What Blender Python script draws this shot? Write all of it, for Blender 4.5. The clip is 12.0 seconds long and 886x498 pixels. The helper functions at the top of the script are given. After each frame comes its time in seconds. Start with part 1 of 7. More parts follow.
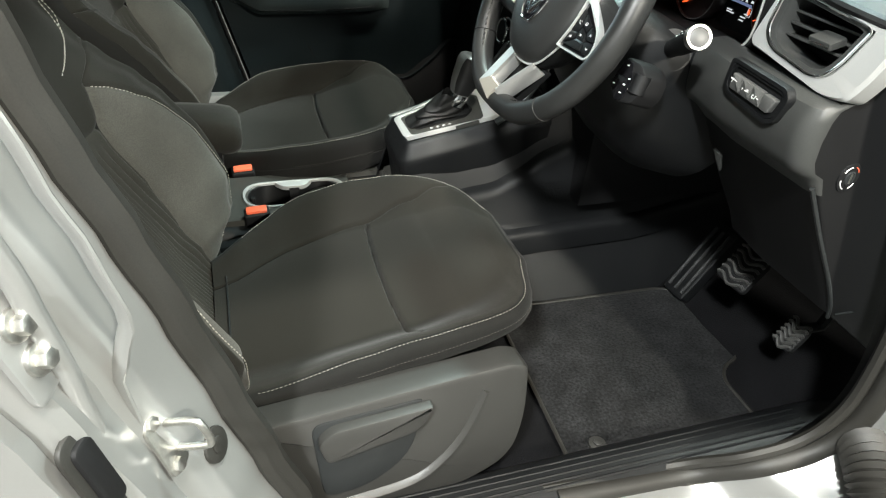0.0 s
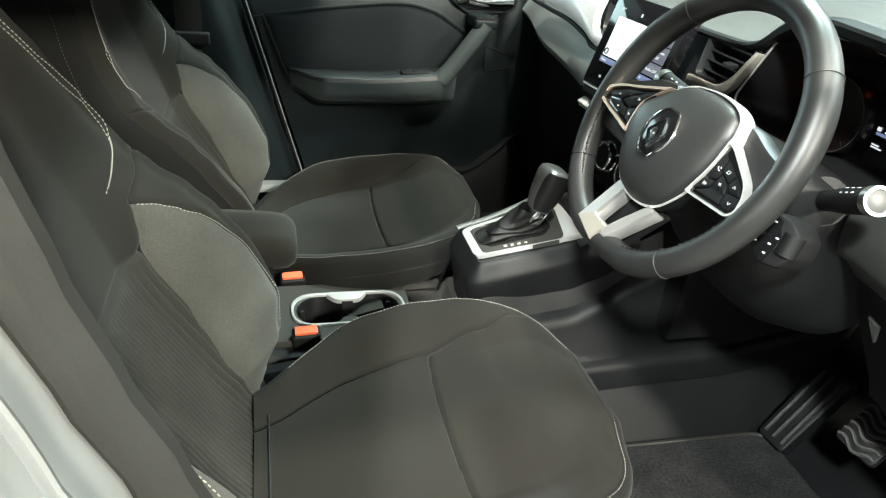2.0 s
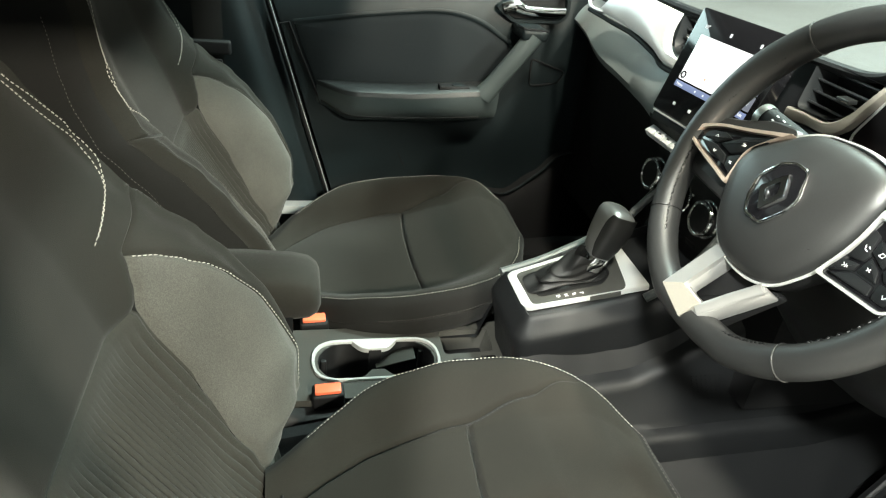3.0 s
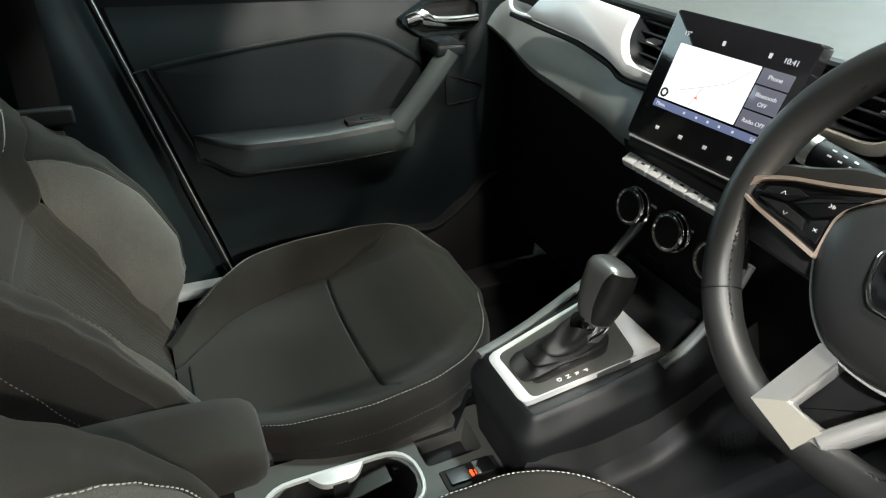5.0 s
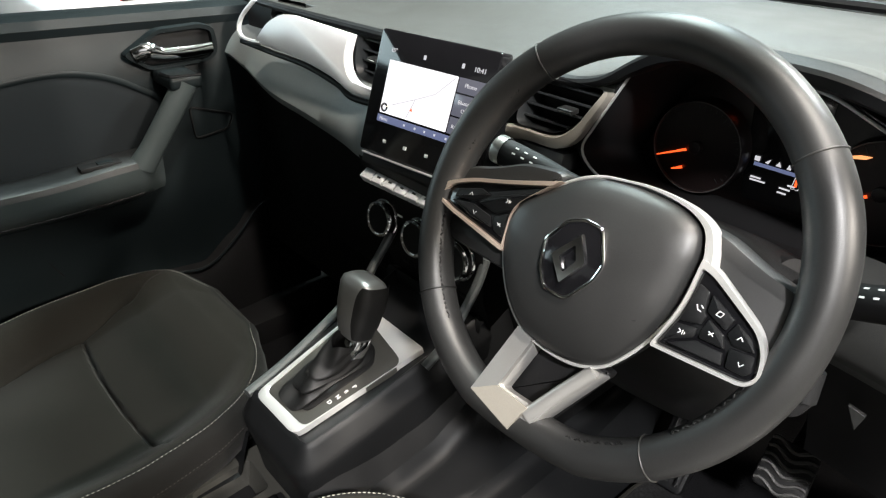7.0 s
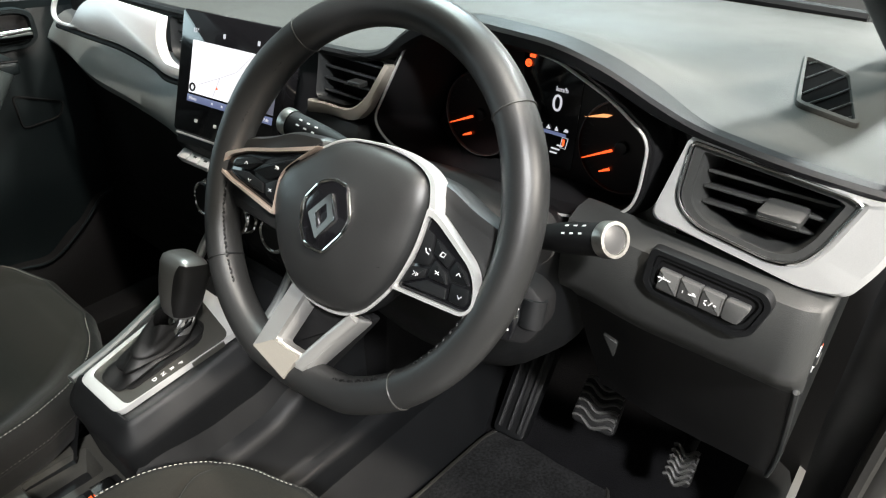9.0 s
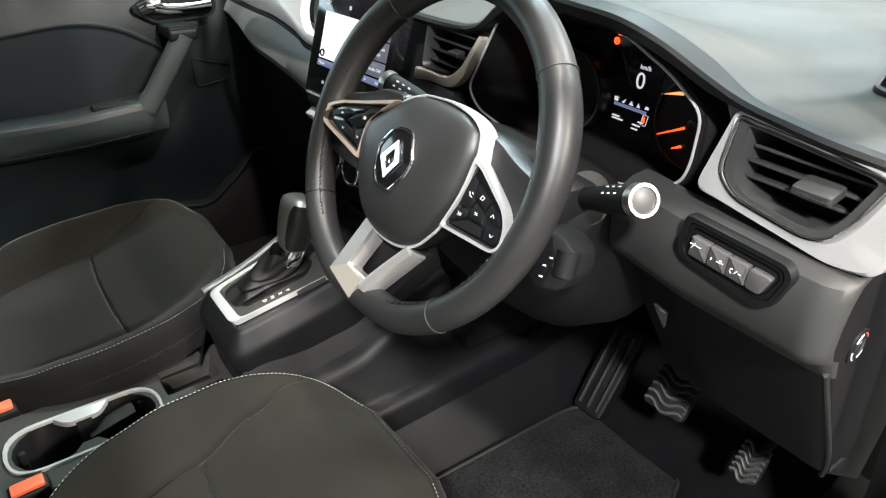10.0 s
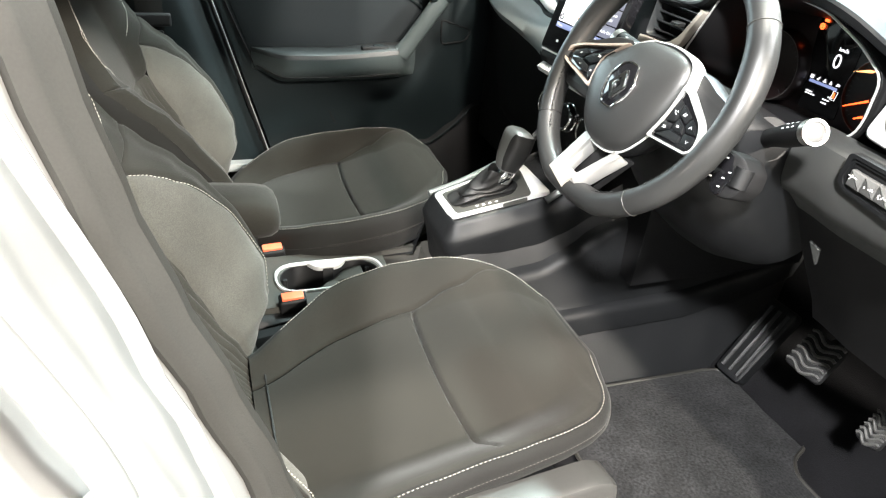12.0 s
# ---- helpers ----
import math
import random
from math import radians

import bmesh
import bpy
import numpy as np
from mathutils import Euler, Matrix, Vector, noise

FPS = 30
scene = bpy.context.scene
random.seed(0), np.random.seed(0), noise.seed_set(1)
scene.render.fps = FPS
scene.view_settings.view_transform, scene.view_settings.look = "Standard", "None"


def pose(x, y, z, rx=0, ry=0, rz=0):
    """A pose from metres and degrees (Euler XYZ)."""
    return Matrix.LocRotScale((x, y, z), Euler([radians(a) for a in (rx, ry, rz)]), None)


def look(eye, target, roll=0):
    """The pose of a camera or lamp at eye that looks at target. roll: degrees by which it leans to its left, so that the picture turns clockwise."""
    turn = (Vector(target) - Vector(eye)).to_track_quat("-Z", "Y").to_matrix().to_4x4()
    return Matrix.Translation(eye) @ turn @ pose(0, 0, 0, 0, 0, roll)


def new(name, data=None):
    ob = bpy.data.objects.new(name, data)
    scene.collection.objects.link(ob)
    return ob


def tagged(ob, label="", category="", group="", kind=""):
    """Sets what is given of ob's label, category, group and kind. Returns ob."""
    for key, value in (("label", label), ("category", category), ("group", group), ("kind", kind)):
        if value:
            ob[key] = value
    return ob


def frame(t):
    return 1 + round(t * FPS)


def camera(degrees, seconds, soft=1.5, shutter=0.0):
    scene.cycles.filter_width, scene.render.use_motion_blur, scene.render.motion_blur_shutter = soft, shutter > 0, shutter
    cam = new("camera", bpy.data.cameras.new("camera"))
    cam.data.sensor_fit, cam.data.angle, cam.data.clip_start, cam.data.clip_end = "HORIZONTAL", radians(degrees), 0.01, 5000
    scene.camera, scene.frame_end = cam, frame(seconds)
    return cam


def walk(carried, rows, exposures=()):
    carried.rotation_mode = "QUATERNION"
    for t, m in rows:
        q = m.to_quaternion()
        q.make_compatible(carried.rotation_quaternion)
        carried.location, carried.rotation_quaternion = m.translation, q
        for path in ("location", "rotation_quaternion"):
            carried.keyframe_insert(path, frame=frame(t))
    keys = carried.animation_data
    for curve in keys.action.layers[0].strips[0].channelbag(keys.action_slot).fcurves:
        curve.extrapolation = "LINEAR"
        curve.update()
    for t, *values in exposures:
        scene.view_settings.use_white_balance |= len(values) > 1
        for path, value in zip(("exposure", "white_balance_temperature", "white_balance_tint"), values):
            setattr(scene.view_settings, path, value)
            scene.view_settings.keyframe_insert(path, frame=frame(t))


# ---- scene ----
cam = camera(68.2, 12.0, soft=1.2)
PATH = [
    (0, (-0.235, -1.278, 1.358), (0.337, 0.259, 0.213), 5.3),
    (0.5, (-0.229, -1.276, 1.381), (0.285, 0.322, 0.294), 4.4),
    (1, (-0.23, -1.253, 1.391), (0.243, 0.39, 0.353), 4.4),
    (1.5, (-0.244, -1.162, 1.386), (0.244, 0.497, 0.383), 6.2),
    (2, (-0.261, -1.057, 1.378), (0.244, 0.597, 0.375), 6.4),
    (2.5, (-0.271, -0.973, 1.367), (0.249, 0.673, 0.358), 7.3),
    (3, (-0.255, -0.873, 1.366), (0.186, 0.793, 0.351), 6.9),
    (3.2, (-0.247, -0.83, 1.363), (0.136, 0.845, 0.341), 7.0),
    (4.8, (-0.272, -0.587, 1.363), (0.391, 1.009, 0.356), 3.5),
    (5, (-0.276, -0.576, 1.365), (0.478, 0.969, 0.342), 3.1),
    (5.5, (-0.271, -0.572, 1.37), (0.631, 0.886, 0.34), 3.2),
    (6, (-0.24, -0.588, 1.373), (0.781, 0.816, 0.379), 3.2),
    (6.5, (-0.211, -0.608, 1.375), (0.911, 0.733, 0.404), 2.9),
    (7, (-0.187, -0.63, 1.379), (1.02, 0.643, 0.418), 2.5),
    (7.5, (-0.167, -0.657, 1.381), (1.115, 0.551, 0.435), 2.3),
    (7.7, (-0.158, -0.667, 1.381), (1.16, 0.506, 0.44), 2.4),
    (9.3, (-0.123, -0.805, 1.386), (1.254, 0.256, 0.397), 3.3),
    (9.5, (-0.117, -0.834, 1.385), (1.192, 0.301, 0.386), 2.8),
    (10, (-0.125, -0.897, 1.385), (0.922, 0.467, 0.364), 2.2),
    (10.5, (-0.164, -0.929, 1.389), (0.661, 0.593, 0.388), 2.8),
    (11, (-0.208, -0.959, 1.384), (0.479, 0.633, 0.388), 3.6),
    (11.5, (-0.276, -1.027, 1.371), (0.375, 0.57, 0.358), 5.1),
    (12, (-0.326, -1.121, 1.367), (0.313, 0.47, 0.337), 5.7),
]
walk(cam, [(t, look(eye, target, roll)) for t, eye, target, roll in PATH], exposures=[(0.0, -0.1, 6500, 7), (1.0, 0.0, 6500, 7), (2.5, 0.55, 6600, 3), (3.2, 0.68, 6800, 3), (5.0, 0.0, 6550, 10), (6.0, -0.1, 6550, 12), (7.5, -0.1, 6700, 15), (9.5, -0.05, 6550, 13), (10.0, 0.0, 6550, 14), (10.5, 0.18, 6800, 17), (11.0, 0.75, 6600, 16), (11.5, 1.15, 6500, 17), (12.0, 1.25, 6600, 13)])

# ---- light: unseen overhead spots and broad fill lamps ----
world = bpy.data.worlds.new("showroom_air")
scene.world = world
world.use_nodes = True
world.node_tree.nodes["Background"].inputs[0].default_value = (0.75, 0.85, 1.0, 1)
world.node_tree.nodes["Background"].inputs[1].default_value = 0.03


def lamp(name, x, y, z, wide, long, watts, colour, aim=None):
    data = bpy.data.lights.new(name, "AREA")
    data.shape, data.size, data.size_y, data.energy, data.color = "RECTANGLE", wide, long, watts, colour
    ob = new(name, data)
    ob.matrix_world = look((x, y, z), aim or (x, y, 0.0))
    return ob


WARM, WHITE, COOL = (1.0, 0.95, 0.84), (0.98, 1.0, 0.985), (0.70, 0.95, 1.0)
# unseen spots: two follow cast shadows, four are added to fill dark areas
lamp("unseen_spot", 0.10, -1.50, 3.90, 0.20, 0.20, 150, WARM, (0.2, -0.5, 0.6))
lamp("unseen_spot", -1.70, -2.90, 3.80, 0.30, 0.30, 420, WHITE, (0.3, -0.4, 0.9))
lamp("unseen_spot", 0.90, -4.60, 3.45, 0.30, 0.30, 350, WARM, (0.0, -0.3, 0.8))
lamp("unseen_spot", 3.00, -1.20, 4.00, 0.30, 0.30, 220, (0.90, 1.0, 0.96), (0.3, -0.3, 1.0))
lamp("unseen_spot", 3.20, 1.20, 4.00, 0.30, 0.60, 150, COOL, (0.3, 0.3, 1.0))
lamp("unseen_spot", 1.30, 0.90, 4.00, 0.25, 0.25, 145, (0.76, 0.97, 0.93), (0.0, 0.3, 0.8))
# broad fill lamps added at openings in the unseen walls
lamp("wall_fill", -3.6, 8.95, 2.1, 9.0, 2.9, 360, COOL, (-2.0, 0.0, 1.3))
lamp("wall_fill", -3.0, -7.95, 2.1, 7.0, 2.9, 55, WHITE, (-2.0, 0.0, 1.3))
lamp("wall_fill", 9.95, 0.0, 2.1, 9.0, 2.9, 350, (0.92, 1.0, 0.93), (0.0, 0.0, 1.3))


# ---- materials ----
def mat(name, colour, rough=0.5, metal=0.0, fine=(400, 0.0), broad=(8, 0.0), bump=0.0, bump_scale=None, coat=0.0, sheen=0.0,
        spec=0.5, emit=None, strength=1.0, rough_vary=0.0):
    m = bpy.data.materials.new(name)
    m.use_nodes = True
    n, l = m.node_tree.nodes, m.node_tree.links
    b = n["Principled BSDF"]
    b.inputs["Base Color"].default_value = (*colour, 1)
    b.inputs["Roughness"].default_value = rough
    b.inputs["Metallic"].default_value = metal
    b.inputs["Coat Weight"].default_value = coat
    b.inputs["Coat Roughness"].default_value = 0.08
    b.inputs["Sheen Weight"].default_value = sheen
    b.inputs["Sheen Roughness"].default_value = 0.5
    b.inputs["Specular IOR Level"].default_value = spec
    if emit:
        b.inputs["Emission Color"].default_value = (*emit, 1)
        b.inputs["Emission Strength"].default_value = strength
    co = n.new("ShaderNodeTexCoord")

    def tex(scale, detail=3.0):
        t = n.new("ShaderNodeTexNoise")
        t.inputs["Scale"].default_value, t.inputs["Detail"].default_value = scale, detail
        l.new(co.outputs["Object"], t.inputs["Vector"])
        return t

    last = None
    for scale, amount in (fine, broad):
        if amount <= 0:
            continue
        ramp = n.new("ShaderNodeMapRange")
        ramp.inputs["From Min"].default_value, ramp.inputs["From Max"].default_value = 0.3, 0.7
        ramp.inputs["To Min"].default_value, ramp.inputs["To Max"].default_value = 1 - amount, 1 + amount
        l.new(tex(scale).outputs["Fac"], ramp.inputs["Value"])
        mul = n.new("ShaderNodeVectorMath")
        mul.operation = "SCALE"
        if last is None:
            mul.inputs[0].default_value = colour
        else:
            l.new(last, mul.inputs[0])
        l.new(ramp.outputs["Result"], mul.inputs["Scale"])
        last = mul.outputs["Vector"]
    if last is not None:
        l.new(last, b.inputs["Base Color"])
    if bump > 0:
        bm_ = n.new("ShaderNodeBump")
        bm_.inputs["Strength"].default_value, bm_.inputs["Distance"].default_value = bump, 0.001
        l.new(tex(bump_scale or fine[0], 2.0).outputs["Fac"], bm_.inputs["Height"])
        l.new(bm_.outputs["Normal"], b.inputs["Normal"])
    if rough_vary > 0:
        rr = n.new("ShaderNodeMapRange")
        rr.inputs["From Min"].default_value, rr.inputs["From Max"].default_value = 0.3, 0.7
        rr.inputs["To Min"].default_value, rr.inputs["To Max"].default_value = rough - rough_vary, rough + rough_vary
        l.new(tex(14).outputs["Fac"], rr.inputs["Value"])
        l.new(rr.outputs["Result"], b.inputs["Roughness"])
    return m


FABRIC = mat("dark_seat_cloth", (0.0117, 0.0106, 0.0082), 0.85, spec=0.2, fine=(900, 0.30), broad=(9, 0.10), bump=0.35, sheen=0.07)
FABRIC_RIB = mat("ribbed_seat_cloth", (0.0200, 0.0186, 0.0150), 0.85, spec=0.25, fine=(900, 0.35), broad=(9, 0.10), bump=0.35, sheen=0.07)
FABRIC_GREY = mat("grey_melange_cloth", (0.052, 0.049, 0.042), 0.9, spec=0.3, fine=(700, 0.34), broad=(12, 0.12), bump=0.45, sheen=0.08)
# Darker than the top cloth; the shade on the cushion's side is in it.
FABRIC_SIDE = mat("darkened_side_cloth", (0.0072, 0.0068, 0.0061), 0.85, spec=0.2, fine=(900, 0.25), broad=(9, 0.10), bump=0.3, sheen=0.04)
THREAD_DIM = mat("dim_thread", (0.06, 0.055, 0.048), 0.8, fine=(1500, 0.25))
THREAD = mat("pale_thread", (0.34, 0.32, 0.28), 0.8, fine=(1500, 0.25))
# Bluish tint: the cool light on the door is put into this base colour.
DOOR_SKIN = mat("cool_lit_door_plastic", (0.0068, 0.0102, 0.0114), 0.45, spec=0.20, fine=(600, 0.12), broad=(6, 0.10), bump=0.2, bump_scale=1100, rough_vary=0.05)
DECK = mat("warm_grey_deck_plastic", (0.036, 0.035, 0.031), 0.45, fine=(600, 0.12), broad=(8, 0.10), bump=0.2, bump_scale=1100, rough_vary=0.05)
GAITER = mat("black_gaiter_leather", (0.0055, 0.0055, 0.0055), 0.5, spec=0.3, fine=(500, 0.15), broad=(40, 0.2), bump=0.25, bump_scale=900)
SATIN_DIM = mat("dull_grey_ring", (0.10, 0.10, 0.10), 0.4, 0.5, fine=(900, 0.05))
AMBER_ON = mat("lit_amber_mark", (0.05, 0.02, 0.0), 0.4, emit=(1.0, 0.42, 0.16), strength=1.4)
KNOB_METAL = mat("grey_satin_metal", (0.20, 0.20, 0.198), 0.33, 0.75, fine=(1500, 0.05), broad=(20, 0.05), rough_vary=0.04)
KNOB_CAP = mat("grey_stalk_cap", (0.05, 0.05, 0.05), 0.4, 0.0, fine=(700, 0.06))
PLASTIC = mat("black_grained_plastic", (0.0050, 0.0054, 0.0060), 0.50, spec=0.28, fine=(600, 0.12), broad=(6, 0.10), bump=0.28, bump_scale=1100, rough_vary=0.05)
PLASTIC_DEEP = mat("dull_black_plastic", (0.006, 0.006, 0.0065), 0.6, spec=0.25, fine=(600, 0.1), bump=0.2, bump_scale=1100)
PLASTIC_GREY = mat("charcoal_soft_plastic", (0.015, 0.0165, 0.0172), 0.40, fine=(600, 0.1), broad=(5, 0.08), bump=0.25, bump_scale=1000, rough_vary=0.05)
BAND = mat("grey_soft_trim", (0.22, 0.245, 0.245), 0.40, fine=(600, 0.1), broad=(5, 0.08), bump=0.25, bump_scale=1000, rough_vary=0.05)
KNEE = mat("charcoal_knee_trim", (0.036, 0.037, 0.036), 0.42, fine=(600, 0.1), broad=(5, 0.08), bump=0.25, bump_scale=1000, rough_vary=0.05)
# Tinted blue like the door plastic, for the cool light on it.
INSERT = mat("dark_door_cloth", (0.0058, 0.0084, 0.0100), 0.8, spec=0.25, fine=(900, 0.2), broad=(7, 0.1), bump=0.3)
DASH_TOP = mat("grey_dash_foam", (0.037, 0.037, 0.034), 0.52, fine=(500, 0.08), broad=(4, 0.06), bump=0.35, bump_scale=700, rough_vary=0.05)
SWITCH_GREY = mat("pale_grey_switch_plastic", (0.085, 0.085, 0.083), 0.42, fine=(700, 0.08), broad=(30, 0.05))
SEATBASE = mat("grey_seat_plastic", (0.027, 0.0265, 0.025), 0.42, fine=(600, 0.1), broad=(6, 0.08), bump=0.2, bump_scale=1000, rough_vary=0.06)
LEATHER = mat("black_wheel_leather", (0.0155, 0.0158, 0.0158), 0.42, fine=(700, 0.12), broad=(10, 0.08), bump=0.12, bump_scale=1600, rough_vary=0.06)
SATIN = mat("satin_silver_trim", (0.76, 0.755, 0.74), 0.29, 0.62, fine=(1500, 0.04), broad=(10, 0.03), rough_vary=0.01)
PALE = mat("pale_silver_dash_trim", (0.66, 0.67, 0.68), 0.36, 0.20, fine=(1500, 0.05), broad=(10, 0.03), rough_vary=0.04)
CHROME = mat("chrome", (0.80, 0.80, 0.80), 0.10, 1.0, broad=(20, 0.03), rough_vary=0.03)
ZINC = mat("zinc_plated_steel", (0.58, 0.57, 0.54), 0.36, 1.0, fine=(200, 0.12), broad=(40, 0.1), bump=0.2, rough_vary=0.08)
GLOSS = mat("gloss_black", (0.006, 0.006, 0.007), 0.10, coat=0.4, broad=(20, 0.1))
CARPET = mat("charcoal_carpet", (0.004, 0.004, 0.0046), 1.0, spec=0.08, fine=(420, 0.55), broad=(14, 0.25), bump=1.0, bump_scale=420, sheen=0.03)
MATPILE = mat("grey_mat_pile", (0.0115, 0.0115, 0.0120), 1.0, spec=0.1, fine=(170, 0.60), broad=(20, 0.38), bump=1.0, bump_scale=220, sheen=0.05)
# Near-black colour that stands in for the shade inside an opening.
OPENING_SHADE = mat("opening_shade_black", (0.002, 0.002, 0.002), 1.0, spec=0.05, fine=(300, 0.2))
RAIL = mat("satin_grey_rail", (0.115, 0.125, 0.125), 0.34, 0.15, fine=(700, 0.06), broad=(20, 0.06))
SPOKE = mat("brushed_silver_spoke", (0.44, 0.435, 0.425), 0.30, 0.70, fine=(1500, 0.05), broad=(10, 0.04), rough_vary=0.02)
SILVER_TRIM = mat("satin_silver_vent_trim", (0.50, 0.50, 0.495), 0.34, 0.45, fine=(1500, 0.05), broad=(10, 0.04), rough_vary=0.04)
# Lightened and tinted green for the cool light on the door armrest's roll.
ARM_PAD = mat("charcoal_armrest_skin", (0.044, 0.055, 0.056), 0.38, fine=(600, 0.1), broad=(5, 0.08), bump=0.25, bump_scale=1000, rough_vary=0.05)
RUBBER = mat("black_rubber", (0.016, 0.015, 0.013), 0.55, fine=(500, 0.15), broad=(12, 0.12), bump=0.2)
PEDAL = mat("worn_grey_rubber", (0.045, 0.045, 0.043), 0.5, fine=(300, 0.25), broad=(30, 0.2), bump=0.3)
PAINT = mat("silver_car_paint", (0.36, 0.36, 0.355), 0.28, 0.6, fine=(2500, 0.06), broad=(3, 0.03), coat=0.6)
RED = mat("red_buckle_button", (0.75, 0.13, 0.06), 0.4, fine=(500, 0.05), broad=(40, 0.05))
WHITE_INK = mat("white_marking", (0.75, 0.75, 0.75), 0.5, fine=(900, 0.05))
TAUPE = mat("taupe_satin_trim", (0.34, 0.315, 0.275), 0.35, 0.3, fine=(900, 0.05), rough_vary=0.04)
WARM_SATIN = mat("satin_with_warm_reflection", (0.62, 0.50, 0.42), 0.3, 0.6, fine=(900, 0.05))
SCREEN_ON = mat("lit_map", (0.02, 0.02, 0.02), 0.2, emit=(0.93, 0.94, 0.97), strength=1.25)
SCREEN_DIM = mat("lit_side_menu", (0.02, 0.02, 0.02), 0.2, emit=(0.16, 0.17, 0.22), strength=0.8)
TEXT_ON = mat("lit_text", (0.02, 0.02, 0.02), 0.3, emit=(0.85, 0.87, 0.92), strength=0.8)
NEEDLE = mat("lit_red_needle", (0.05, 0.0, 0.0), 0.4, emit=(1.0, 0.10, 0.02), strength=2.2)
BLUE_ON = mat("lit_blue_bar", (0.02, 0.02, 0.03), 0.3, emit=(0.20, 0.25, 0.45), strength=0.7)
ROAD_ON = mat("lit_map_road", (0.02, 0.02, 0.02), 0.2, emit=(0.72, 0.73, 0.76), strength=0.9)
DIAL = mat("dark_dial", (0.010, 0.006, 0.006), 0.35, fine=(300, 0.2))
# Unseen room surfaces; their grey is set low to limit bounced light.
FLOOR = mat("grey_showroom_tile", (0.11, 0.108, 0.104), 0.25, fine=(60, 0.05), broad=(2, 0.06), bump=0.05)
WALL = mat("grey_showroom_wall", (0.26, 0.26, 0.255), 0.7, fine=(80, 0.04), broad=(1.5, 0.05), bump=0.1)
HEADLINER = mat("grey_headliner", (0.30, 0.29, 0.27), 0.95, fine=(500, 0.15), broad=(6, 0.05), bump=0.3)


# ---- building helpers ----
def thing(name, base, label, category, group="", kind=""):
    ob = new(name)
    ob.empty_display_size = 0.05
    ob.location = base
    return tagged(ob, label, category, group, kind)


def part(name, bm, material, parent=None, label="", smooth=True, at=None):
    """Links a bmesh, given in world places, as one mesh under its thing or part."""
    me = bpy.data.meshes.new(name)
    bmesh.ops.recalc_face_normals(bm, faces=bm.faces)
    if at is not None:
        bm.transform(at)
    for f in bm.faces:
        f.smooth = smooth
    bm.to_mesh(me)
    bm.free()
    if smooth:
        me.set_sharp_from_angle(angle=radians(38))
    me.materials.append(material)
    ob = new(name, me)
    if parent is not None:
        ob.parent = parent
        ob.matrix_parent_inverse = Matrix.Translation(-parent.location) if parent.parent is None else Matrix()
    return tagged(ob, label) if label else ob


def lerp(a, b, t):
    return a + (b - a) * t


def smooth01(a, b, x):
    t = min(1.0, max(0.0, (x - a) / (b - a)))
    return t * t * (3 - 2 * t)


def table(x, pairs):
    """Smooth interpolation in a short table of (x, value)."""
    if x <= pairs[0][0]:
        return pairs[0][1]
    for (x0, v0), (x1, v1) in zip(pairs, pairs[1:]):
        if x <= x1:
            t = (x - x0) / (x1 - x0)
            return lerp(v0, v1, t * t * (3 - 2 * t) * 0.5 + t * 0.5)
    return pairs[-1][1]


def sheet(fn, nu, nv, bm=None):
    """A grid of fn(u, v), u and v from 0 to 1."""
    bm = bm or bmesh.new()
    rows = [[bm.verts.new(fn(i / nu, j / nv)) for j in range(nv + 1)] for i in range(nu + 1)]
    for i in range(nu):
        for j in range(nv):
            bm.faces.new((rows[i][j], rows[i + 1][j], rows[i + 1][j + 1], rows[i][j + 1]))
    return bm


def loft(rings, closed=True, caps=True, bm=None):
    bm = bm or bmesh.new()
    vs = [[bm.verts.new(p) for p in ring] for ring in rings]
    k = len(vs[0])
    for a, b in zip(vs, vs[1:]):
        for j in range(k if closed else k - 1):
            bm.faces.new((a[j], a[(j + 1) % k], b[(j + 1) % k], b[j]))
    if caps and closed:
        bm.faces.new(list(reversed(vs[0])))
        bm.faces.new(vs[-1])
    return bm


def tube(points, radius, sides=10, closed=False, squash=1.0, up=None, bm=None):
    """A tube along points; radius: a number, or a function of 0..1; squash: its thickness across `up`."""
    pts = [Vector(p) for p in points]
    k, rings = len(pts), []
    n = Vector(up) if up else None
    for i, p in enumerate(pts):
        a, b = (pts[(i - 1) % k], pts[(i + 1) % k]) if closed else (pts[max(0, i - 1)], pts[min(k - 1, i + 1)])
        t = (b - a).normalized()
        if n is None:
            n = t.orthogonal().normalized()
        n = (n - t * n.dot(t)).normalized()
        c = t.cross(n)
        r = radius(i / max(1, k - 1)) if callable(radius) else radius
        rings.append([p + r * (math.cos(q) * n * squash + math.sin(q) * c) for q in [2 * math.pi * j / sides for j in range(sides)]])
        if up:
            n = Vector(up)
    if closed:
        bm = bm or bmesh.new()
        vs = [[bm.verts.new(p) for p in ring] for ring in rings]
        for i in range(k):
            a, b = vs[i], vs[(i + 1) % k]
            for j in range(sides):
                bm.faces.new((a[j], a[(j + 1) % sides], b[(j + 1) % sides], b[j]))
        return bm
    return loft(rings, True, True, bm)


def box(x0, x1, y0, y1, z0, z1, bevel=0.004, seg=2, m=None, bm=None):
    one = bmesh.new()
    bmesh.ops.create_cube(one, size=1)
    bmesh.ops.transform(one, matrix=Matrix.Translation(((x0 + x1) / 2, (y0 + y1) / 2, (z0 + z1) / 2)) @ Matrix.Diagonal((x1 - x0, y1 - y0, z1 - z0, 1)), verts=one.verts)
    if bevel:
        bmesh.ops.bevel(one, geom=list(one.edges), offset=bevel, segments=seg, affect="EDGES", profile=0.6)
    if m is not None:
        one.transform(m)
    return one if bm is None else merge(bm, one)


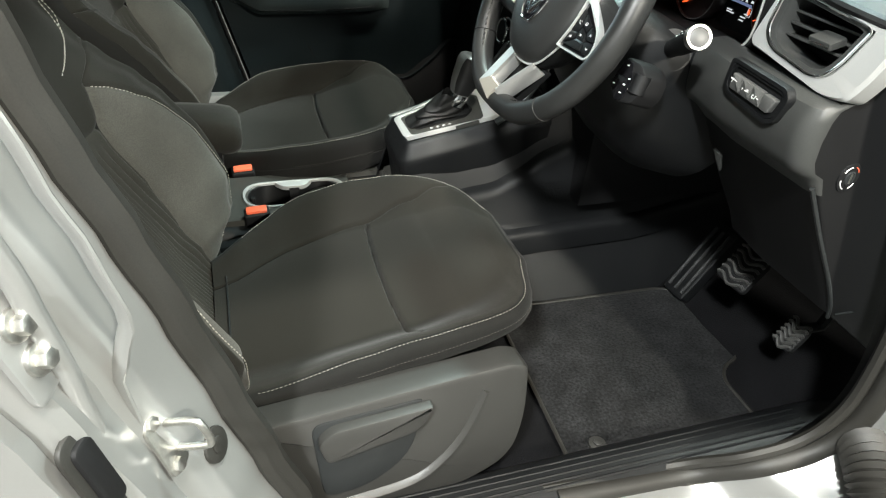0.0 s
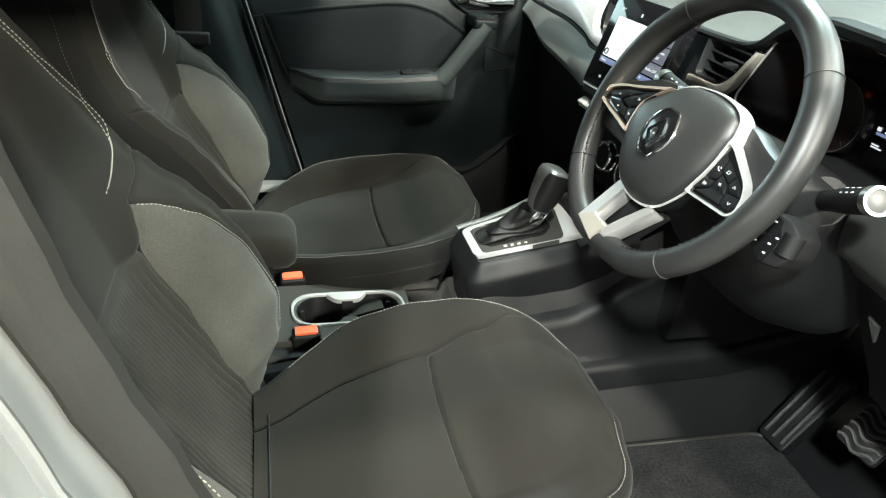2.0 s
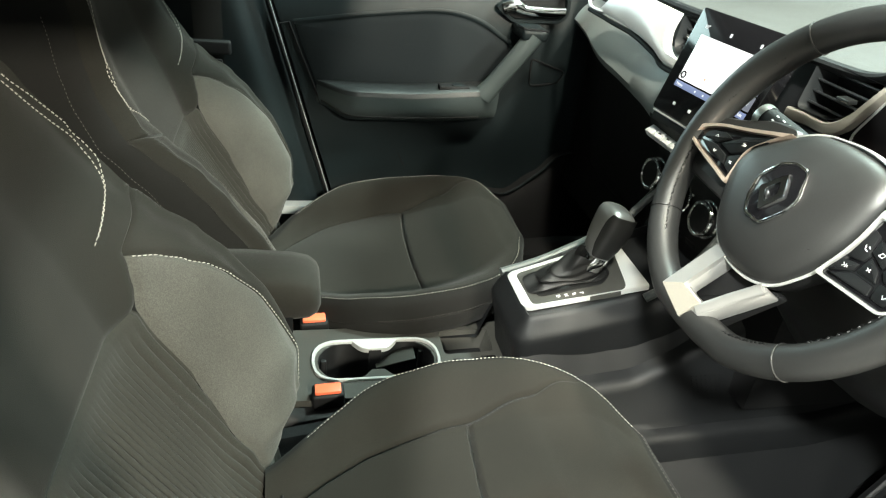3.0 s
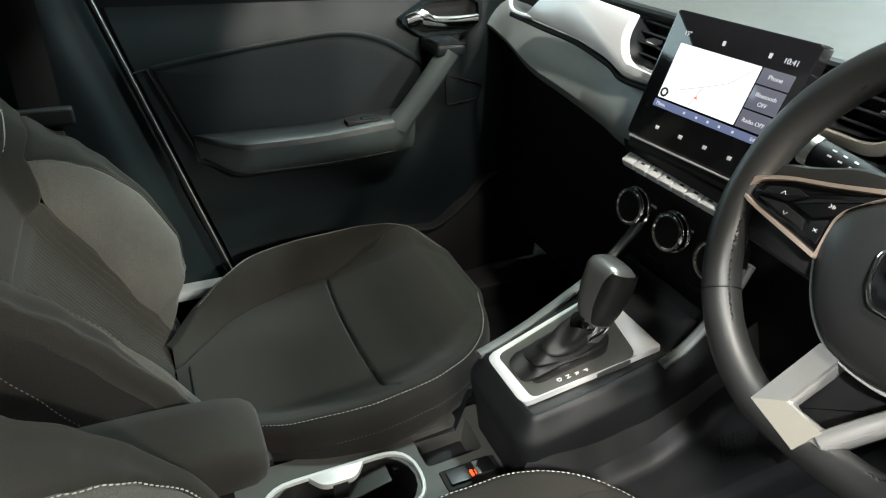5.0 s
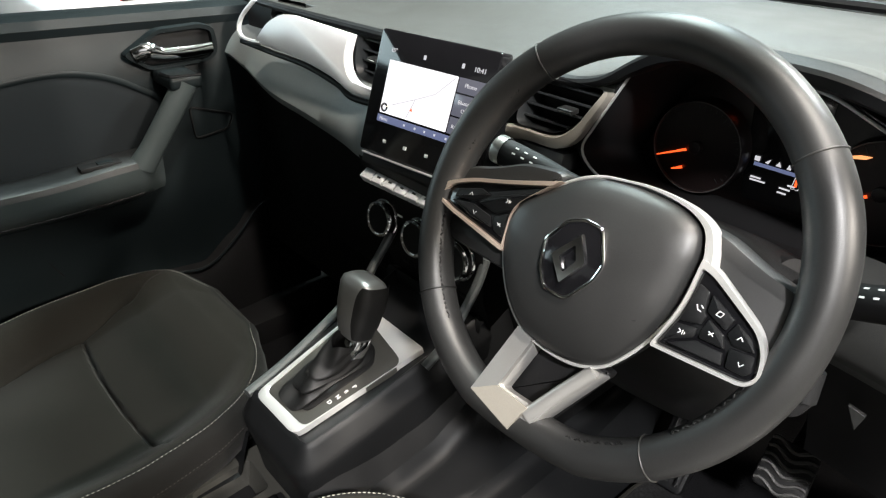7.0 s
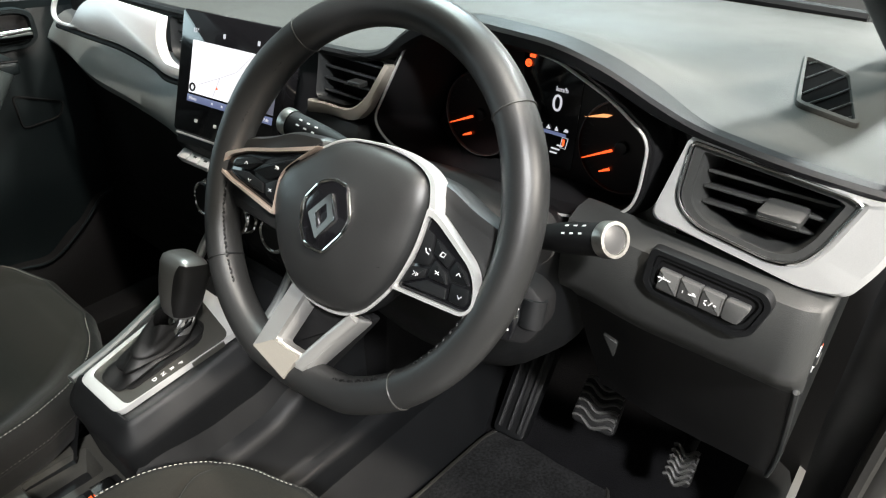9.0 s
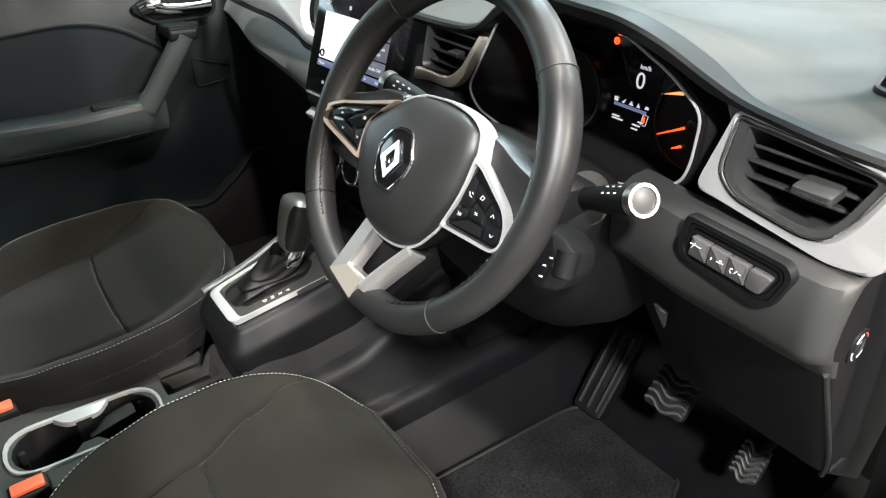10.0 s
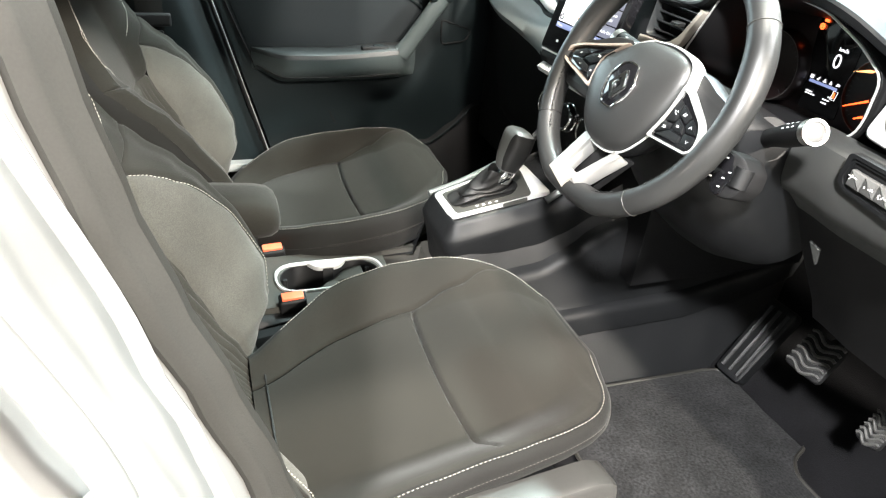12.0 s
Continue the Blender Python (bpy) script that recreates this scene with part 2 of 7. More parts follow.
def merge(bm, other):
    me = bpy.data.meshes.new("t")
    other.to_mesh(me)
    other.free()
    bm.from_mesh(me)
    bpy.data.meshes.remove(me)
    return bm


def rounded(poly, r, steps=4):
    """A polygon's outline with round corners; r: one radius, or one for each corner."""
    out, k = [], len(poly)
    for i, p in enumerate(poly):
        p = Vector(p)
        a, b = Vector(poly[i - 1]) - p, Vector(poly[(i + 1) % k]) - p
        q = r[i] if isinstance(r, (list, tuple)) else r
        q = min(q, a.length * 0.48, b.length * 0.48)
        s, e = p + a.normalized() * q, p + b.normalized() * q
        for j in range(steps + 1):
            t = j / steps
            out.append((1 - t) ** 2 * s + 2 * t * (1 - t) * p + t * t * e)
    return out


def plate(outline, depth, m, bevel=0.0015, dome=0.0):
    """A plate of a 2D outline: its front at z = 0 of the frame m, its back at -depth; edges rounded."""
    c = sum((Vector(p) for p in outline), Vector((0, 0))) / len(outline)
    pts = [Vector(p) for p in outline]

    def inset(d):
        res = []
        k = len(pts)
        for i, p in enumerate(pts):
            t = (pts[(i + 1) % k] - pts[i - 1])
            if t.length < 1e-9:
                res.append(p)
                continue
            t.normalize()
            nrm = Vector((-t.y, t.x))
            if nrm.dot(c - p) < 0:
                nrm = -nrm
            res.append(p + nrm * d)
        return res

    rings = [[(p.x, p.y, -depth) for p in pts], [(p.x, p.y, -bevel) for p in pts], [(p.x, p.y, -bevel * 0.3) for p in inset(bevel * 0.3)], [(p.x, p.y, 0) for p in inset(bevel)]]
    if dome:
        for q in (0.8, 0.6, 0.4, 0.2):
            rings.append([(*(c + (p - c) * q), dome * (1 - q * q)) for p in inset(bevel)])
    bm = loft(rings)
    bm.transform(m)
    return bm


def ring_plate(outer, inner, depth, m, bevel=0.0015):
    """A frame between two outlines of the same count."""
    bm = bmesh.new()
    a, b = [Vector(p) for p in outer], [Vector(p) for p in inner]
    mid = [[lerp(p, q, t) for p, q in zip(a, b)] for t in (0.0, 0.12, 0.88, 1.0)]
    rings = [[(p.x, p.y, -depth) for p in mid[0]], [(p.x, p.y, -bevel) for p in mid[0]], [(p.x, p.y, 0) for p in mid[1]],
             [(p.x, p.y, 0) for p in mid[2]], [(p.x, p.y, -bevel) for p in mid[3]], [(p.x, p.y, -depth) for p in mid[3]]]
    bm = loft(rings, caps=False)
    bm.transform(m)
    return bm


def basis(o, ex, ey):
    ex, ey = Vector(ex).normalized(), Vector(ey).normalized()
    ez = ex.cross(ey).normalized()
    ey = ez.cross(ex)
    return Matrix.Translation(o) @ Matrix((ex, ey, ez)).transposed().to_4x4()


def curve_points(ctrl, n):
    """A smooth line of n + 1 points through control points (Catmull-Rom)."""
    p = [Vector(c) for c in ctrl]
    p = [2 * p[0] - p[1]] + p + [2 * p[-1] - p[-2]]
    out, segs = [], len(p) - 3
    for i in range(n + 1):
        s = min(i / n * segs, segs - 1e-6)
        k, t = int(s), s - int(s)
        a, b, c, d = p[k : k + 4]
        out.append(0.5 * ((2 * b) + (c - a) * t + (2 * a - 5 * b + 4 * c - d) * t * t + (3 * b - a - 3 * c + d) * t ** 3))
    return out


def stitches(line, normals, long=0.0044, gap=0.0024, r=0.00050, bm=None):
    """A row of short raised stitches along a line."""
    bm = bm or bmesh.new()
    pts = [Vector(p) for p in line]
    dist = [0.0]
    for a, b in zip(pts, pts[1:]):
        dist.append(dist[-1] + (b - a).length)

    def at(s):
        for i in range(len(pts) - 1):
            if s <= dist[i + 1]:
                t = (s - dist[i]) / max(1e-9, dist[i + 1] - dist[i])
                return lerp(pts[i], pts[i + 1], t), lerp(Vector(normals[i]), Vector(normals[i + 1]), t).normalized()
        return pts[-1], Vector(normals[-1])

    s = 0.0
    while s + long < dist[-1]:
        (a, n0), (b, n1) = at(s), at(s + long)
        d = (b - a).normalized()
        side = d.cross(n0).normalized() * r
        lift, low = n0 * r * 1.1, -n0 * r
        mid = [(a + d * long * 0.2), (b - d * long * 0.2)]
        ring = [[a + side * 0.4 + low, a - side * 0.4 + low, a - side * 0.2 + lift * 0.2, a + side * 0.2 + lift * 0.2],
                [mid[0] + side + low, mid[0] - side + low, mid[0] - side * 0.5 + lift, mid[0] + side * 0.5 + lift],
                [mid[1] + side + low, mid[1] - side + low, mid[1] - side * 0.5 + lift, mid[1] + side * 0.5 + lift],
                [b + side * 0.4 + low, b - side * 0.4 + low, b - side * 0.2 + lift * 0.2, b + side * 0.2 + lift * 0.2]]
        loft(ring, True, True, bm)
        s += long + gap
    return bm


def lettering(name, text, size, m, material, parent, depth=0.0003):
    """Raised letters in the built-in font; m: the frame of their middle."""
    cu = bpy.data.curves.new(name, "FONT")
    cu.body, cu.size, cu.align_x, cu.align_y, cu.extrude = text, size, "CENTER", "CENTER", depth
    tmp = bpy.data.objects.new("t", cu)
    me = bpy.data.meshes.new_from_object(tmp)
    bpy.data.objects.remove(tmp)
    bm = bmesh.new()
    bm.from_mesh(me)
    bpy.data.meshes.remove(me)
    bm.transform(m)
    return part(name, bm, material, parent, smooth=False)

# ---- the showroom: unseen floor, walls and ceiling that close the place ----
def flat_box(name, x0, x1, y0, y1, z0, z1, material, label, category):
    ob = part(name, box(x0, x1, y0, y1, z0, z1, 0), material, smooth=False)
    return tagged(ob, label, category, kind="structure")


flat_box("floor", -8, 10, -8, 9, -0.10, 0.0, FLOOR, "unseen grey floor, toned down to bounce less light", "floor")


def opened_wall(name, along_x, a0, a1, at, thick, w0, w1):
    """An unseen wall with one tall opening, added for a fill lamp, from w0 to w1."""
    wall = bmesh.new()
    for p0, p1, z0, z1 in ((a0, w0, 0, 4.2), (w1, a1, 0, 4.2), (w0, w1, 0, 0.6), (w0, w1, 3.6, 4.2)):
        if along_x:
            box(p0, p1, at, at + thick, z0, z1, 0, bm=wall)
        else:
            box(at, at + thick, p0, p1, z0, z1, 0, bm=wall)
    tagged(part(name, wall, WALL, smooth=False), "unseen grey wall, opening added for a fill lamp", "wall", kind="structure")


opened_wall("wall_north", True, -8, 10, 9, 0.2, -6.6, 2.6)
opened_wall("wall_south", True, -8, 10, -8.2, 0.2, -6.6, 0.6)
opened_wall("wall_east", False, -8, 9, 10, 0.2, -4.6, 4.6)
flat_box("wall_west", -8.2, -8, -8, 9, 0, 4.2, WALL, "grey showroom wall", "wall")
flat_box("ceiling", -8, 10, -8, 9, 4.2, 4.3, WALL, "grey showroom ceiling", "ceiling")

# ---- the car's shell ----
body = thing("car_body", (0, 0, 0.2), "silver hatchback body shell with its door opening seen from outside", "car body")


def pillar_x(z):
    """Where the door seal of the pillar stands, by height."""
    return table(z, [(0.40, -0.160), (0.535, -0.203), (0.645, -0.240), (0.771, -0.277), (0.897, -0.313), (1.0, -0.345), (1.085, -0.374), (1.16, -0.395), (1.24, -0.411), (1.50, -0.462)])


def pillar_sheet(section, n=40, z0=0.42, z1=1.50):
    k = len(section) - 1

    def fn(u, v):
        z = lerp(z0, z1, u)
        s = v * k
        i = min(int(s), k - 1)
        dx, y = (lerp(section[i][q], section[i + 1][q], s - i) for q in (0, 1))
        return (pillar_x(z) + dx, y, z)

    return sheet(fn, n, k * 4)


part("pillar_panel", pillar_sheet([(-0.012, -0.728), (-0.022, -0.756), (-0.034, -0.786), (-0.046, -0.800), (-0.060, -0.812), (-0.060, -0.836), (-0.066, -0.858), (-0.080, -0.868), (-0.13, -0.872)]), PAINT, body, "silver painted door pillar")
part("pillar_seal", pillar_sheet([(0.010, -0.690), (0.019, -0.702), (0.018, -0.716), (0.008, -0.724), (0.003, -0.729), (-0.008, -0.734), (-0.014, -0.730)]), RUBBER, body, "black rubber door seal")
part("pillar_trim", pillar_sheet([(-0.20, -0.660), (-0.07, -0.664), (-0.03, -0.672), (-0.010, -0.682), (0.006, -0.694)]), PLASTIC, body, "black plastic pillar cover")
# a raised swage that runs down the painted pillar
part("pillar_crease", tube([(table(z, [(0.50, -0.300), (0.716, -0.337), (0.829, -0.354), (0.900, -0.360), (0.930, -0.350), (0.967, -0.339), (1.044, -0.353), (1.109, -0.372), (1.3, -0.425)]), -0.803 - 0.004 * math.sin((z - 0.4) * 11), z) for z in [0.50 + 0.02 * i for i in range(40)]], 0.009, 10, squash=0.45), PAINT, body)
part("pillar_crease", tube([(table(z, [(0.5, -0.35), (0.748, -0.371), (0.87, -0.379), (0.94, -0.384), (1.038, -0.395), (1.3, -0.47)]), -0.838, z) for z in [0.50 + 0.02 * i for i in range(40)]], 0.010, 10), PAINT, body)


def rear_edge(u, v):
    z = lerp(0.35, 1.3, u)
    x = pillar_x(z) - 0.105
    return [(x, -0.858, z), (x + 0.012, -0.874, z), (x + 0.006, -0.888, z), (x - 0.35, -0.895 - 0.02 * math.sin(u * 3), z)][round(v * 3)]


part("rear_door_edge", sheet(rear_edge, 30, 3), PAINT, body, "silver edge of the closed rear door")
# sill and the front of the opening
part("sill", sheet(lambda u, v: (lerp(-0.9, 1.0, u), *[(-0.655, 0.395), (-0.665, 0.425), (-0.680, 0.442), (-0.700, 0.446), (-0.735, 0.444), (-0.760, 0.430), (-0.775, 0.395), (-0.80, 0.30)][round(v * 7)]), 30, 7), PLASTIC, body, "black ribbed plastic door sill")
for i in range(5):
    part("sill_rib", tube([(x, -0.690 - 0.011 * i, 0.4455) for x in (-0.35, 0.1, 0.5, 0.72)], 0.0022, 6), PLASTIC, body)
part("sill_panel", sheet(lambda u, v: (lerp(-0.9, 1.3, u), *[(-0.772, 0.405), (-0.80, 0.392), (-0.85, 0.36), (-0.88, 0.30), (-0.86, 0.15)][round(v * 4)]), 20, 4), PAINT, body, "silver painted sill")
front_seal = curve_points([(0.20, -0.745, 0.428), (0.46, -0.755, 0.420), (0.59, -0.772, 0.424), (0.68, -0.790, 0.465), (0.718, -0.802, 0.545), (0.715, -0.806, 0.66), (0.69, -0.806, 0.80), (0.645, -0.806, 0.95), (0.595, -0.806, 1.10), (0.55, -0.79, 1.24), (0.40, -0.71, 1.47)], 60)
start = Vector((-0.25, -1.29, 1.355))  # the seal stands out from the pillar along its lower bend
front_seal = [start + (p - start) * lerp(1.0, 0.918, smooth01(0.42, 0.62, p.x if p.z < 0.6 else 0.7) * smooth01(1.45, 1.2, p.z)) for p in front_seal]
opening_inner = curve_points([(0.20, -0.735, 0.436), (0.435, -0.745, 0.440), (0.565, -0.765, 0.462), (0.640, -0.775, 0.520), (0.668, -0.780, 0.600), (0.664, -0.780, 0.700), (0.640, -0.775, 0.800), (0.606, -0.772, 0.900), (0.560, -0.770, 1.03), (0.52, -0.765, 1.16), (0.40, -0.70, 1.46)], 60)
part("opening_trim", sheet(lambda u, v: lerp(opening_inner[round(u * 60)], front_seal[round(u * 60)], v) + Vector((0.012, 0.010, 0.0)) * math.sin(v * math.pi), 60, 6), PLASTIC, body, "black plastic lining of the door opening")
part("front_seal", tube(front_seal, 0.018, 10), RUBBER, body, "black rubber door seal")
part("front_seal_lip", tube([p + Vector((-0.020, 0.016, 0.010)) for p in front_seal], 0.010, 8), RUBBER, body)
part("hinge_pillar", sheet(lambda u, v: [Vector(p) for p in (front_seal[int(u * 58) + 1] + Vector((0.004, -0.012, 0)), front_seal[int(u * 58) + 1] + Vector((0.02, -0.05, -0.004)), front_seal[int(u * 58) + 1] + Vector((0.05, -0.10, -0.03)), front_seal[int(u * 58) + 1] + Vector((0.30, -0.115, -0.10)))][round(v * 3)], 58, 3), PAINT, body, "silver painted hinge pillar")
# roof, windscreen pillars and back of the cabin
part("roof_panel", sheet(lambda u, v: (lerp(-1.3, 0.10, u), lerp(-0.60, 0.60, v), 1.50 + 0.06 * math.sin(math.pi * v) + 0.03 * math.sin(math.pi * u)), 16, 16), PAINT, body)
part("headliner", sheet(lambda u, v: (lerp(-1.3, 0.09, u), lerp(-0.60, 0.60, v), 1.485 + 0.055 * math.sin(math.pi * v) + 0.028 * math.sin(math.pi * u)), 16, 16), HEADLINER, body)
for s in (-1, 1):
    part("windscreen_pillar", tube([(0.08, s * 0.61, 1.51), (0.36, s * 0.64, 1.44), (0.62, s * 0.68, 1.34), (0.84, s * 0.72, 1.23), (1.05, s * 0.76, 1.10)], 0.035, 10), PLASTIC, body, "dark windscreen pillar")
    part("roof_rail", tube([(0.10, s * 0.61, 1.51), (-0.4, s * 0.63, 1.51), (-1.2, s * 0.60, 1.48)], 0.035, 10), PAINT, body)
part("bonnet", sheet(lambda u, v: (lerp(1.12, 2.0, u), lerp(-0.8, 0.8, v), 1.10 - 0.20 * u * u), 8, 8), PAINT, body)
part("bulkhead", box(1.06, 1.10, -0.80, 0.80, 0.15, 1.12, 0.01), PLASTIC_DEEP, body)
part("rear_bulkhead", box(-1.25, -1.20, -0.80, 0.80, 0.25, 1.20, 0.01), FABRIC_SIDE, body)
part("wiper_cowl", box(1.02, 1.30, -0.75, 0.75, 1.06, 1.085, 0.006), GLOSS, body)
part("wiper_arm", tube([(1.06, -0.62, 1.235), (1.08, -0.3, 1.24), (1.10, 0.2, 1.235)], 0.010, 8), PLASTIC_DEEP, body)
# the passenger's side: pillar cover with the belt, and the rear door card
def far_edge(z):
    """Where the far door's rear edge meets its pillar."""
    return -0.180 - 0.2857 * (z - 0.62)


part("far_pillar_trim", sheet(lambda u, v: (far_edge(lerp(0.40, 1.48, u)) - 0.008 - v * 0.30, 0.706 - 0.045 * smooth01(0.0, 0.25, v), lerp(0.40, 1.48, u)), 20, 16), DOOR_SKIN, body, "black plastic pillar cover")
far_line = [(far_edge(z), 0.692, z) for z in (0.42, 0.80, 1.16)]
part("far_gap_seal", tube(far_line, 0.0065, 8), PLASTIC_DEEP, body, "dark strip along the door edge")
# A thin silver tube draws the highlight on the strip's edge.
part("far_gap_glint", tube([(x + 0.004, y - 0.0055, z) for x, y, z in far_line], 0.0009, 6), SATIN, body, "thin silver tube drawn as the strip's highlight")
part("far_backing", box(-0.60, 0.30, 0.742, 0.750, 0.38, 1.14, 0.003), PLASTIC_DEEP, body)
part("far_rear_card", box(-1.2, -0.60, 0.69, 0.73, 0.35, 1.16, 0.01), PLASTIC, body)
part("far_sill", box(-0.9, 0.9, 0.60, 0.72, 0.36, 0.45, 0.015), PLASTIC_DEEP, body, "dark far door sill")
part("far_shell", box(-1.2, 1.1, 0.80, 0.84, 0.25, 1.14, 0.01), PAINT, body)
part("near_rear_card", box(-1.2, -0.62, -0.72, -0.68, 0.35, 1.18, 0.01), PLASTIC, body)

# floor and toe board
floor_pan = thing("carpet", (0.3, -0.35, 0.38), "charcoal moulded carpet of the footwell", "carpet", kind="structure")
for name, y0, y1 in (("driver_well", -0.70, -0.10), ("passenger_well", 0.10, 0.70)):
    part(name, sheet(lambda u, v: (table(u, [(0, -1.2), (0.25, -0.3), (0.7, 0.72), (0.85, 0.92), (1.0, 1.05)]), lerp(y0, y1, v), table(u, [(0, 0.40), (0.25, 0.385), (0.7, 0.385), (0.85, 0.50), (1.0, 0.80)]) + 0.003 * noise.noise((u * 20, v * 14, y0))), 60, 16), CARPET, floor_pan)

mat_outline = rounded([(0.27, -0.676), (0.29, -0.242), (0.700, -0.254), (0.738, -0.262), (0.748, -0.296), (0.800, -0.296), (0.836, -0.350), (0.776, -0.400), (0.754, -0.508), (0.706, -0.526), (0.680, -0.562), (0.680, -0.676)], [0.02, 0.03, 0.03, 0.015, 0.015, 0.03, 0.03, 0.02, 0.015, 0.02, 0.02, 0.03])
floor_mat = thing("floor_mat", (0.5, -0.46, 0.39), "charcoal pile floor mat with bound edges and cut-outs for the pedals", "floor mat")
part("mat_surface", plate(mat_outline, 0.010, Matrix.Translation((0, 0, 0.400)), 0.003), MATPILE, floor_mat)
part("binding", tube([(p.x, p.y, 0.399) for p in mat_outline], 0.0042, 6, closed=True), RUBBER, floor_mat, "dark woven binding")
clip = thing("mat_clip", (0.335, -0.645, 0.40), "round translucent clip that holds the floor mat", "mat clip")
part("disc", plate([(0.017 * math.cos(i * 0.349), 0.017 * math.sin(i * 0.349)) for i in range(18)], 0.006, pose(0.335, -0.645, 0.4075), 0.003), SEATBASE, clip)
part("knob", plate([(0.008 * math.cos(i * 0.524), 0.008 * math.sin(i * 0.524)) for i in range(12)], 0.004, pose(0.335, -0.645, 0.4110), 0.002), SEATBASE, clip)

# striker, plug and hinge on the pillar
striker = thing("door_striker", (-0.335, -0.80, 0.75), "zinc-plated door striker bolted to the silver pillar", "door striker")
SM = basis((-0.336, -0.797, 0.803), (0.42, 0.90, 0), (-0.29, 0.13, 0.95))
part("plate", plate(rounded([(-0.018, -0.040), (0.014, -0.040), (0.018, 0.030), (0.0, 0.045), (-0.018, 0.030)], 0.010), 0.004, SM @ Matrix.Translation((0, 0, 0.005)), 0.001), ZINC, striker)
part("loop", tube(curve_points([SM @ Vector(p) for p in ((0.006, 0.018, 0.0), (0.006, 0.018, 0.036), (0.006, 0.012, 0.046), (0.006, -0.012, 0.046), (0.006, -0.018, 0.036), (0.006, -0.018, 0.0))], 30), 0.0042, 10), ZINC, striker)
for v in (0.030, -0.030):
    part("bolt", plate([(0.008 * math.cos(i * 1.0472), 0.008 * math.sin(i * 1.0472)) for i in range(6)], 0.005, SM @ Matrix.Translation((-0.006, v, 0.010)), 0.001), ZINC, striker)
plug = thing("rubber_plug", (pillar_x(0.775) - 0.02, -0.765, 0.775), "black rubber plug in the silver pillar", "plug")
PM = basis((pillar_x(0.745) - 0.022, -0.764, 0.742), (0.42, 0.90, 0), (-0.29, 0.13, 0.95))
for r, d in ((0.021, 0.004), (0.010, 0.006)):
    part("disc" if r > 0.01 else "centre", plate([(r * math.cos(i * 0.349), r * math.sin(i * 0.349)) for i in range(18)], 0.006, PM @ Matrix.Translation((0, 0, d)), 0.002), RUBBER, plug)
HM = basis((-0.409, -0.842, 0.995), (0.35, 0.94, 0), (-0.25, 0.0, 0.97))
hinge = part("hinge", plate(rounded([(-0.024, -0.055), (0.020, -0.045), (0.022, 0.040), (-0.010, 0.052), (-0.028, 0.038)], 0.012), 0.006, HM @ Matrix.Translation((0, 0, 0.010)), 0.002), PAINT, body, "bolted silver rear door hinge")
for v in (0.016, -0.018):
    part("washer", plate([(0.0140 * math.cos(i * 0.3142), 0.0140 * math.sin(i * 0.3142)) for i in range(20)], 0.004, HM @ Matrix.Translation((-0.002, v, 0.014)), 0.001), ZINC, hinge)
    part("bolt_head", plate([(0.0088 * math.cos(i * 1.0472), 0.0088 * math.sin(i * 1.0472)) for i in range(6)], 0.010, HM @ Matrix.Translation((-0.002, v, 0.024)), 0.002), ZINC, hinge)
grommet = thing("wiring_grommet", (-0.36, -0.84, 0.86), "black rubber wiring grommet below the door hinge", "grommet")
GM = basis((pillar_x(0.86) - 0.081, -0.866, 0.862), (0.35, 0.94, 0), (-0.27, 0.0, 0.96))
part("flange", plate(rounded([(-0.022, -0.055), (0.022, -0.055), (0.022, 0.045), (-0.022, 0.045)], 0.016), 0.005, GM @ Matrix.Translation((0, 0, 0.007)), 0.002), RUBBER, grommet)
part("socket", plate(rounded([(-0.013, -0.045), (0.013, -0.045), (0.013, 0.034), (-0.013, 0.034)], 0.010), 0.005, GM @ Matrix.Translation((0, 0, 0.012)), 0.003), PLASTIC_DEEP, grommet)
boot = thing("wiring_boot", (0.64, -0.88, 0.50), "black ribbed rubber wiring boot at the open front door", "wiring boot")
part("bellows", tube(curve_points([(0.66, -0.845, 0.570), (0.625, -0.895, 0.580), (0.605, -0.940, 0.560), (0.605, -0.990, 0.510)], 32), lambda t: 0.038 + 0.004 * math.cos(t * 32 * math.pi), 16), RUBBER, boot)
catch = thing("door_check", (0.80, -0.84, 0.60), "black door check bracket on the hinge pillar", "door check")
part("arm", tube([(0.80, -0.80, 0.62), (0.85, -0.84, 0.60), (0.90, -0.88, 0.59)], 0.010, 8), PLASTIC_DEEP, catch)
part("bracket", box(0.79, 0.82, -0.83, -0.79, 0.585, 0.655, 0.006), PLASTIC_DEEP, catch)


# ---- a white car that stands beyond the far window ----
other = thing("parked_car", (-0.3, 2.6, 0.0), "white hatchback parked beyond the far window, red tail lamp", "car")
WHITE_PAINT = mat("white_car_paint", (0.72, 0.72, 0.71), 0.25, coat=0.6, broad=(3, 0.03))
TAIL_RED = mat("red_tail_lens", (0.45, 0.02, 0.015), 0.12, coat=0.5, broad=(20, 0.1))
side = [(-1.6, 0.35), (-1.7, 0.62), (-1.68, 0.95), (-1.45, 1.05), (-1.25, 1.45), (-0.6, 1.56), (0.5, 1.54), (1.25, 1.08), (2.1, 0.95), (2.35, 0.70), (2.35, 0.32), (0.0, 0.22)]
outline = rounded(side, 0.12, 4)
part("body", loft([[(p.x * k, 2.6 + w, lerp(0.62, p.y, k)) for p in outline] for k, w in ((0.90, 0.0), (0.98, 0.04), (1.0, 0.14), (1.0, 1.5), (0.98, 1.62), (0.9, 1.68))]), WHITE_PAINT, other)
part("side_window", plate(rounded([(-1.15, 1.02), (0.95, 1.02), (0.42, 1.40), (-0.95, 1.42)], 0.05), 0.03, basis((0, 2.596, 0), (1, 0, 0), (0, 0, 1))), GLOSS, other, "dark side glass")
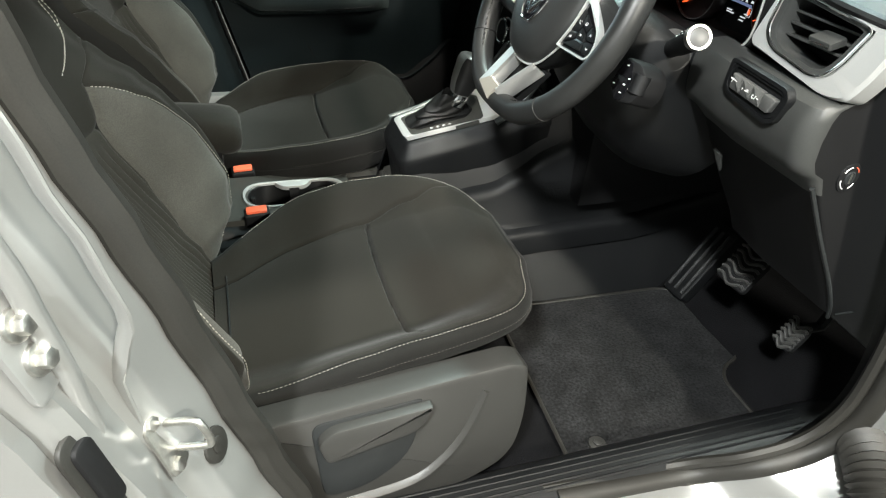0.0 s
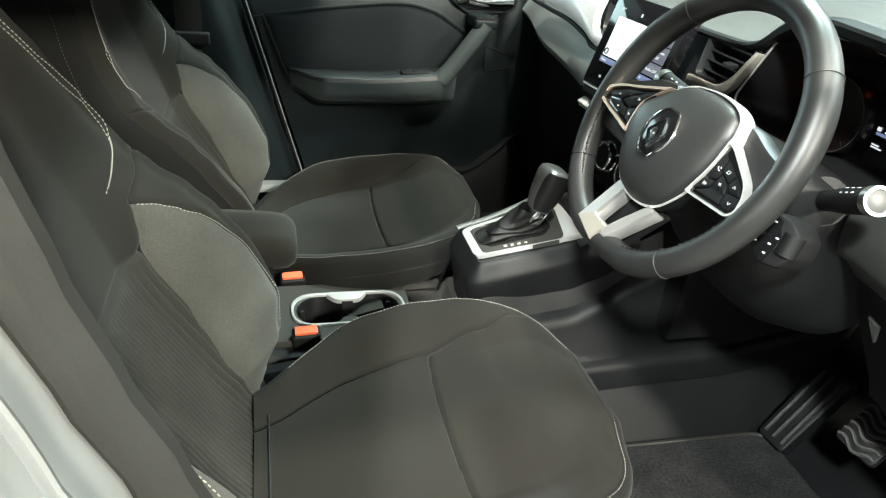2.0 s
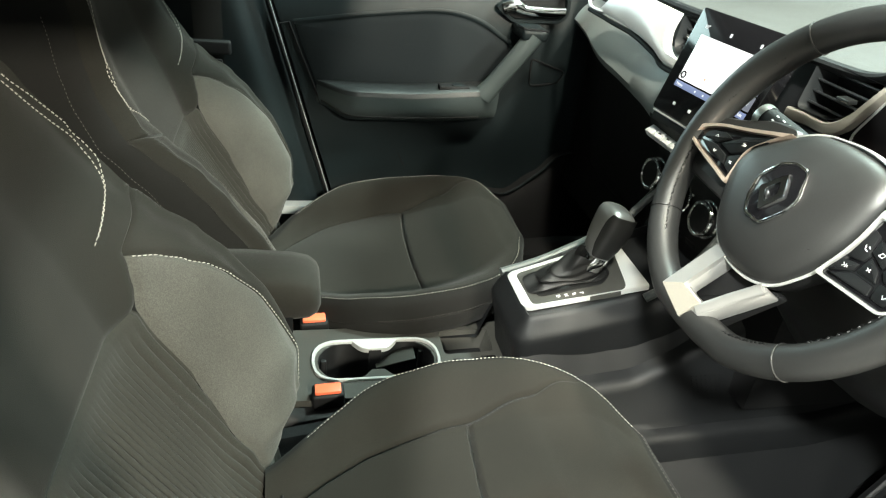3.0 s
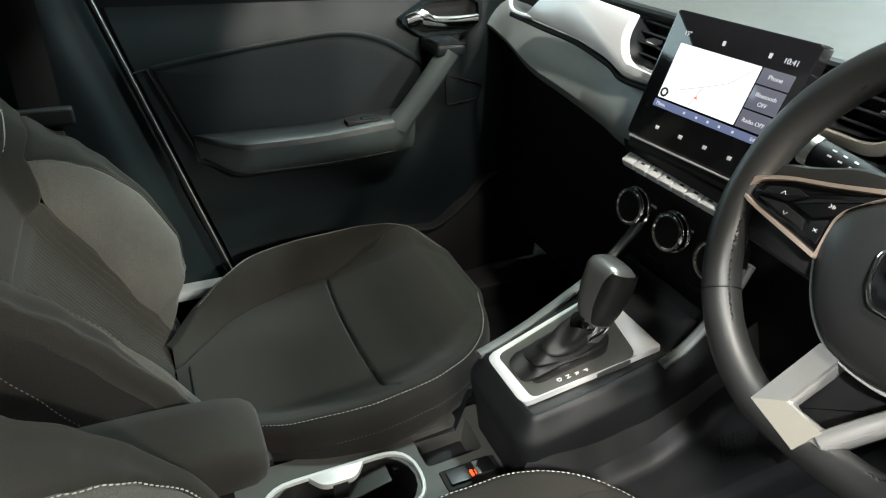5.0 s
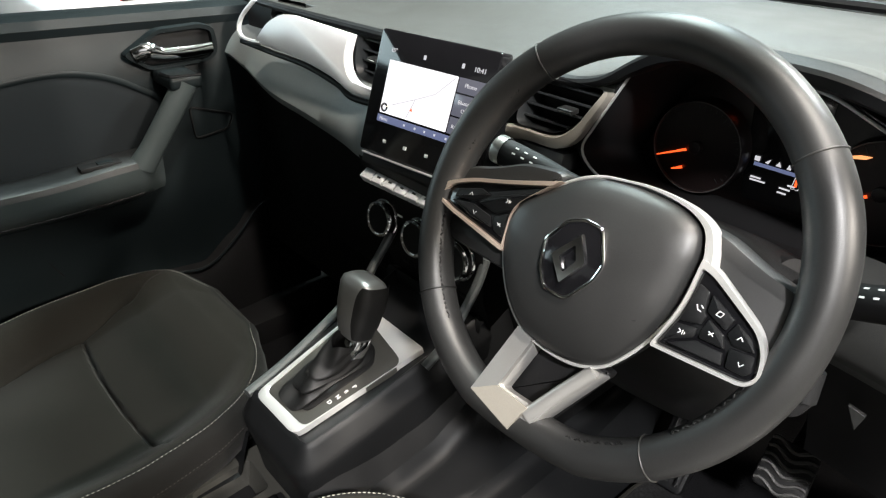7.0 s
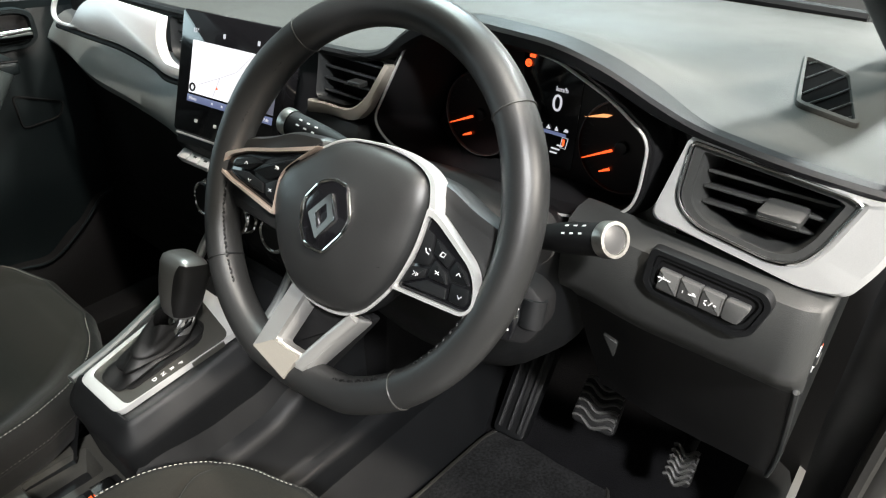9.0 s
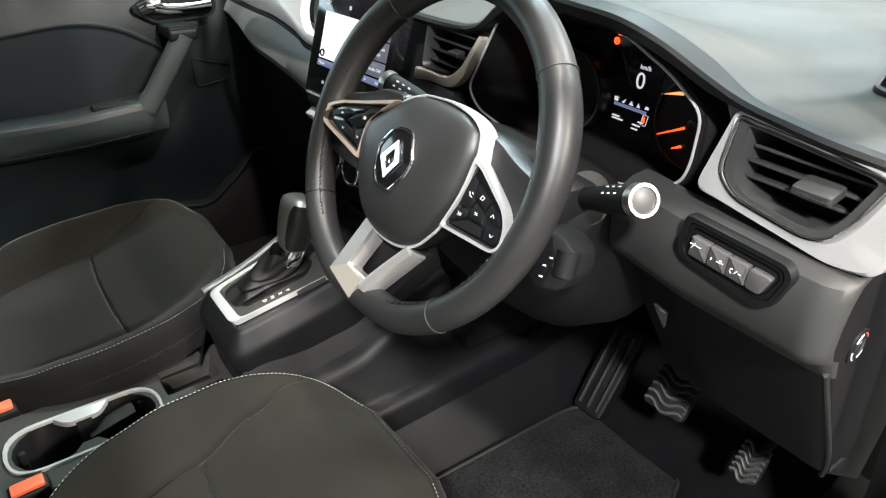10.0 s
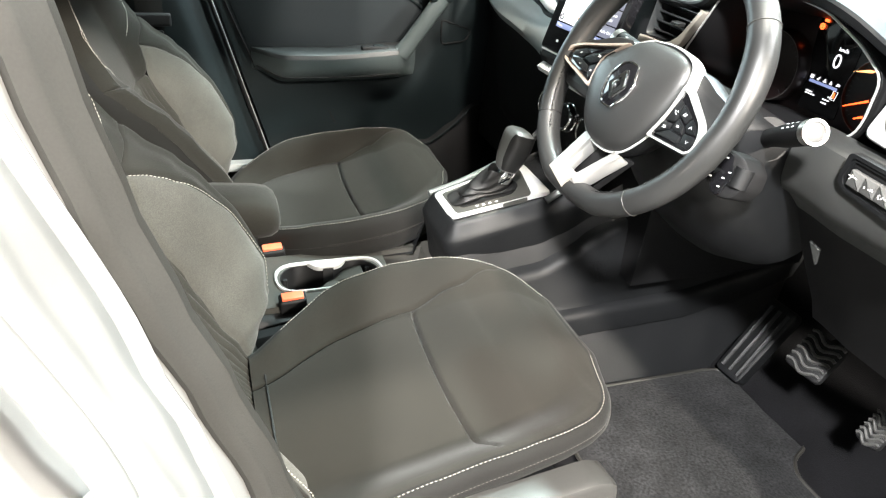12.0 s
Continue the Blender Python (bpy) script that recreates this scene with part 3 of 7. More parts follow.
part("tail_lamp", plate(rounded([(-1.42, 0.893), (-1.20, 0.897), (-1.19, 0.915), (-1.40, 0.918)], 0.008), 0.03, basis((0, 2.592, 0), (1, 0, 0), (0, 0, 1)), 0.01), TAIL_RED, other, "red tail lamp")
part("waist_strip", box(-1.1, 1.2, 2.585, 2.600, 0.985, 1.010, 0.004), GLOSS, other, "black waist strip")
for x in (-0.98, 1.45):
    ty = part("tyre", loft([[(x + r * math.cos(i * 0.2618), y, 0.33 + r * math.sin(i * 0.2618)) for i in range(24)] for r, y in ((0.21, 2.585), (0.31, 2.580), (0.33, 2.60), (0.33, 2.76), (0.30, 2.78))]), RUBBER, other)
    part("rim", loft([[(x + r * math.cos(i * 0.2618), y, 0.33 + r * math.sin(i * 0.2618)) for i in range(24)] for r, y in ((0.05, 2.575), (0.19, 2.578), (0.22, 2.574), (0.225, 2.60))]), SATIN, ty, "silver wheel rim")
other.location.x += 2.25
SILL_GREY = mat("pale_grey_sill_plastic", (0.30, 0.31, 0.31), 0.45, fine=(600, 0.08), broad=(6, 0.06))
part("far_sill_cover", box(-0.34, -0.10, 0.628, 0.662, 0.560, 0.584, 0.006), SILL_GREY, body, "pale grey plastic sill cover")

# ---- front seats ----
SEAT_Y = -0.35
LEAN_BACK = radians(23)


def ridge_w(x, v=-1, drawn_in=False):
    """How far the stitched ridge stands from the middle, on the door side (v < 0) and on the inner side."""
    return sum(ridge_raw(x + 0.008 * k, v, drawn_in) for k in (-2, -1, 0, 1, 2)) / 5


def ridge_raw(x, v, drawn_in):
    if v < 0 and drawn_in:
        return table(x, [(-0.30, 0.070), (-0.284, 0.090), (-0.24, 0.152), (-0.19, 0.205), (-0.14, 0.233), (-0.07, 0.242), (0.0, 0.236), (0.09, 0.228), (0.15, 0.216), (0.18, 0.198), (0.20, 0.168), (0.213, 0.12), (0.222, 0.05)])
    if v < 0:
        return table(x, [(-0.30, 0.222), (-0.24, 0.236), (-0.14, 0.241), (0.0, 0.234), (0.09, 0.228), (0.15, 0.216), (0.18, 0.198), (0.20, 0.168), (0.213, 0.12), (0.222, 0.05)])
    return table(x, [(-0.30, 0.130), (-0.26, 0.150), (-0.20, 0.197), (-0.15, 0.230), (-0.10, 0.245), (-0.03, 0.256), (0.06, 0.250), (0.11, 0.234), (0.15, 0.208), (0.18, 0.172), (0.20, 0.130), (0.213, 0.09), (0.222, 0.04)])


def cushion(x, v, drawn_in=False):
    """The top of the cushion: x from rear to front, v across from ridge to ridge (-1 to 1); drawn_in: its door side narrows at the rear."""
    zc = table(x, [(-0.30, 0.578), (-0.15, 0.600), (0.0, 0.622), (0.10, 0.648), (0.18, 0.682), (0.222, 0.690)])
    zr = table(x, [(-0.30, 0.600), (-0.24, 0.625), (-0.10, 0.665), (0.0, 0.680), (0.10, 0.691), (0.18, 0.695), (0.222, 0.691)])
    a = abs(v)
    z = lerp(zc, zr, smooth01(0.62, 1.0, a))
    seam = table(x, [(-0.30, 0.60), (0.0, 0.69), (0.10, 0.79), (0.165, 0.95), (0.20, 1.2)])
    sewn = (v < 0) == drawn_in  # only the inner side of one seat and the door side of the other has a bolster seam
    if sewn:
        z -= 0.009 * math.exp(-(((a - seam) * ridge_w(x, v, drawn_in)) / 0.0030) ** 2) * smooth01(0.19, 0.10, x)
    else:
        seam = 0.93
    line = -0.005 + 0.020 * v * v
    if a < seam:
        z -= 0.012 * math.exp(-((x - line) / 0.0032) ** 2) * smooth01(seam + 0.02, seam - 0.06, a)
        z += 0.007 * math.sin(min(1.0, max(0.0, (x + 0.29) / (line + 0.29))) * math.pi) ** 0.6 * (1 - (a / seam) ** 4) if x < line else 0.006 * math.sin(min(1.0, (x - line) / (0.22 - line)) * math.pi) ** 0.6 * (1 - (a / seam) ** 4)
    return Vector((x, SEAT_Y + v * ridge_w(x, v, drawn_in), z))


def cushion_low(x):
    return 0.596 + 0.062 * min(1.0, max(0.0, (x + 0.20) / 0.38))


def seat_cushion(parent, drawn_in=False):
    nx, nv = 240, 220
    bm = bmesh.new()
    xs = [-0.30 + 0.522 * math.sin(math.pi / 2 * i / nx) for i in range(nx + 1)]
    grid = [[bm.verts.new(cushion(x, lerp(-1, 1, j / nv), drawn_in)) for j in range(nv + 1)] for x in xs]
    for i in range(nx):
        for j in range(nv):
            bm.faces.new((grid[i][j], grid[i + 1][j], grid[i + 1][j + 1], grid[i][j + 1]))
    edge = [grid[i][0] for i in range(nx + 1)] + [grid[nx][j] for j in range(1, nv + 1)] + [grid[i][nv] for i in range(nx - 1, -1, -1)]
    pts = [v.co.copy() for v in edge]
    outs = []
    for i, p in enumerate(pts):
        t = pts[min(i + 1, len(pts) - 1)] - pts[max(i - 1, 0)]
        outs.append(Vector((t.y, -t.x, 0)).normalized())
    for k in range(9):
        outs = [(outs[max(i - 1, 0)] + outs[i] + outs[min(i + 1, len(outs) - 1)]).normalized() for i in range(len(outs))]
    part("top_cover", bm, FABRIC, parent)
    s = -1 if drawn_in else 1
    seam = [table(x, [(-0.30, 0.60), (0.0, 0.69), (0.10, 0.79), (0.165, 0.95), (0.20, 1.2)]) * s for x in [-0.24 + 0.01 * i for i in range(36)]]
    # Dark tubes in the creases draw the seams as dark lines.
    part("seam_line", tube([cushion(-0.24 + 0.01 * i, v, drawn_in) + Vector((0, 0, 0.001)) for i, v in enumerate(seam)], 0.0016, 6), GAITER, parent)
    cross = [lerp(-0.62, 0.88, i / 40) * -s for i in range(41)]
    part("seam_line", tube([cushion(-0.005 + 0.020 * v * v, v, drawn_in) + Vector((0, 0, 0.001)) for v in cross], 0.0016, 6), GAITER, parent)
    rim = bmesh.new()
    last = None
    for out, down in ((-0.001, -0.0005), (0.004, 0.002), (0.010, 0.07), (0.014, 0.18), (0.017, 0.34), (0.017, 0.50), (0.0155, 0.515), (0.0175, 0.53), (0.019, 0.70), (0.017, 0.86), (0.009, 0.97), (-0.01, 1.0)):
        row = []
        for p, o in zip(pts, outs):
            low = cushion_low(p.x) - 0.045 * smooth01(-0.10, 0.10, p.y - SEAT_Y)
            row.append(rim.verts.new(Vector((p.x, p.y, lerp(p.z, low, down))) + o * out))
        if last:
            for a in range(len(row) - 1):
                rim.faces.new((last[a], last[a + 1], row[a + 1], row[a]))
        last = row
    part("side_cover", rim, FABRIC_SIDE, parent, "dark cloth cushion side, shade in its colour")
    # pale seam round the ridge, and a finer one below it
    nrm = [(o * 0.5 + Vector((0, 0, 0.85))).normalized() for o in outs]
    ridge = [p + o * 0.004 for p, o in zip(pts, outs)]
    for name, i, j, thread in (("ridge_stitching", 17, nx - 12, THREAD), ("front_stitching", nx - 12, nx + nv + 24, THREAD_DIM), ("ridge_stitching", nx + nv + 24, 2 * nx + nv - 17, THREAD)):
        part(name, stitches(ridge[i:j], nrm[i:j], 0.0038, 0.0027, 0.00050), thread, parent, "pale stitching" if thread is THREAD else "dim stitching")
    part("rear_seam", tube([cushion(-0.277, lerp(-0.34, 0.72, i / 20), drawn_in) + Vector((0, 0, 0.001)) for i in range(21)], 0.0022, 6), GAITER, parent)
    part("side_stitching", stitches([Vector((p.x, p.y, lerp(p.z, cushion_low(p.x) - 0.045 * smooth01(-0.10, 0.10, p.y - SEAT_Y), 0.47))) + o * 0.0172 for p, o in zip(pts, outs)][60:-60], [o for o in outs][60:-60], 0.003, 0.003, 0.0005), THREAD_DIM, parent, "fine grey stitching")


def back_point(h, dy, d):
    s, c = math.sin(LEAN_BACK), math.cos(LEAN_BACK)
    return Vector((-0.33 - h * s + d * c, SEAT_Y + dy, 0.56 + h * c + d * s))


def back_w(h):
    """Half of the backrest's width, by the height along it."""
    return table(h, [(-0.05, 0.200), (0.0, 0.222), (0.05, 0.256), (0.12, 0.284), (0.20, 0.296), (0.28, 0.296), (0.35, 0.288), (0.40, 0.282), (0.44, 0.283), (0.47, 0.275), (0.50, 0.266), (0.54, 0.248), (0.607, 0.205), (0.66, 0.170), (0.70, 0.140)])


def back_d(h, v):
    """How far the cover stands forward; v: across, -1 to 1."""
    a = abs(v)
    middle = table(h, [(-0.05, 0.035), (0.10, 0.012), (0.30, -0.006), (0.40, 0.004), (0.50, 0.006), (0.70, 0.035)])
    bolster = table(h, [(-0.05, 0.0), (0.0, 0.012), (0.025, 0.045), (0.06, 0.090), (0.12, 0.118), (0.22, 0.124), (0.30, 0.112), (0.35, 0.090), (0.40, 0.058), (0.45, 0.036), (0.52, 0.026), (0.60, 0.020), (0.70, 0.01)])
    return middle + bolster * smooth01(0.38, 0.86, a) + 0.005 * smooth01(0.90, 0.96, a) - 0.026 * smooth01(0.955, 1.0, a) ** 2


def inner_y(h):
    """Where the grey side panel meets the middle of the back."""
    return table(h, [(-0.05, 0.146), (0.04, 0.145), (0.09, 0.146), (0.134, 0.150), (0.213, 0.160), (0.329, 0.160), (0.36, 0.170), (0.391, 0.183)])


def outer_y(h):
    """The stitched outer edge of the grey side panel."""
    return table(h, [(-0.03, 0.172), (-0.015, 0.186), (0.0, 0.206), (0.025, 0.236), (0.06, 0.256), (0.11, 0.268), (0.17, 0.271), (0.23, 0.266), (0.28, 0.252), (0.313, 0.237), (0.34, 0.222), (0.365, 0.206), (0.391, 0.184)])


def upper_y(h):
    """Half of the upper panel's width: up to the seams beside the grey panels, then the whole back."""
    return inner_y(h) if h < 0.391 else lerp(inner_y(0.391), back_w(h), smooth01(0.391, 0.445, h))


def back_panel(parent, name, material, h0, h1, side, nu, nv, tuck=(1, 1, 1, 1), rib=0.0, label=""):
    """One sewn panel of the backrest; side: its two edges across as functions of the height; tuck: which edges dive into a seam."""

    def fn(u, w):
        h = lerp(h0, h1, u)
        y0, y1 = side[0](h), side[1](h)
        y = lerp(y0, y1, w)
        d = back_d(h, y / back_w(h))
        span = abs(y1 - y0)
        near = [w * span, (1 - w) * span, u * (h1 - h0), (1 - u) * (h1 - h0)]
        for on, q in zip(tuck, near):
            if on:
                d -= 0.0055 * math.exp(-((q / 0.0045) ** 2))
        if rib:
            d += rib * (abs(math.sin(y * math.pi / 0.0105)) ** 0.7 - 0.5) * smooth01(0.0, 0.06, u) * smooth01(1.0, 0.80, u)
        return back_point(h, y, d)

    return part(name, sheet(fn, nu, nv), material, parent, label)


def twin_line(s, off):
    """The twin stitching: out from the grey panel's corner, then up along the shoulder's edge."""
    line = curve_points([(0.426, 0.173, 0), (0.442, 0.204, 0), (0.461, 0.235, 0), (0.478, 0.253, 0), (0.506, 0.254, 0), (0.545, 0.235, 0), (0.614, 0.180, 0), (0.68, 0.130, 0)], 70)
    return [back_point(p.x - off * 0.5, s * (p.y - off), back_d(p.x, (p.y - off) / back_w(p.x)) + 0.0012) for p in line]


def seat_back(parent, thread):
    back_panel(parent, "ribbed_panel", FABRIC_RIB, -0.05, 0.331, (lambda h: -inner_y(h), inner_y), 60, 300, rib=0.0055, label="finely ribbed dark cloth panel")
    back_panel(parent, "upper_panel", FABRIC, 0.331, 0.70, (lambda h: -upper_y(h), upper_y), 80, 90, (1, 1, 1, 0), label="dark smooth cloth upper panel")
    for s in (-1, 1):
        back_panel(parent, "side_panel", FABRIC_GREY, -0.03, 0.391, (lambda h: s * inner_y(h), lambda h: s * outer_y(h)), 80, 34, (1, 1, 0, 0), label="grey melange cloth side panel")
        back_panel(parent, "bolster_panel", FABRIC, -0.03, 0.445, (lambda h: s * (outer_y(h) if h < 0.391 else upper_y(h)), lambda h: s * back_w(h)), 80, 20, (1, 0, 0, 0), label="dark cloth bolster edge")

        def flank(u, w):
            h = lerp(-0.03, 0.70, u)
            out, back = [(-0.001, -0.0005), (0.004, -0.006), (0.007, -0.020), (0.007, -0.045), (0.006, -0.075), (0.002, -0.105), (-0.02, -0.135)][round(w * 6)]
            return back_point(h, s * (back_w(h) + out), back_d(h, 1.0) * (1 - w * 0.8) + back)

        part("flank", sheet(flank, 80, 6), FABRIC_SIDE, parent, "black cloth backrest side")
        edge = [lerp(0.0, 0.390, i / 90) for i in range(91)]
        part("panel_stitching", stitches([back_point(h, s * (outer_y(h) - 0.004), back_d(h, (outer_y(h) - 0.004) / back_w(h)) + 0.0012) for h in edge], [(0.9, s * 0.1, 0.4)] * 91, 0.0040, 0.0026, 0.00058), thread, parent, "pale stitching" if thread is THREAD else "dim grey stitching")
        part("flank_stitching", stitches([back_point(h, s * (back_w(h) + 0.0075), back_d(h, 1.0) * 0.7 - 0.030) for h in [lerp(0.05, 0.62, i / 80) for i in range(81)]], [(0, s, 0)] * 81, 0.003, 0.003, 0.0005), THREAD_DIM, parent, "fine dark grey stitching")
        for off in (0.0, 0.0085):
            line = twin_line(s, off)
            part("shoulder_stitching", stitches(line, [(0.9, 0, 0.4)] * len(line)), THREAD, parent, "pale twin stitching")

    def shell(u, w):
        h = lerp(-0.06, 0.71, u)
        v = lerp(-1, 1, w)
        return back_point(h, v * (back_w(h) - 0.012), -0.115 - 0.02 * (1 - v * v))

    part("back_shell", sheet(shell, 20, 20), PLASTIC, parent)


def front_seat(label, drawn_in, thread):
    seat = thing("front_seat", (-0.05, SEAT_Y, 0.40), label, "car seat", "front seats")
    seat_cushion(seat, drawn_in)
    seat_back(seat, thread)
    part("frame", box(-0.30, 0.14, SEAT_Y - 0.20, SEAT_Y + 0.20, 0.45, 0.560, 0.02), PLASTIC_DEEP, seat)
    for dy in (-0.20, 0.20):
        part("rail", box(-0.35, 0.205, SEAT_Y + dy - 0.018, SEAT_Y + dy + 0.018, 0.40, 0.432, 0.004), ZINC, seat, "zinc-plated seat rail")
        part("foot", box(0.165, 0.205, SEAT_Y + dy - 0.026, SEAT_Y + dy + 0.026, 0.388, 0.415, 0.004), ZINC, seat)
    return seat


front_seat("dark cloth front seat with grey side panels and pale stitching", False, THREAD)
# Panel stitching as on the other seat, its colour darkened to appear dim.
passenger_seat = front_seat("dark cloth front seat beside the far door, grey side panels", True, THREAD_DIM)
passenger_seat.matrix_world = pose(-0.056, 0.353, 0.403) @ Matrix.Diagonal((1, -1, 1, 1))

# the driver's side cover with its height lever
shield = thing("seat_side_cover", (-0.05, -0.65, 0.42), "grey plastic seat side cover with a height lever", "seat cover")
SH = basis((0, -0.745, 0), (1, 0, 0), (0, 0.16, 1))
part("cover", plate(rounded([(-0.27, 0.628), (0.125, 0.668), (0.158, 0.660), (0.160, 0.56), (0.140, 0.480), (0.05, 0.437), (-0.12, 0.425), (-0.25, 0.43)], [0.01, 0.01, 0.02, 0.04, 0.04, 0.05, 0.04, 0.03]), 0.05, SH @ Matrix.Translation((0, 0, 0.012)), 0.010), SEATBASE, shield)
# The recess is a raised plate; its darker colour stands for the depth.
part("recess", plate(rounded([(-0.178, 0.622), (-0.012, 0.636), (-0.03, 0.535), (-0.10, 0.487), (-0.165, 0.482)], [0.02, 0.01, 0.04, 0.04, 0.02]), 0.006, SH @ Matrix.Translation((0, 0, 0.0145)), 0.002), PLASTIC_GREY, shield, "darker plate painted as a recess")
part("lever", plate(rounded([(-0.172, 0.600), (-0.150, 0.618), (0.000, 0.632), (-0.012, 0.604), (-0.030, 0.588), (-0.160, 0.560)], [0.012, 0.012, 0.006, 0.008, 0.02, 0.012]), 0.018, SH @ Matrix.Translation((0, 0, 0.032)), 0.006), SEATBASE, shield, "grey plastic height lever")
part("crease", tube(curve_points([SH @ Vector(p) for p in ((0.085, 0.628, 0.0125), (0.060, 0.565, 0.0125), (0.025, 0.515, 0.0125), (-0.03, 0.478, 0.0125), (-0.14, 0.462, 0.0125), (-0.165, 0.455, 0.012))], 40), lambda t: 0.007 + 0.004 * t, 8, squash=0.6), SEATBASE, shield)
part("slot", box(-0.20, -0.155, 0.0, 0.012, 0.452, 0.462, 0.002, m=basis((0, -0.690, 0), (1, 0, 0), (0, 1, 0.0))), PLASTIC_DEEP, shield)


# buckles
def buckle(x, y, z, label):
    b = thing("belt_buckle", (x, y, z - 0.10), label, "belt buckle", "belt buckles")
    m = basis((x, y, z), (1, 0, 0.05), (0, 1, 0.12))
    part("housing", box(-0.026, 0.026, -0.015, 0.015, -0.10, -0.001, 0.006, 3, m=m), PLASTIC_DEEP, b)
    part("button", box(-0.021, 0.021, -0.010, 0.010, -0.012, 0.0045, 0.003, 2, m=m), RED, b, "red release button")
    return b


buckle(-0.206, -0.075, 0.618, "black seat belt buckle with a red button beside the driver's cushion")
buckle(-0.222, 0.125, 0.610, "black seat belt buckle with a red button beside the far cushion")

# ---- centre console ----
console = thing("centre_console", (0.0, 0.0, 0.38), "charcoal plastic centre console between the front seats", "console")


cup_ring = []
for cx, a0, a1 in ((-0.062, -150, 150), (-0.170, 30, 330)):
    for i in range(15):
        a = radians(lerp(a0, a1, i / 14))
        cup_ring.append(Vector((cx + 0.050 * math.cos(a), 0.016 + 0.050 * math.sin(a))))


def holed_deck():
    """The lower deck as a frame round the cup holders, with a solid rest of the deck in front."""
    k = len(cup_ring)
    c = Vector((-0.116, 0.016))
    outer = []
    for p in cup_ring:
        d = p - c
        s = min(0.216 / abs(d.x) if abs(d.x) > 1e-6 else 9, 0.092 / abs(d.y) if abs(d.y) > 1e-6 else 9)
        q = c + d * s
        outer.append(Vector((max(-0.36, min(-0.002, q.x)), q.y)))
    bm = loft([[(p.x, p.y, 0.45) for p in outer], [(p.x, p.y, 0.592) for p in outer], [(p.x, p.y, 0.5965) for p in outer], [(p.x, p.y, 0.5965) for p in cup_ring]], caps=False)
    return bm


grown = [Vector((-0.116, 0.016)) + (p - Vector((-0.116, 0.016))) * 1.03 for p in cup_ring]
part("deck", holed_deck(), DECK, console)
part("cup_wall", loft([[(p.x, p.y, 0.5960) for p in grown], [(p.x, p.y, 0.594) for p in cup_ring], [(p.x * 0.97 - 0.0035, p.y * 0.97, 0.50) for p in cup_ring]], caps=False), PLASTIC_DEEP, console)
part("cup_floor", plate([Vector((-0.116, 0.016)) + (p - Vector((-0.116, 0.016))) * 1.02 for p in cup_ring], 0.004, Matrix.Translation((0, 0, 0.503))), PLASTIC_DEEP, console)
part("cup_trim", ring_plate(rounded([(-0.230, -0.038), (-0.002, -0.038), (-0.002, 0.070), (-0.230, 0.070)], 0.052, 6), rounded([(-0.2245, -0.0325), (-0.0075, -0.0325), (-0.0075, 0.0635), (-0.2245, 0.0635)], 0.0475, 6), 0.006, Matrix.Translation((0, 0, 0.6015)), 0.0015), SILVER_TRIM, console, "satin silver cup holder ring")
part("cup_waist", plate(rounded([(-0.140, 0.042), (-0.092, 0.042), (-0.074, 0.066), (-0.158, 0.066)], [0.012, 0.012, 0.002, 0.002]), 0.010, Matrix.Translation((0, 0, 0.6012)), 0.0015), SILVER_TRIM, console, "satin silver cup holder ring")
for cx, cy in ((-0.208, 0.034), (-0.030, 0.050)):
    part("cup_grip", box(cx - 0.005, cx + 0.005, cy - 0.005, cy + 0.005, 0.545, 0.585, 0.003), PLASTIC_DEEP, console)
# coin tray and brake switch
tray_o = rounded([(-0.002, -0.085), (0.135, -0.085), (0.135, 0.112), (-0.002, 0.112)], 0.004, 2)
tray_i = rounded([(0.009, 0.021), (0.102, 0.024), (0.106, 0.092), (0.009, 0.086)], 0.008, 2)
part("tray_rim", loft([[(p.x, p.y, 0.45) for p in tray_o], [(p.x, p.y, 0.5965) for p in tray_o], [(p.x, p.y, 0.5965) for p in tray_i], [(p.x, p.y, 0.592) for p in tray_i], [(lerp(p.x, 0.055, 0.2), lerp(p.y, 0.05, 0.2), 0.556) for p in tray_i]], caps=False), DECK, console)
part("tray_floor", box(0.0, 0.115, 0.010, 0.09, 0.548, 0.556, 0.002), PLASTIC_DEEP, console)
part("tray_flap", box(0.022, 0.096, 0.030, 0.080, 0.562, 0.565, 0.001, m=pose(0.035, 0, 0.02, 0, -14, 0) @ pose(-0.035, 0, 0)), DECK, console, "slanted tray flap")
brake_sw = thing("parking_brake_switch", (0.065, -0.010, 0.597), "small black parking brake switch with a lit mark", "switch")
part("bezel", box(0.020, 0.110, -0.032, 0.006, 0.594, 0.599, 0.003), PLASTIC_DEEP, brake_sw)
part("button", box(0.027, 0.060, -0.026, 0.000, 0.598, 0.604, 0.003), PLASTIC_GREY, brake_sw)
part("tab", box(0.068, 0.098, -0.026, 0.000, 0.598, 0.608, 0.003), CHROME, brake_sw, "chrome switch tab")
part("lamp", box(0.062, 0.066, -0.020, -0.010, 0.599, 0.602, 0.0005), NEEDLE, brake_sw, "red lit mark")

# raised selector block, rails and side walls
def top_z(x):
    return 0.739 + (x - 0.10) * 0.235


def inward(poly, d):
    """A closed outline drawn in by d."""
    out, k = [], len(poly)
    for i, p in enumerate(poly):
        t = (poly[(i + 1) % k] - poly[i - 1]).normalized()
        out.append(p + Vector((-t.y, t.x)) * d)
    return out


def block_top(x):
    return top_z(x) + 0.002 + 0.02 * max(0.0, x - 0.20)


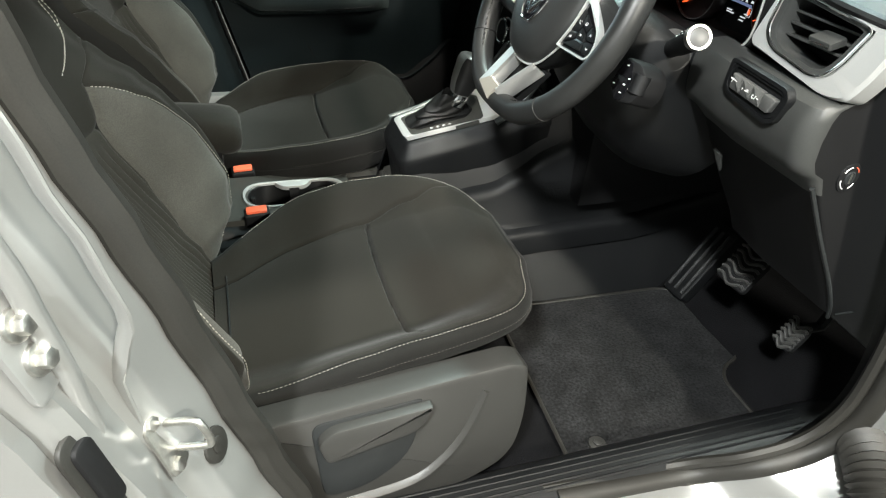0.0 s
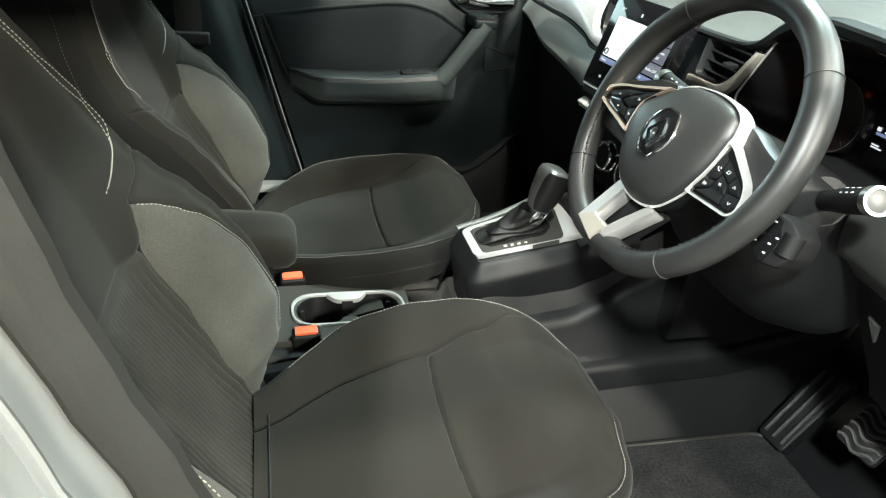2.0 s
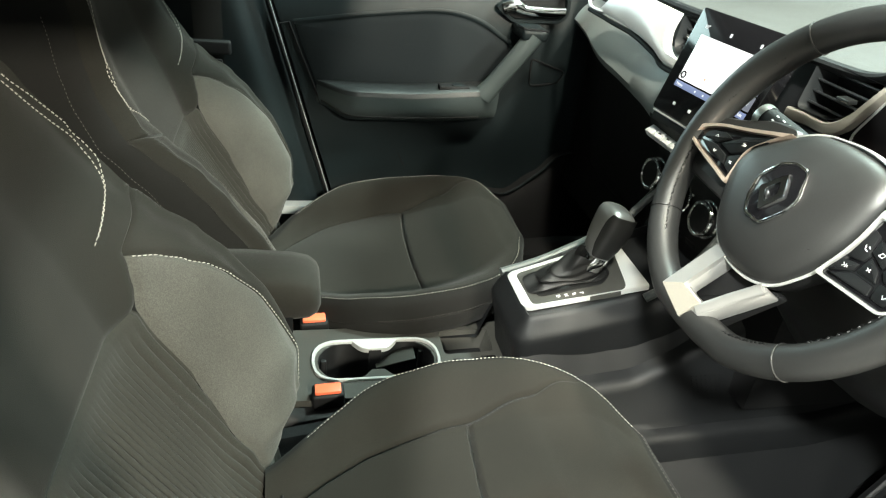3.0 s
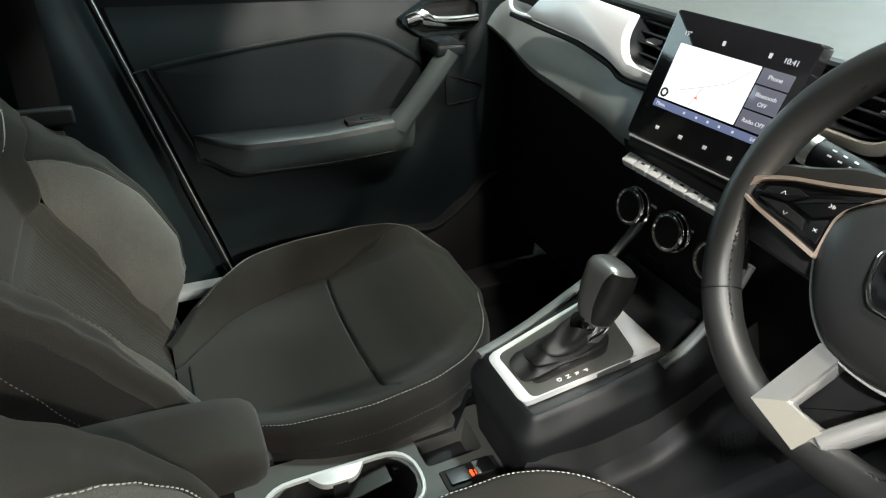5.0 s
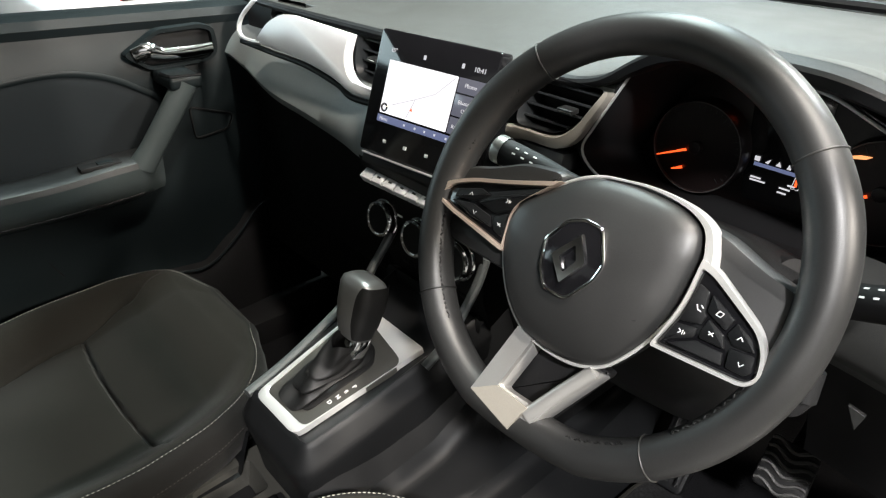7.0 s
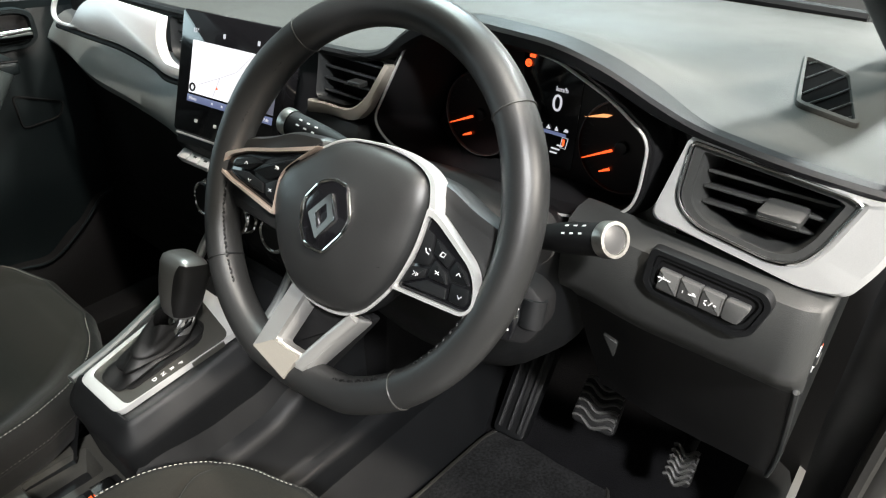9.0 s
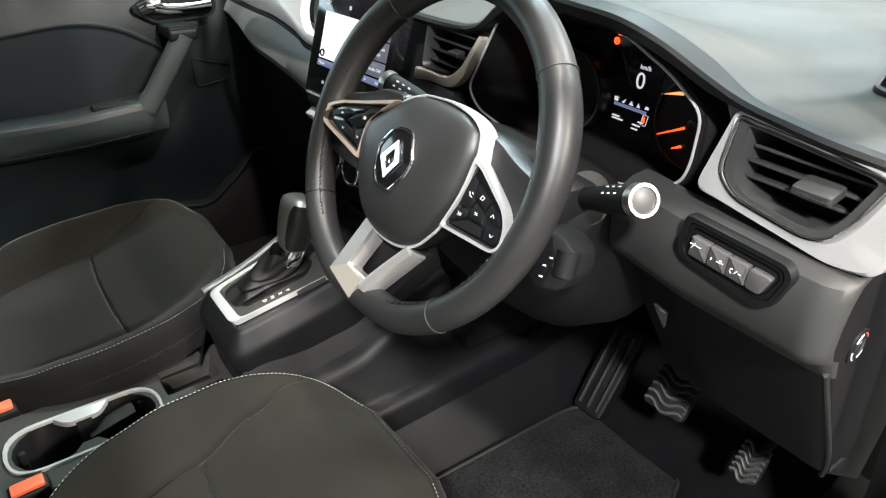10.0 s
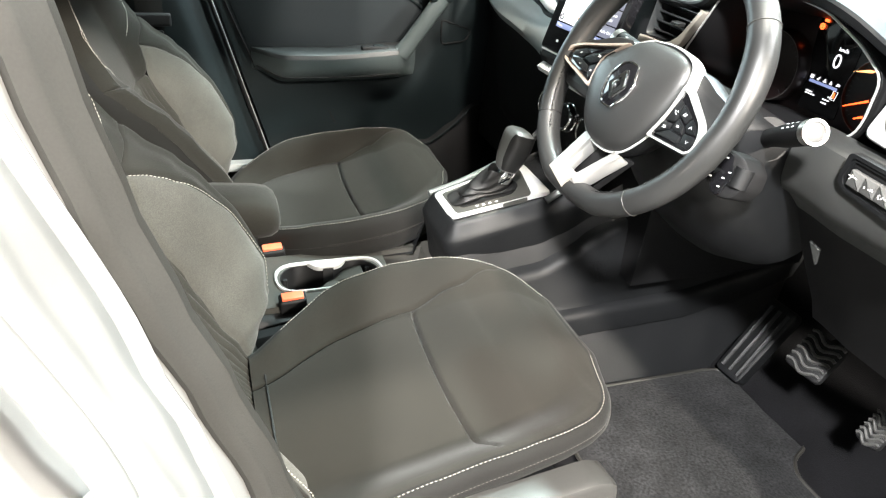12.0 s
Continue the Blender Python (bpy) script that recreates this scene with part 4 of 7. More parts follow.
block_plan = rounded([(0.094, 0.088), (0.094, -0.090), (0.20, -0.0975), (0.43, -0.0975), (0.43, 0.134), (0.20, 0.100)], [0.034, 0.034, 0.03, 0.004, 0.004, 0.03], 7)
levels = [(0.020, 0.60, None), (0.010, 0.66, None), (0.001, None, -0.046), (0.0, None, -0.036), (0.0012, None, -0.030), (0.0045, None, -0.024), (0.014, None, -0.006), (0.0175, None, -0.001), (0.021, None, 0.0005), (0.025, None, -0.004)]
part("selector_block", loft([[(p.x, p.y, z if z else block_top(p.x) + d) for p in inward(block_plan, inset)] for inset, z, d in levels] + [[(p.x, p.y, top_z(p.x) - 0.008) for p in inward(block_plan, 0.027)]]), PLASTIC, console, "black rounded selector block")
TF = basis((0.10, 0.008, 0.739), (1, 0, 0.235), (0, 1, 0))


inlay_edge = rounded([(0.031, -0.0520), (0.192, -0.0665), (0.216, 0.052), (0.190, 0.068), (0.029, 0.0445)], [0.012, 0.020, 0.014, 0.020, 0.012], 4)
frame_edge = rounded([(0.014, -0.0535), (0.230, -0.0685), (0.232, 0.052), (0.228, 0.078), (0.014, 0.052)], [0.016, 0.004, 0.004, 0.004, 0.016], 4)
part("selector_frame", ring_plate(frame_edge, inlay_edge, 0.010, TF @ Matrix.Translation((0, 0, 0.0042)), 0.0012), SATIN, console, "satin silver selector frame")
part("selector_inlay", plate([p + (p - Vector((0.12, 0))).normalized() * 0.001 for p in inlay_edge], 0.010, TF @ Matrix.Translation((0, 0, 0.0026)), 0.001), DECK, console, "dark satin inlay")
# A black plate on the inlay paints the dark of the gaiter's cavity.
part("gaiter_well", plate(rounded([(0.046, -0.034), (0.160, -0.038), (0.186, -0.010), (0.178, 0.042), (0.046, 0.034)], 0.012), 0.003, TF @ Matrix.Translation((0, 0, 0.0042)), 0.001), GAITER, console, "black plate painted as the cavity round the gaiter")
part("front_tray", box(0.325, 0.43, -0.066, 0.078, 0.745, 0.785, 0.006), PLASTIC_GREY, console)


def tunnel(s, x, k):
    """The tunnel's side, from under the selector block down to the carpet: a rising ledge, a plain field, a lower ledge."""
    up = table(x, [(-0.35, 0.560), (0.0, 0.610), (0.20, 0.634), (0.30, 0.645), (0.355, 0.672), (0.42, 0.718), (0.5, 0.755), (1.0, 0.80)])
    low = table(x, [(-0.35, 0.530), (0.2, 0.547), (0.65, 0.560), (0.80, 0.585), (1.02, 0.65)])
    y, z = [(0.080, max(0.70, up + 0.06)), (0.094, up + 0.030), (0.104, up + 0.006), (0.116, up + 0.001), (0.124, up - 0.002), (0.130, up - 0.009), (0.134, up - 0.020), (0.148, lerp(up, low, 0.86)), (0.155, low + 0.004),
            (0.166, low), (0.1725, low - 0.006), (0.176, low - 0.016), (0.180, low - 0.056), (0.170, low - 0.060), (0.240, 0.386)][k]
    return (x, s * min(y, 0.105) if x < 0.10 and k < 4 else s * y, min(z, table(x, [(0.085, 0.586), (0.112, 0.68), (0.16, 0.72), (0.30, 0.90)])))


for s in (-1, 1):
    # The far rail's foot also draws the block's lit ridge as a lighter tube.
    foot = [(0.108, 0.072, block_top(0.108) - 0.003), (0.20, 0.086, block_top(0.20) - 0.002)] if s > 0 else [(0.300, -0.090, 0.790)]
    part("rail", tube(curve_points(foot + [(0.330, s * 0.100 + 0.008, 0.812), (0.362, s * 0.100 + 0.008, 0.846), (0.390, s * 0.098 + 0.004, 0.892), (0.405, s * 0.094, 0.930)], 60), 0.0092, 10, squash=0.8), RAIL, console, "satin grey rail beside the selector")
    # lower side of the tunnel, with its ledge and a fine speaker grille
    part("tunnel_side", sheet(lambda u, v: tunnel(s, lerp(-0.35, 1.02, u), round(v * 14)), 60, 14), PLASTIC, console, "black plastic tunnel side with two ledges")
grille = thing("speaker_grille", (0.44, -0.165, 0.60), "fine perforated patch in the tunnel side", "grille")
bmg = bmesh.new()
for i in range(10):
    for j in range(7):
        box(-0.0010, 0.0010, -0.0010, 0.0010, -0.001, 0.001, 0, m=basis((0.400 + 0.009 * i + 0.003 * j, -0.1400 - 0.0009 * j, 0.658 - 0.0080 * j), (1, 0, 0), (0, -0.12, -1)), bm=bmg)
tagged(part("hole_field", bmg, PLASTIC_DEEP, grille, smooth=False), kind="stuff")

# ---- gear selector ----
lever = thing("gear_selector", (0.25, 0.0, 0.76), "black leather and silver automatic gear selector with a gaiter", "gear lever")


def gaiter(u, v):
    a = 2 * math.pi * v
    w = 0.010 * (1 - u) ** 1.1 + 0.0175
    l = 0.050 * (1 - u) ** 1.1 + 0.0190
    k = 1 + 0.10 * math.sin(u * 26) * (1 - u) + 0.04 * math.sin(a * 5 + u * 7) * math.sin(u * math.pi)
    sq = (abs(math.cos(a)) ** 4 + abs(math.sin(a)) ** 4) ** -0.25 if u < 0.5 else lerp((abs(math.cos(a)) ** 4 + abs(math.sin(a)) ** 4) ** -0.25, 1.0, (u - 0.5) * 2)
    return TF @ Vector((0.104 + 0.034 * u + l * k * sq * math.cos(a), 0.000 - 0.018 * u + 1.02 * w * k * sq * math.sin(a), 0.005 + 0.056 * u + 0.004 * math.sin(a * 3 + u * 9)))


part("gaiter", sheet(gaiter, 26, 40), GAITER, lever, "creased black leather gaiter")
LV = basis((0.234, 0.004, 0.795), (1, 0, -0.26), (0, 1, 0))
# height, half depth, half width, shift forward, shift across
prof = [(0.004, 0.0175, 0.0205, -0.003, -0.009), (0.014, 0.0190, 0.0225, -0.002, -0.009), (0.022, 0.0195, 0.0230, 0.0, -0.009), (0.030, 0.0185, 0.0222, 0.002, -0.008), (0.036, 0.0205, 0.0255, 0.003, -0.005), (0.052, 0.0240, 0.0305, 0.006, -0.001),
        (0.070, 0.0255, 0.0335, 0.009, 0.003), (0.086, 0.0270, 0.0345, 0.011, 0.004), (0.098, 0.0268, 0.0345, 0.012, 0.006), (0.107, 0.0240, 0.0310, 0.012, 0.007), (0.112, 0.0180, 0.0240, 0.012, 0.007), (0.1140, 0.0090, 0.0120, 0.012, 0.007)]


def squared(q, a, b, e=0.62):
    return a * math.copysign(abs(math.cos(q)) ** e, math.cos(q)), b * math.copysign(abs(math.sin(q)) ** e, math.sin(q))


def knob_ring(z, a, b, off, side, n=36):
    out = []
    for i in range(n):
        u, v = squared(2 * math.pi * i / n, a, b)
        out.append(LV @ Vector((off + u, side + v, z)))
    return out


part("collar", loft([knob_ring(*p) for p in prof[:4]]), CHROME, lever, "bright chrome collar")
part("grip", loft([knob_ring(*p) for p in prof[3:]]), KNOB_METAL, lever, "grey satin metal grip")


def grip_face(u, v):
    """The black leather face towards the driver, let into the metal grip."""
    s = lerp(3.4, 8.9, u)
    i = min(int(s), 7)
    z, a, b, o, side = (lerp(p, q, s - i) for p, q in zip(prof[i], prof[i + 1]))
    q = radians(lerp(197, 345, 0.5 + (v - 0.5) * (1 - 0.25 * max(0.0, 2 * u - 1) ** 3 - 0.55 * max(0.0, 0.3 - u))))
    k = 1.015 + 0.030 * math.sin(math.pi * u) * math.sin(math.pi * v)
    x, y = squared(q, a * k, b * k)
    return LV @ Vector((o + x, side + y, z))


part("grip_face", sheet(grip_face, 14, 26), GAITER, lever, "black leather grip face")
for i, ch in enumerate("DNRP"):
    lettering("marking", ch, 0.009, TF @ Matrix.Translation((0.078 + 0.0132 * i, -0.0440 - 0.0016 * i, 0.0036)) @ pose(0, 0, 0, 0, 0, -90), WHITE_INK, lever)

# ---- armrest ----


def arm_ring(x, k, zt, zb):
    return [(x, 0.008 + y * k, z) for y, z in ((-0.048, lerp(zb, zt, 0.18)), (-0.052, lerp(zb, zt, 0.5)), (-0.049, lerp(zb, zt, 0.85)), (-0.040, zt - 0.002), (-0.015, zt + 0.003), (0.015, zt + 0.003), (0.040, zt - 0.002), (0.049, lerp(zb, zt, 0.85)), (0.052, lerp(zb, zt, 0.5)), (0.048, lerp(zb, zt, 0.18)), (0.036, zb), (0.0, zb - 0.003), (-0.036, zb))]


armrest = part("armrest", loft([arm_ring(-0.56, 1.0, 0.815, 0.735), arm_ring(-0.45, 1.0, 0.815, 0.732), arm_ring(-0.33, 1.0, 0.812, 0.728), arm_ring(-0.26, 1.0, 0.806, 0.726), arm_ring(-0.235, 0.97, 0.800, 0.727), arm_ring(-0.222, 0.90, 0.790, 0.735), arm_ring(-0.217, 0.78, 0.778, 0.748)]), FABRIC, console, "dark cloth padded armrest")
part("stalk", loft([[(x - 0.03, y, z) for x, y in ((-0.31, -0.035), (-0.23, -0.035), (-0.23, 0.045), (-0.31, 0.045))] for z in (0.58, 0.66, 0.735)]), PLASTIC, armrest)

# ---- pedals ----
def pedal(name, centre, wide, high, label, slats):
    p = thing(name, (centre[0], centre[1], centre[2] - high), label, "pedal", "pedals")
    m = basis(centre, (0.08, -1, 0), (0.62, 0, 0.78))
    part("pad", plate(rounded([(-wide / 2, -high / 2), (wide / 2, -high / 2), (wide / 2 * 0.92, high / 2), (-wide / 2 * 0.92, high / 2)], 0.012), 0.012, m, 0.005), PLASTIC_DEEP, p)
    for i in range(slats):
        v = lerp(-high * 0.42, high * 0.42, i / (slats - 1))
        wave = [m @ Vector((lerp(-wide * 0.45, wide * 0.45, k / 10), v + 0.006 * math.sin(k / 10 * math.pi * 2.6 + 0.5), 0.001)) for k in range(11)]
        part("ridge", tube(wave, 0.0048, 6, squash=0.7), PEDAL, p, "worn grey rubber ridge")
    part("arm", tube([m @ Vector((0, high * 0.3, -0.01)), m @ Vector((0, high * 0.8, -0.06)), (centre[0] + 0.14, centre[1], centre[2] + 0.20)], 0.011, 8), PLASTIC_DEEP, p)
    return p


pedal("brake_pedal", (0.702, -0.474, 0.624), 0.078, 0.082, "black brake pedal with wavy rubber ridges", 6)
pedal("accelerator_pedal", (0.716, -0.622, 0.576), 0.046, 0.060, "narrow black accelerator pedal with rubber ridges", 6)
rest = thing("footrest", (0.78, -0.29, 0.39), "black ribbed plastic footrest beside the tunnel", "footrest")
FR = basis((0.770, -0.292, 0.492), (0.10, -1, 0), (0.55, 0, 0.84))
part("pad", plate(rounded([(-0.036, -0.09), (0.032, -0.09), (0.036, 0.11), (-0.036, 0.11)], 0.012), 0.03, FR, 0.006), PLASTIC, rest)
for i in range(3):
    part("rib", tube([FR @ Vector((-0.022 + 0.021 * i, -0.075, 0.002)), FR @ Vector((-0.022 + 0.021 * i, 0.095, 0.002))], 0.0058, 8, squash=0.7), PLASTIC, rest)

# ---- dashboard ----
dash = thing("dashboard", (0.6, 0.0, 0.62), "charcoal dashboard with satin silver trims and a hooded cluster", "dashboard")


def lip(y):
    """The dash top's rear edge: how far back and how high it stands."""
    around = [lip_raw(y + 0.011 * k) for k in (-3, -2, -1, 0, 1, 2, 3)]
    return sum(p[0] for p in around) / 7, sum(p[1] for p in around) / 7


def lip_raw(y):
    z = table(-y, [(-0.72, 1.176), (-0.5, 1.184), (0.10, 1.190), (0.195, 1.192), (0.225, 1.212), (0.262, 1.244), (0.33, 1.263), (0.46, 1.259), (0.53, 1.237), (0.585, 1.210), (0.68, 1.198), (0.788, 1.190)])
    x = table(-y, [(-0.72, 0.468), (-0.5, 0.440), (0.10, 0.440), (0.21, 0.450), (0.27, 0.425), (0.45, 0.422), (0.60, 0.436), (0.70, 0.436), (0.788, 0.448)])
    return x, z


def hood(y):
    return smooth01(0.19, 0.26, -y) * smooth01(0.62, 0.54, -y)


def top_pad(u, v):
    y = lerp(0.73, -0.788, u)
    x0, z0 = lip(y)
    t = v
    x = lerp(x0 + 0.012 + 0.020 * hood(y), 1.06, t)
    flat = 1.186 + 0.045 * smooth01(0.44, 0.80, x)
    return (x, y, lerp(z0 + 0.001, flat, smooth01(0.0, 0.45, t)) - 0.02 * smooth01(0.6, 0.8, abs(y)))


part("top_pad", sheet(top_pad, 150, 24), DASH_TOP, dash, "grey soft dash top")


def pad_edge(u, v):
    y = lerp(0.73, -0.788, u)
    x0, z0 = lip(y)
    k = hood(y)
    dx, dz = [(0.045, -0.013 - 0.006 * k), (0.010, -0.013 - 0.006 * k), (0.003, -0.010 - 0.005 * k), (0.0, -0.005), (0.003, -0.001), (0.0125 + 0.0205 * k, 0.0008)][round(v * 5)]
    return (x0 + dx, y, z0 + dz)


part("pad_edge", sheet(pad_edge, 150, 5), PLASTIC, dash, "black grained lip of the dash top")
part("core", box(0.482, 0.95, -0.188, 0.70, 0.62, 1.170, 0.004), PLASTIC_DEEP, dash)
part("core_low", box(0.50, 0.95, -0.578, -0.19, 0.925, 1.058, 0.004), PLASTIC_DEEP, dash)
part("footwell_roof", box(0.62, 0.95, -0.578, -0.19, 0.875, 0.922, 0.004), PLASTIC_DEEP, dash)
part("core_end", box(0.505, 0.95, -0.736, -0.582, 0.935, 1.175, 0.004), PLASTIC_DEEP, dash)
part("core_foot", box(0.64, 0.95, -0.736, -0.582, 0.80, 0.930, 0.004), PLASTIC_DEEP, dash)


def band(u, v):
    y = lerp(0.705, 0.125, u)
    low = table(y, [(0.12, 0.985), (0.192, 0.992), (0.237, 0.998), (0.411, 1.014), (0.627, 1.044), (0.70, 1.052)])
    top = 1.108 + 0.008 * smooth01(0.30, 0.60, y)
    x, k = [(0.456, 1.0), (0.440, 0.97), (0.426, 0.85), (0.413, 0.66), (0.402, 0.43), (0.395, 0.21), (0.401, 0.06), (0.440, 0.0)][round(v * 7)]
    return (x + 0.030 * smooth01(0.45, 0.70, y) - 0.014 * smooth01(0.30, 0.12, y), y, lerp(low, top, k))


part("soft_band", sheet(band, 50, 7), BAND, dash, "grey padded band above the glovebox")
part("glovebox", sheet(lambda u, v: (table(v, [(0, 0.435), (0.1, 0.445), (0.6, 0.47), (0.9, 0.55), (1, 0.62)]) + 0.03 * smooth01(0.45, 0.7, lerp(0.70, 0.11, u)), lerp(0.70, 0.11, u), table(v, [(0, 1.018), (0.1, 0.99), (0.6, 0.75), (0.9, 0.63), (1, 0.62)])), 20, 20), PLASTIC_DEEP, dash)

# frame of a flat feature that faces the driver: across = to the right, up = upwards
def facing(x, z, slope=0.2, turn=0.0):
    return basis((x, 0, z), (turn, -1, 0), (slope, 0, 1))


def vent(name, hole, m, slats, label, tab=None, slat_tilt=0.0, taper=0.10, heights=None):
    v = thing(name, m @ Vector((sum(p[0] for p in hole) / len(hole), min(p[1] for p in hole), -0.03)), label, "air vent", "air vents")
    out = rounded(hole, 0.010) if len(hole) < 12 else hole
    back = [Vector(p) for p in out]
    c = sum(back, Vector((0, 0))) / len(back)
    small = [lerp(p, c, taper) for p in back]
    bm = loft([[(p.x, p.y, 0.0) for p in back], [(p.x, p.y, -0.004) for p in [lerp(q, c, 0.03) for q in back]], [(p.x, p.y, -0.022) for p in small], [(p.x, p.y, -0.050) for p in small]], caps=False)
    bm.transform(m)
    part("duct", bm, KNEE if heights else PLASTIC_GREY, v)
    part("backing", plate(small, 0.003, m @ Matrix.Translation((0, 0, -0.048))), PLASTIC_DEEP, v)
    lo, hi = min(p[1] for p in hole), max(p[1] for p in hole)
    for i in range(slats):
        b = heights[i] if heights else lerp(lo, hi, (i + 0.7) / (slats + 0.4))
        xs = []
        k = len(small)
        for j in range(k):
            p, q = small[j], small[(j + 1) % k]
            bb = b
            if (p.y - bb) * (q.y - bb) < 0:
                xs.append(lerp(p.x, q.x, (bb - p.y) / (q.y - p.y)))
        if len(xs) < 2:
            continue
        x0, x1 = min(xs), max(xs)
        part("slat", box(x0 - 0.002, x1 + 0.002, -0.0016, 0.0016, -0.024, 0.010, 0.0012, m=m @ Matrix.Translation((0, b, -0.020)) @ pose(0, 0, 0, -10 + slat_tilt, 0, 0)), KNEE if heights else PLASTIC_GREY, v)
    if tab:
        k = 1.0 if heights else 0.62
        tm = m @ Matrix.Translation((tab[0], tab[1], -0.001)) @ pose(0, 0, 0, -58 if heights else -74, 0, 0) @ Matrix.Diagonal((k, k, k, 1))
        part("tab", plate(rounded([(-0.019, -0.011), (0.017, -0.011), (0.019, 0.012), (-0.015, 0.012)], 0.004), 0.009, tm @ Matrix.Translation((0, 0, 0.005)), 0.002), KNEE if heights else PLASTIC_GREY, v, "grey slider tab")
        part("tab_edge", box(-0.017, 0.015, -0.0118, -0.0105, -0.001, 0.0015, 0.0005, m=tm), CHROME, v, "chrome tab edge")
    return v


# driver's outer vent with its wide silver surround
RV = facing(0.428, 1.10, 0.2)
surround = rounded([(0.592, 0.098), (0.576, 0.016), (0.640, 0.009), (0.722, -0.002), (0.752, 0.004), (0.766, 0.033), (0.780, 0.091), (0.744, 0.085)], [0.006, 0.012, 0.03, 0.02, 0.008, 0.03, 0.004, 0.01], 5)
opening = rounded([(0.596, 0.094), (0.596, 0.040), (0.618, 0.022), (0.690, 0.013), (0.709, 0.018), (0.722, 0.036), (0.737, 0.079), (0.728, 0.0825)], [0.006, 0.02, 0.02, 0.012, 0.01, 0.02, 0.003, 0.003], 5)
part("outer_surround", ring_plate(surround, opening, 0.030, RV @ Matrix.Translation((0, 0, 0.004)), 0.004), SILVER_TRIM, dash, "satin silver vent surround")
oc = Vector((0.663, 0.052))
duct_edge = [lerp(p, oc + Vector((0.004, 0.006)), 0.17) for p in opening]
part("vent_bead", tube([RV @ Vector((p.x, p.y, 0.0045)) for p in opening], 0.0018, 8, closed=True), CHROME, dash, "chrome bead")
part("vent_bezel", ring_plate([lerp(p, oc, 0.02) for p in opening], duct_edge, 0.020, RV @ Matrix.Translation((0, 0, 0.0025)), 0.003), KNEE, dash, "charcoal vent bezel")
vent("air_vent", duct_edge, RV @ Matrix.Translation((0, 0, -0.001)), 3, "charcoal slatted air vent in a silver surround", (0.684, 0.054), 10, 0.10, (0.043, 0.057, 0.071))
# knee band with the switch bank
def knee(u, v):
    y = lerp(-0.50, -0.747, 1 - (1 - u) ** 1.6)
    x, z = [(0.448, 1.100), (0.424, 1.098), (0.408, 1.090), (0.402, 1.075), (0.400, 1.050), (0.403, 1.024), (0.411, 1.009), (0.428, 1.000), (0.455, 0.975), (0.52, 0.870), (0.575, 0.790), (0.596, 0.750), (0.640, 0.748)][round(v * 12)]
    turn = max(0.0, (-0.721 - y) / 0.026)
    return (x + 0.012 * smooth01(-0.60, -0.50, y) + 0.026 * (1 - math.sqrt(max(0.0, 1 - turn * turn))) * (1 if z > 0.99 else 0.4), y, z)


part("knee_band", sheet(lambda u, v: knee(u, v * 8 / 12), 40, 8), KNEE, dash, "grey knee panel")
part("lower_panel", sheet(lambda u, v: knee(u, (8 + v * 4) / 12), 40, 4), PLASTIC_DEEP, dash, "black panel below the knee band")
part("knee_left", sheet(lambda u, v: (*[(0.46, 1.06), (0.455, 1.00), (0.49, 0.93), (0.56, 0.89), (0.66, 0.87)][round(v * 4)][:1], lerp(-0.10, -0.50, u), [(0.46, 1.06), (0.455, 1.00), (0.49, 0.93), (0.56, 0.89), (0.66, 0.87)][round(v * 4)][1]), 12, 4), PLASTIC, dash)
part("end_panel", plate(rounded([(0.428, 1.09), (0.436, 1.005), (0.47, 0.965), (0.53, 0.870), (0.585, 0.790), (0.604, 0.745), (0.80, 0.60), (0.80, 1.15), (0.47, 1.16)], 0.01), 0.01, basis((0, -0.7430, 0), (1, 0, 0), (0, 0, 1)), 0.003), PLASTIC_DEEP, dash, "black plastic dash end panel")
part("end_seam", tube(curve_points([(0.448, -0.743, 0.985), (0.50, -0.745, 0.905), (0.560, -0.745, 0.820), (0.590, -0.744, 0.770), (0.602, -0.741, 0.742)], 24), 0.0032, 8), PLASTIC_GREY, dash)
# A small triangle, lighter than the panels beside it.
part("grey_wedge", plate(rounded([(-0.008, 0.016), (0.010, 0.010), (0.004, -0.024)], 0.003), 0.004, basis((0.468, -0.552, 0.928), (0, -1, 0), (-0.45, 0, 1)), 0.001), KNEE, dash, "small lighter grey triangle")
lock = thing("airbag_lock", (0.499, -0.744, 0.975), "round key switch with small markings on the dash end", "key switch")
LK = basis((0.499, -0.7435, 0.997), (1, 0, 0), (0, 0, 1))
part("dial", plate([(0.017 * math.cos(i * 0.3142), 0.021 * math.sin(i * 0.3142)) for i in range(20)], 0.006, LK @ Matrix.Translation((0, 0, 0.002)), 0.002), PLASTIC_DEEP, lock)
part("barrel", plate([(0.008 * math.cos(i * 0.3142), 0.010 * math.sin(i * 0.3142)) for i in range(20)], 0.005, LK @ Matrix.Translation((0, 0, 0.004)), 0.0015), PLASTIC_GREY, lock)
part("slot", box(-0.0012, 0.0012, -0.007, 0.007, 0, 0.0046, 0.0004, m=LK), ZINC, lock, "metal key slot")
for a0, a1, c in ((30, 70, RED), (100, 150, WHITE_INK), (190, 250, WHITE_INK), (290, 330, WHITE_INK)):
    part("mark", tube([LK @ Vector((0.0128 * math.cos(radians(lerp(a0, a1, i / 6))), 0.0158 * math.sin(radians(lerp(a0, a1, i / 6))), 0.0024)) for i in range(7)], 0.0008, 5), c, lock)
SWM = facing(0.3985, 1.076, 0.03, 0.0)
bank = thing("switch_bank", (0.40, -0.655, 1.04), "grey bank of three push switches in a recessed frame", "switch bank")
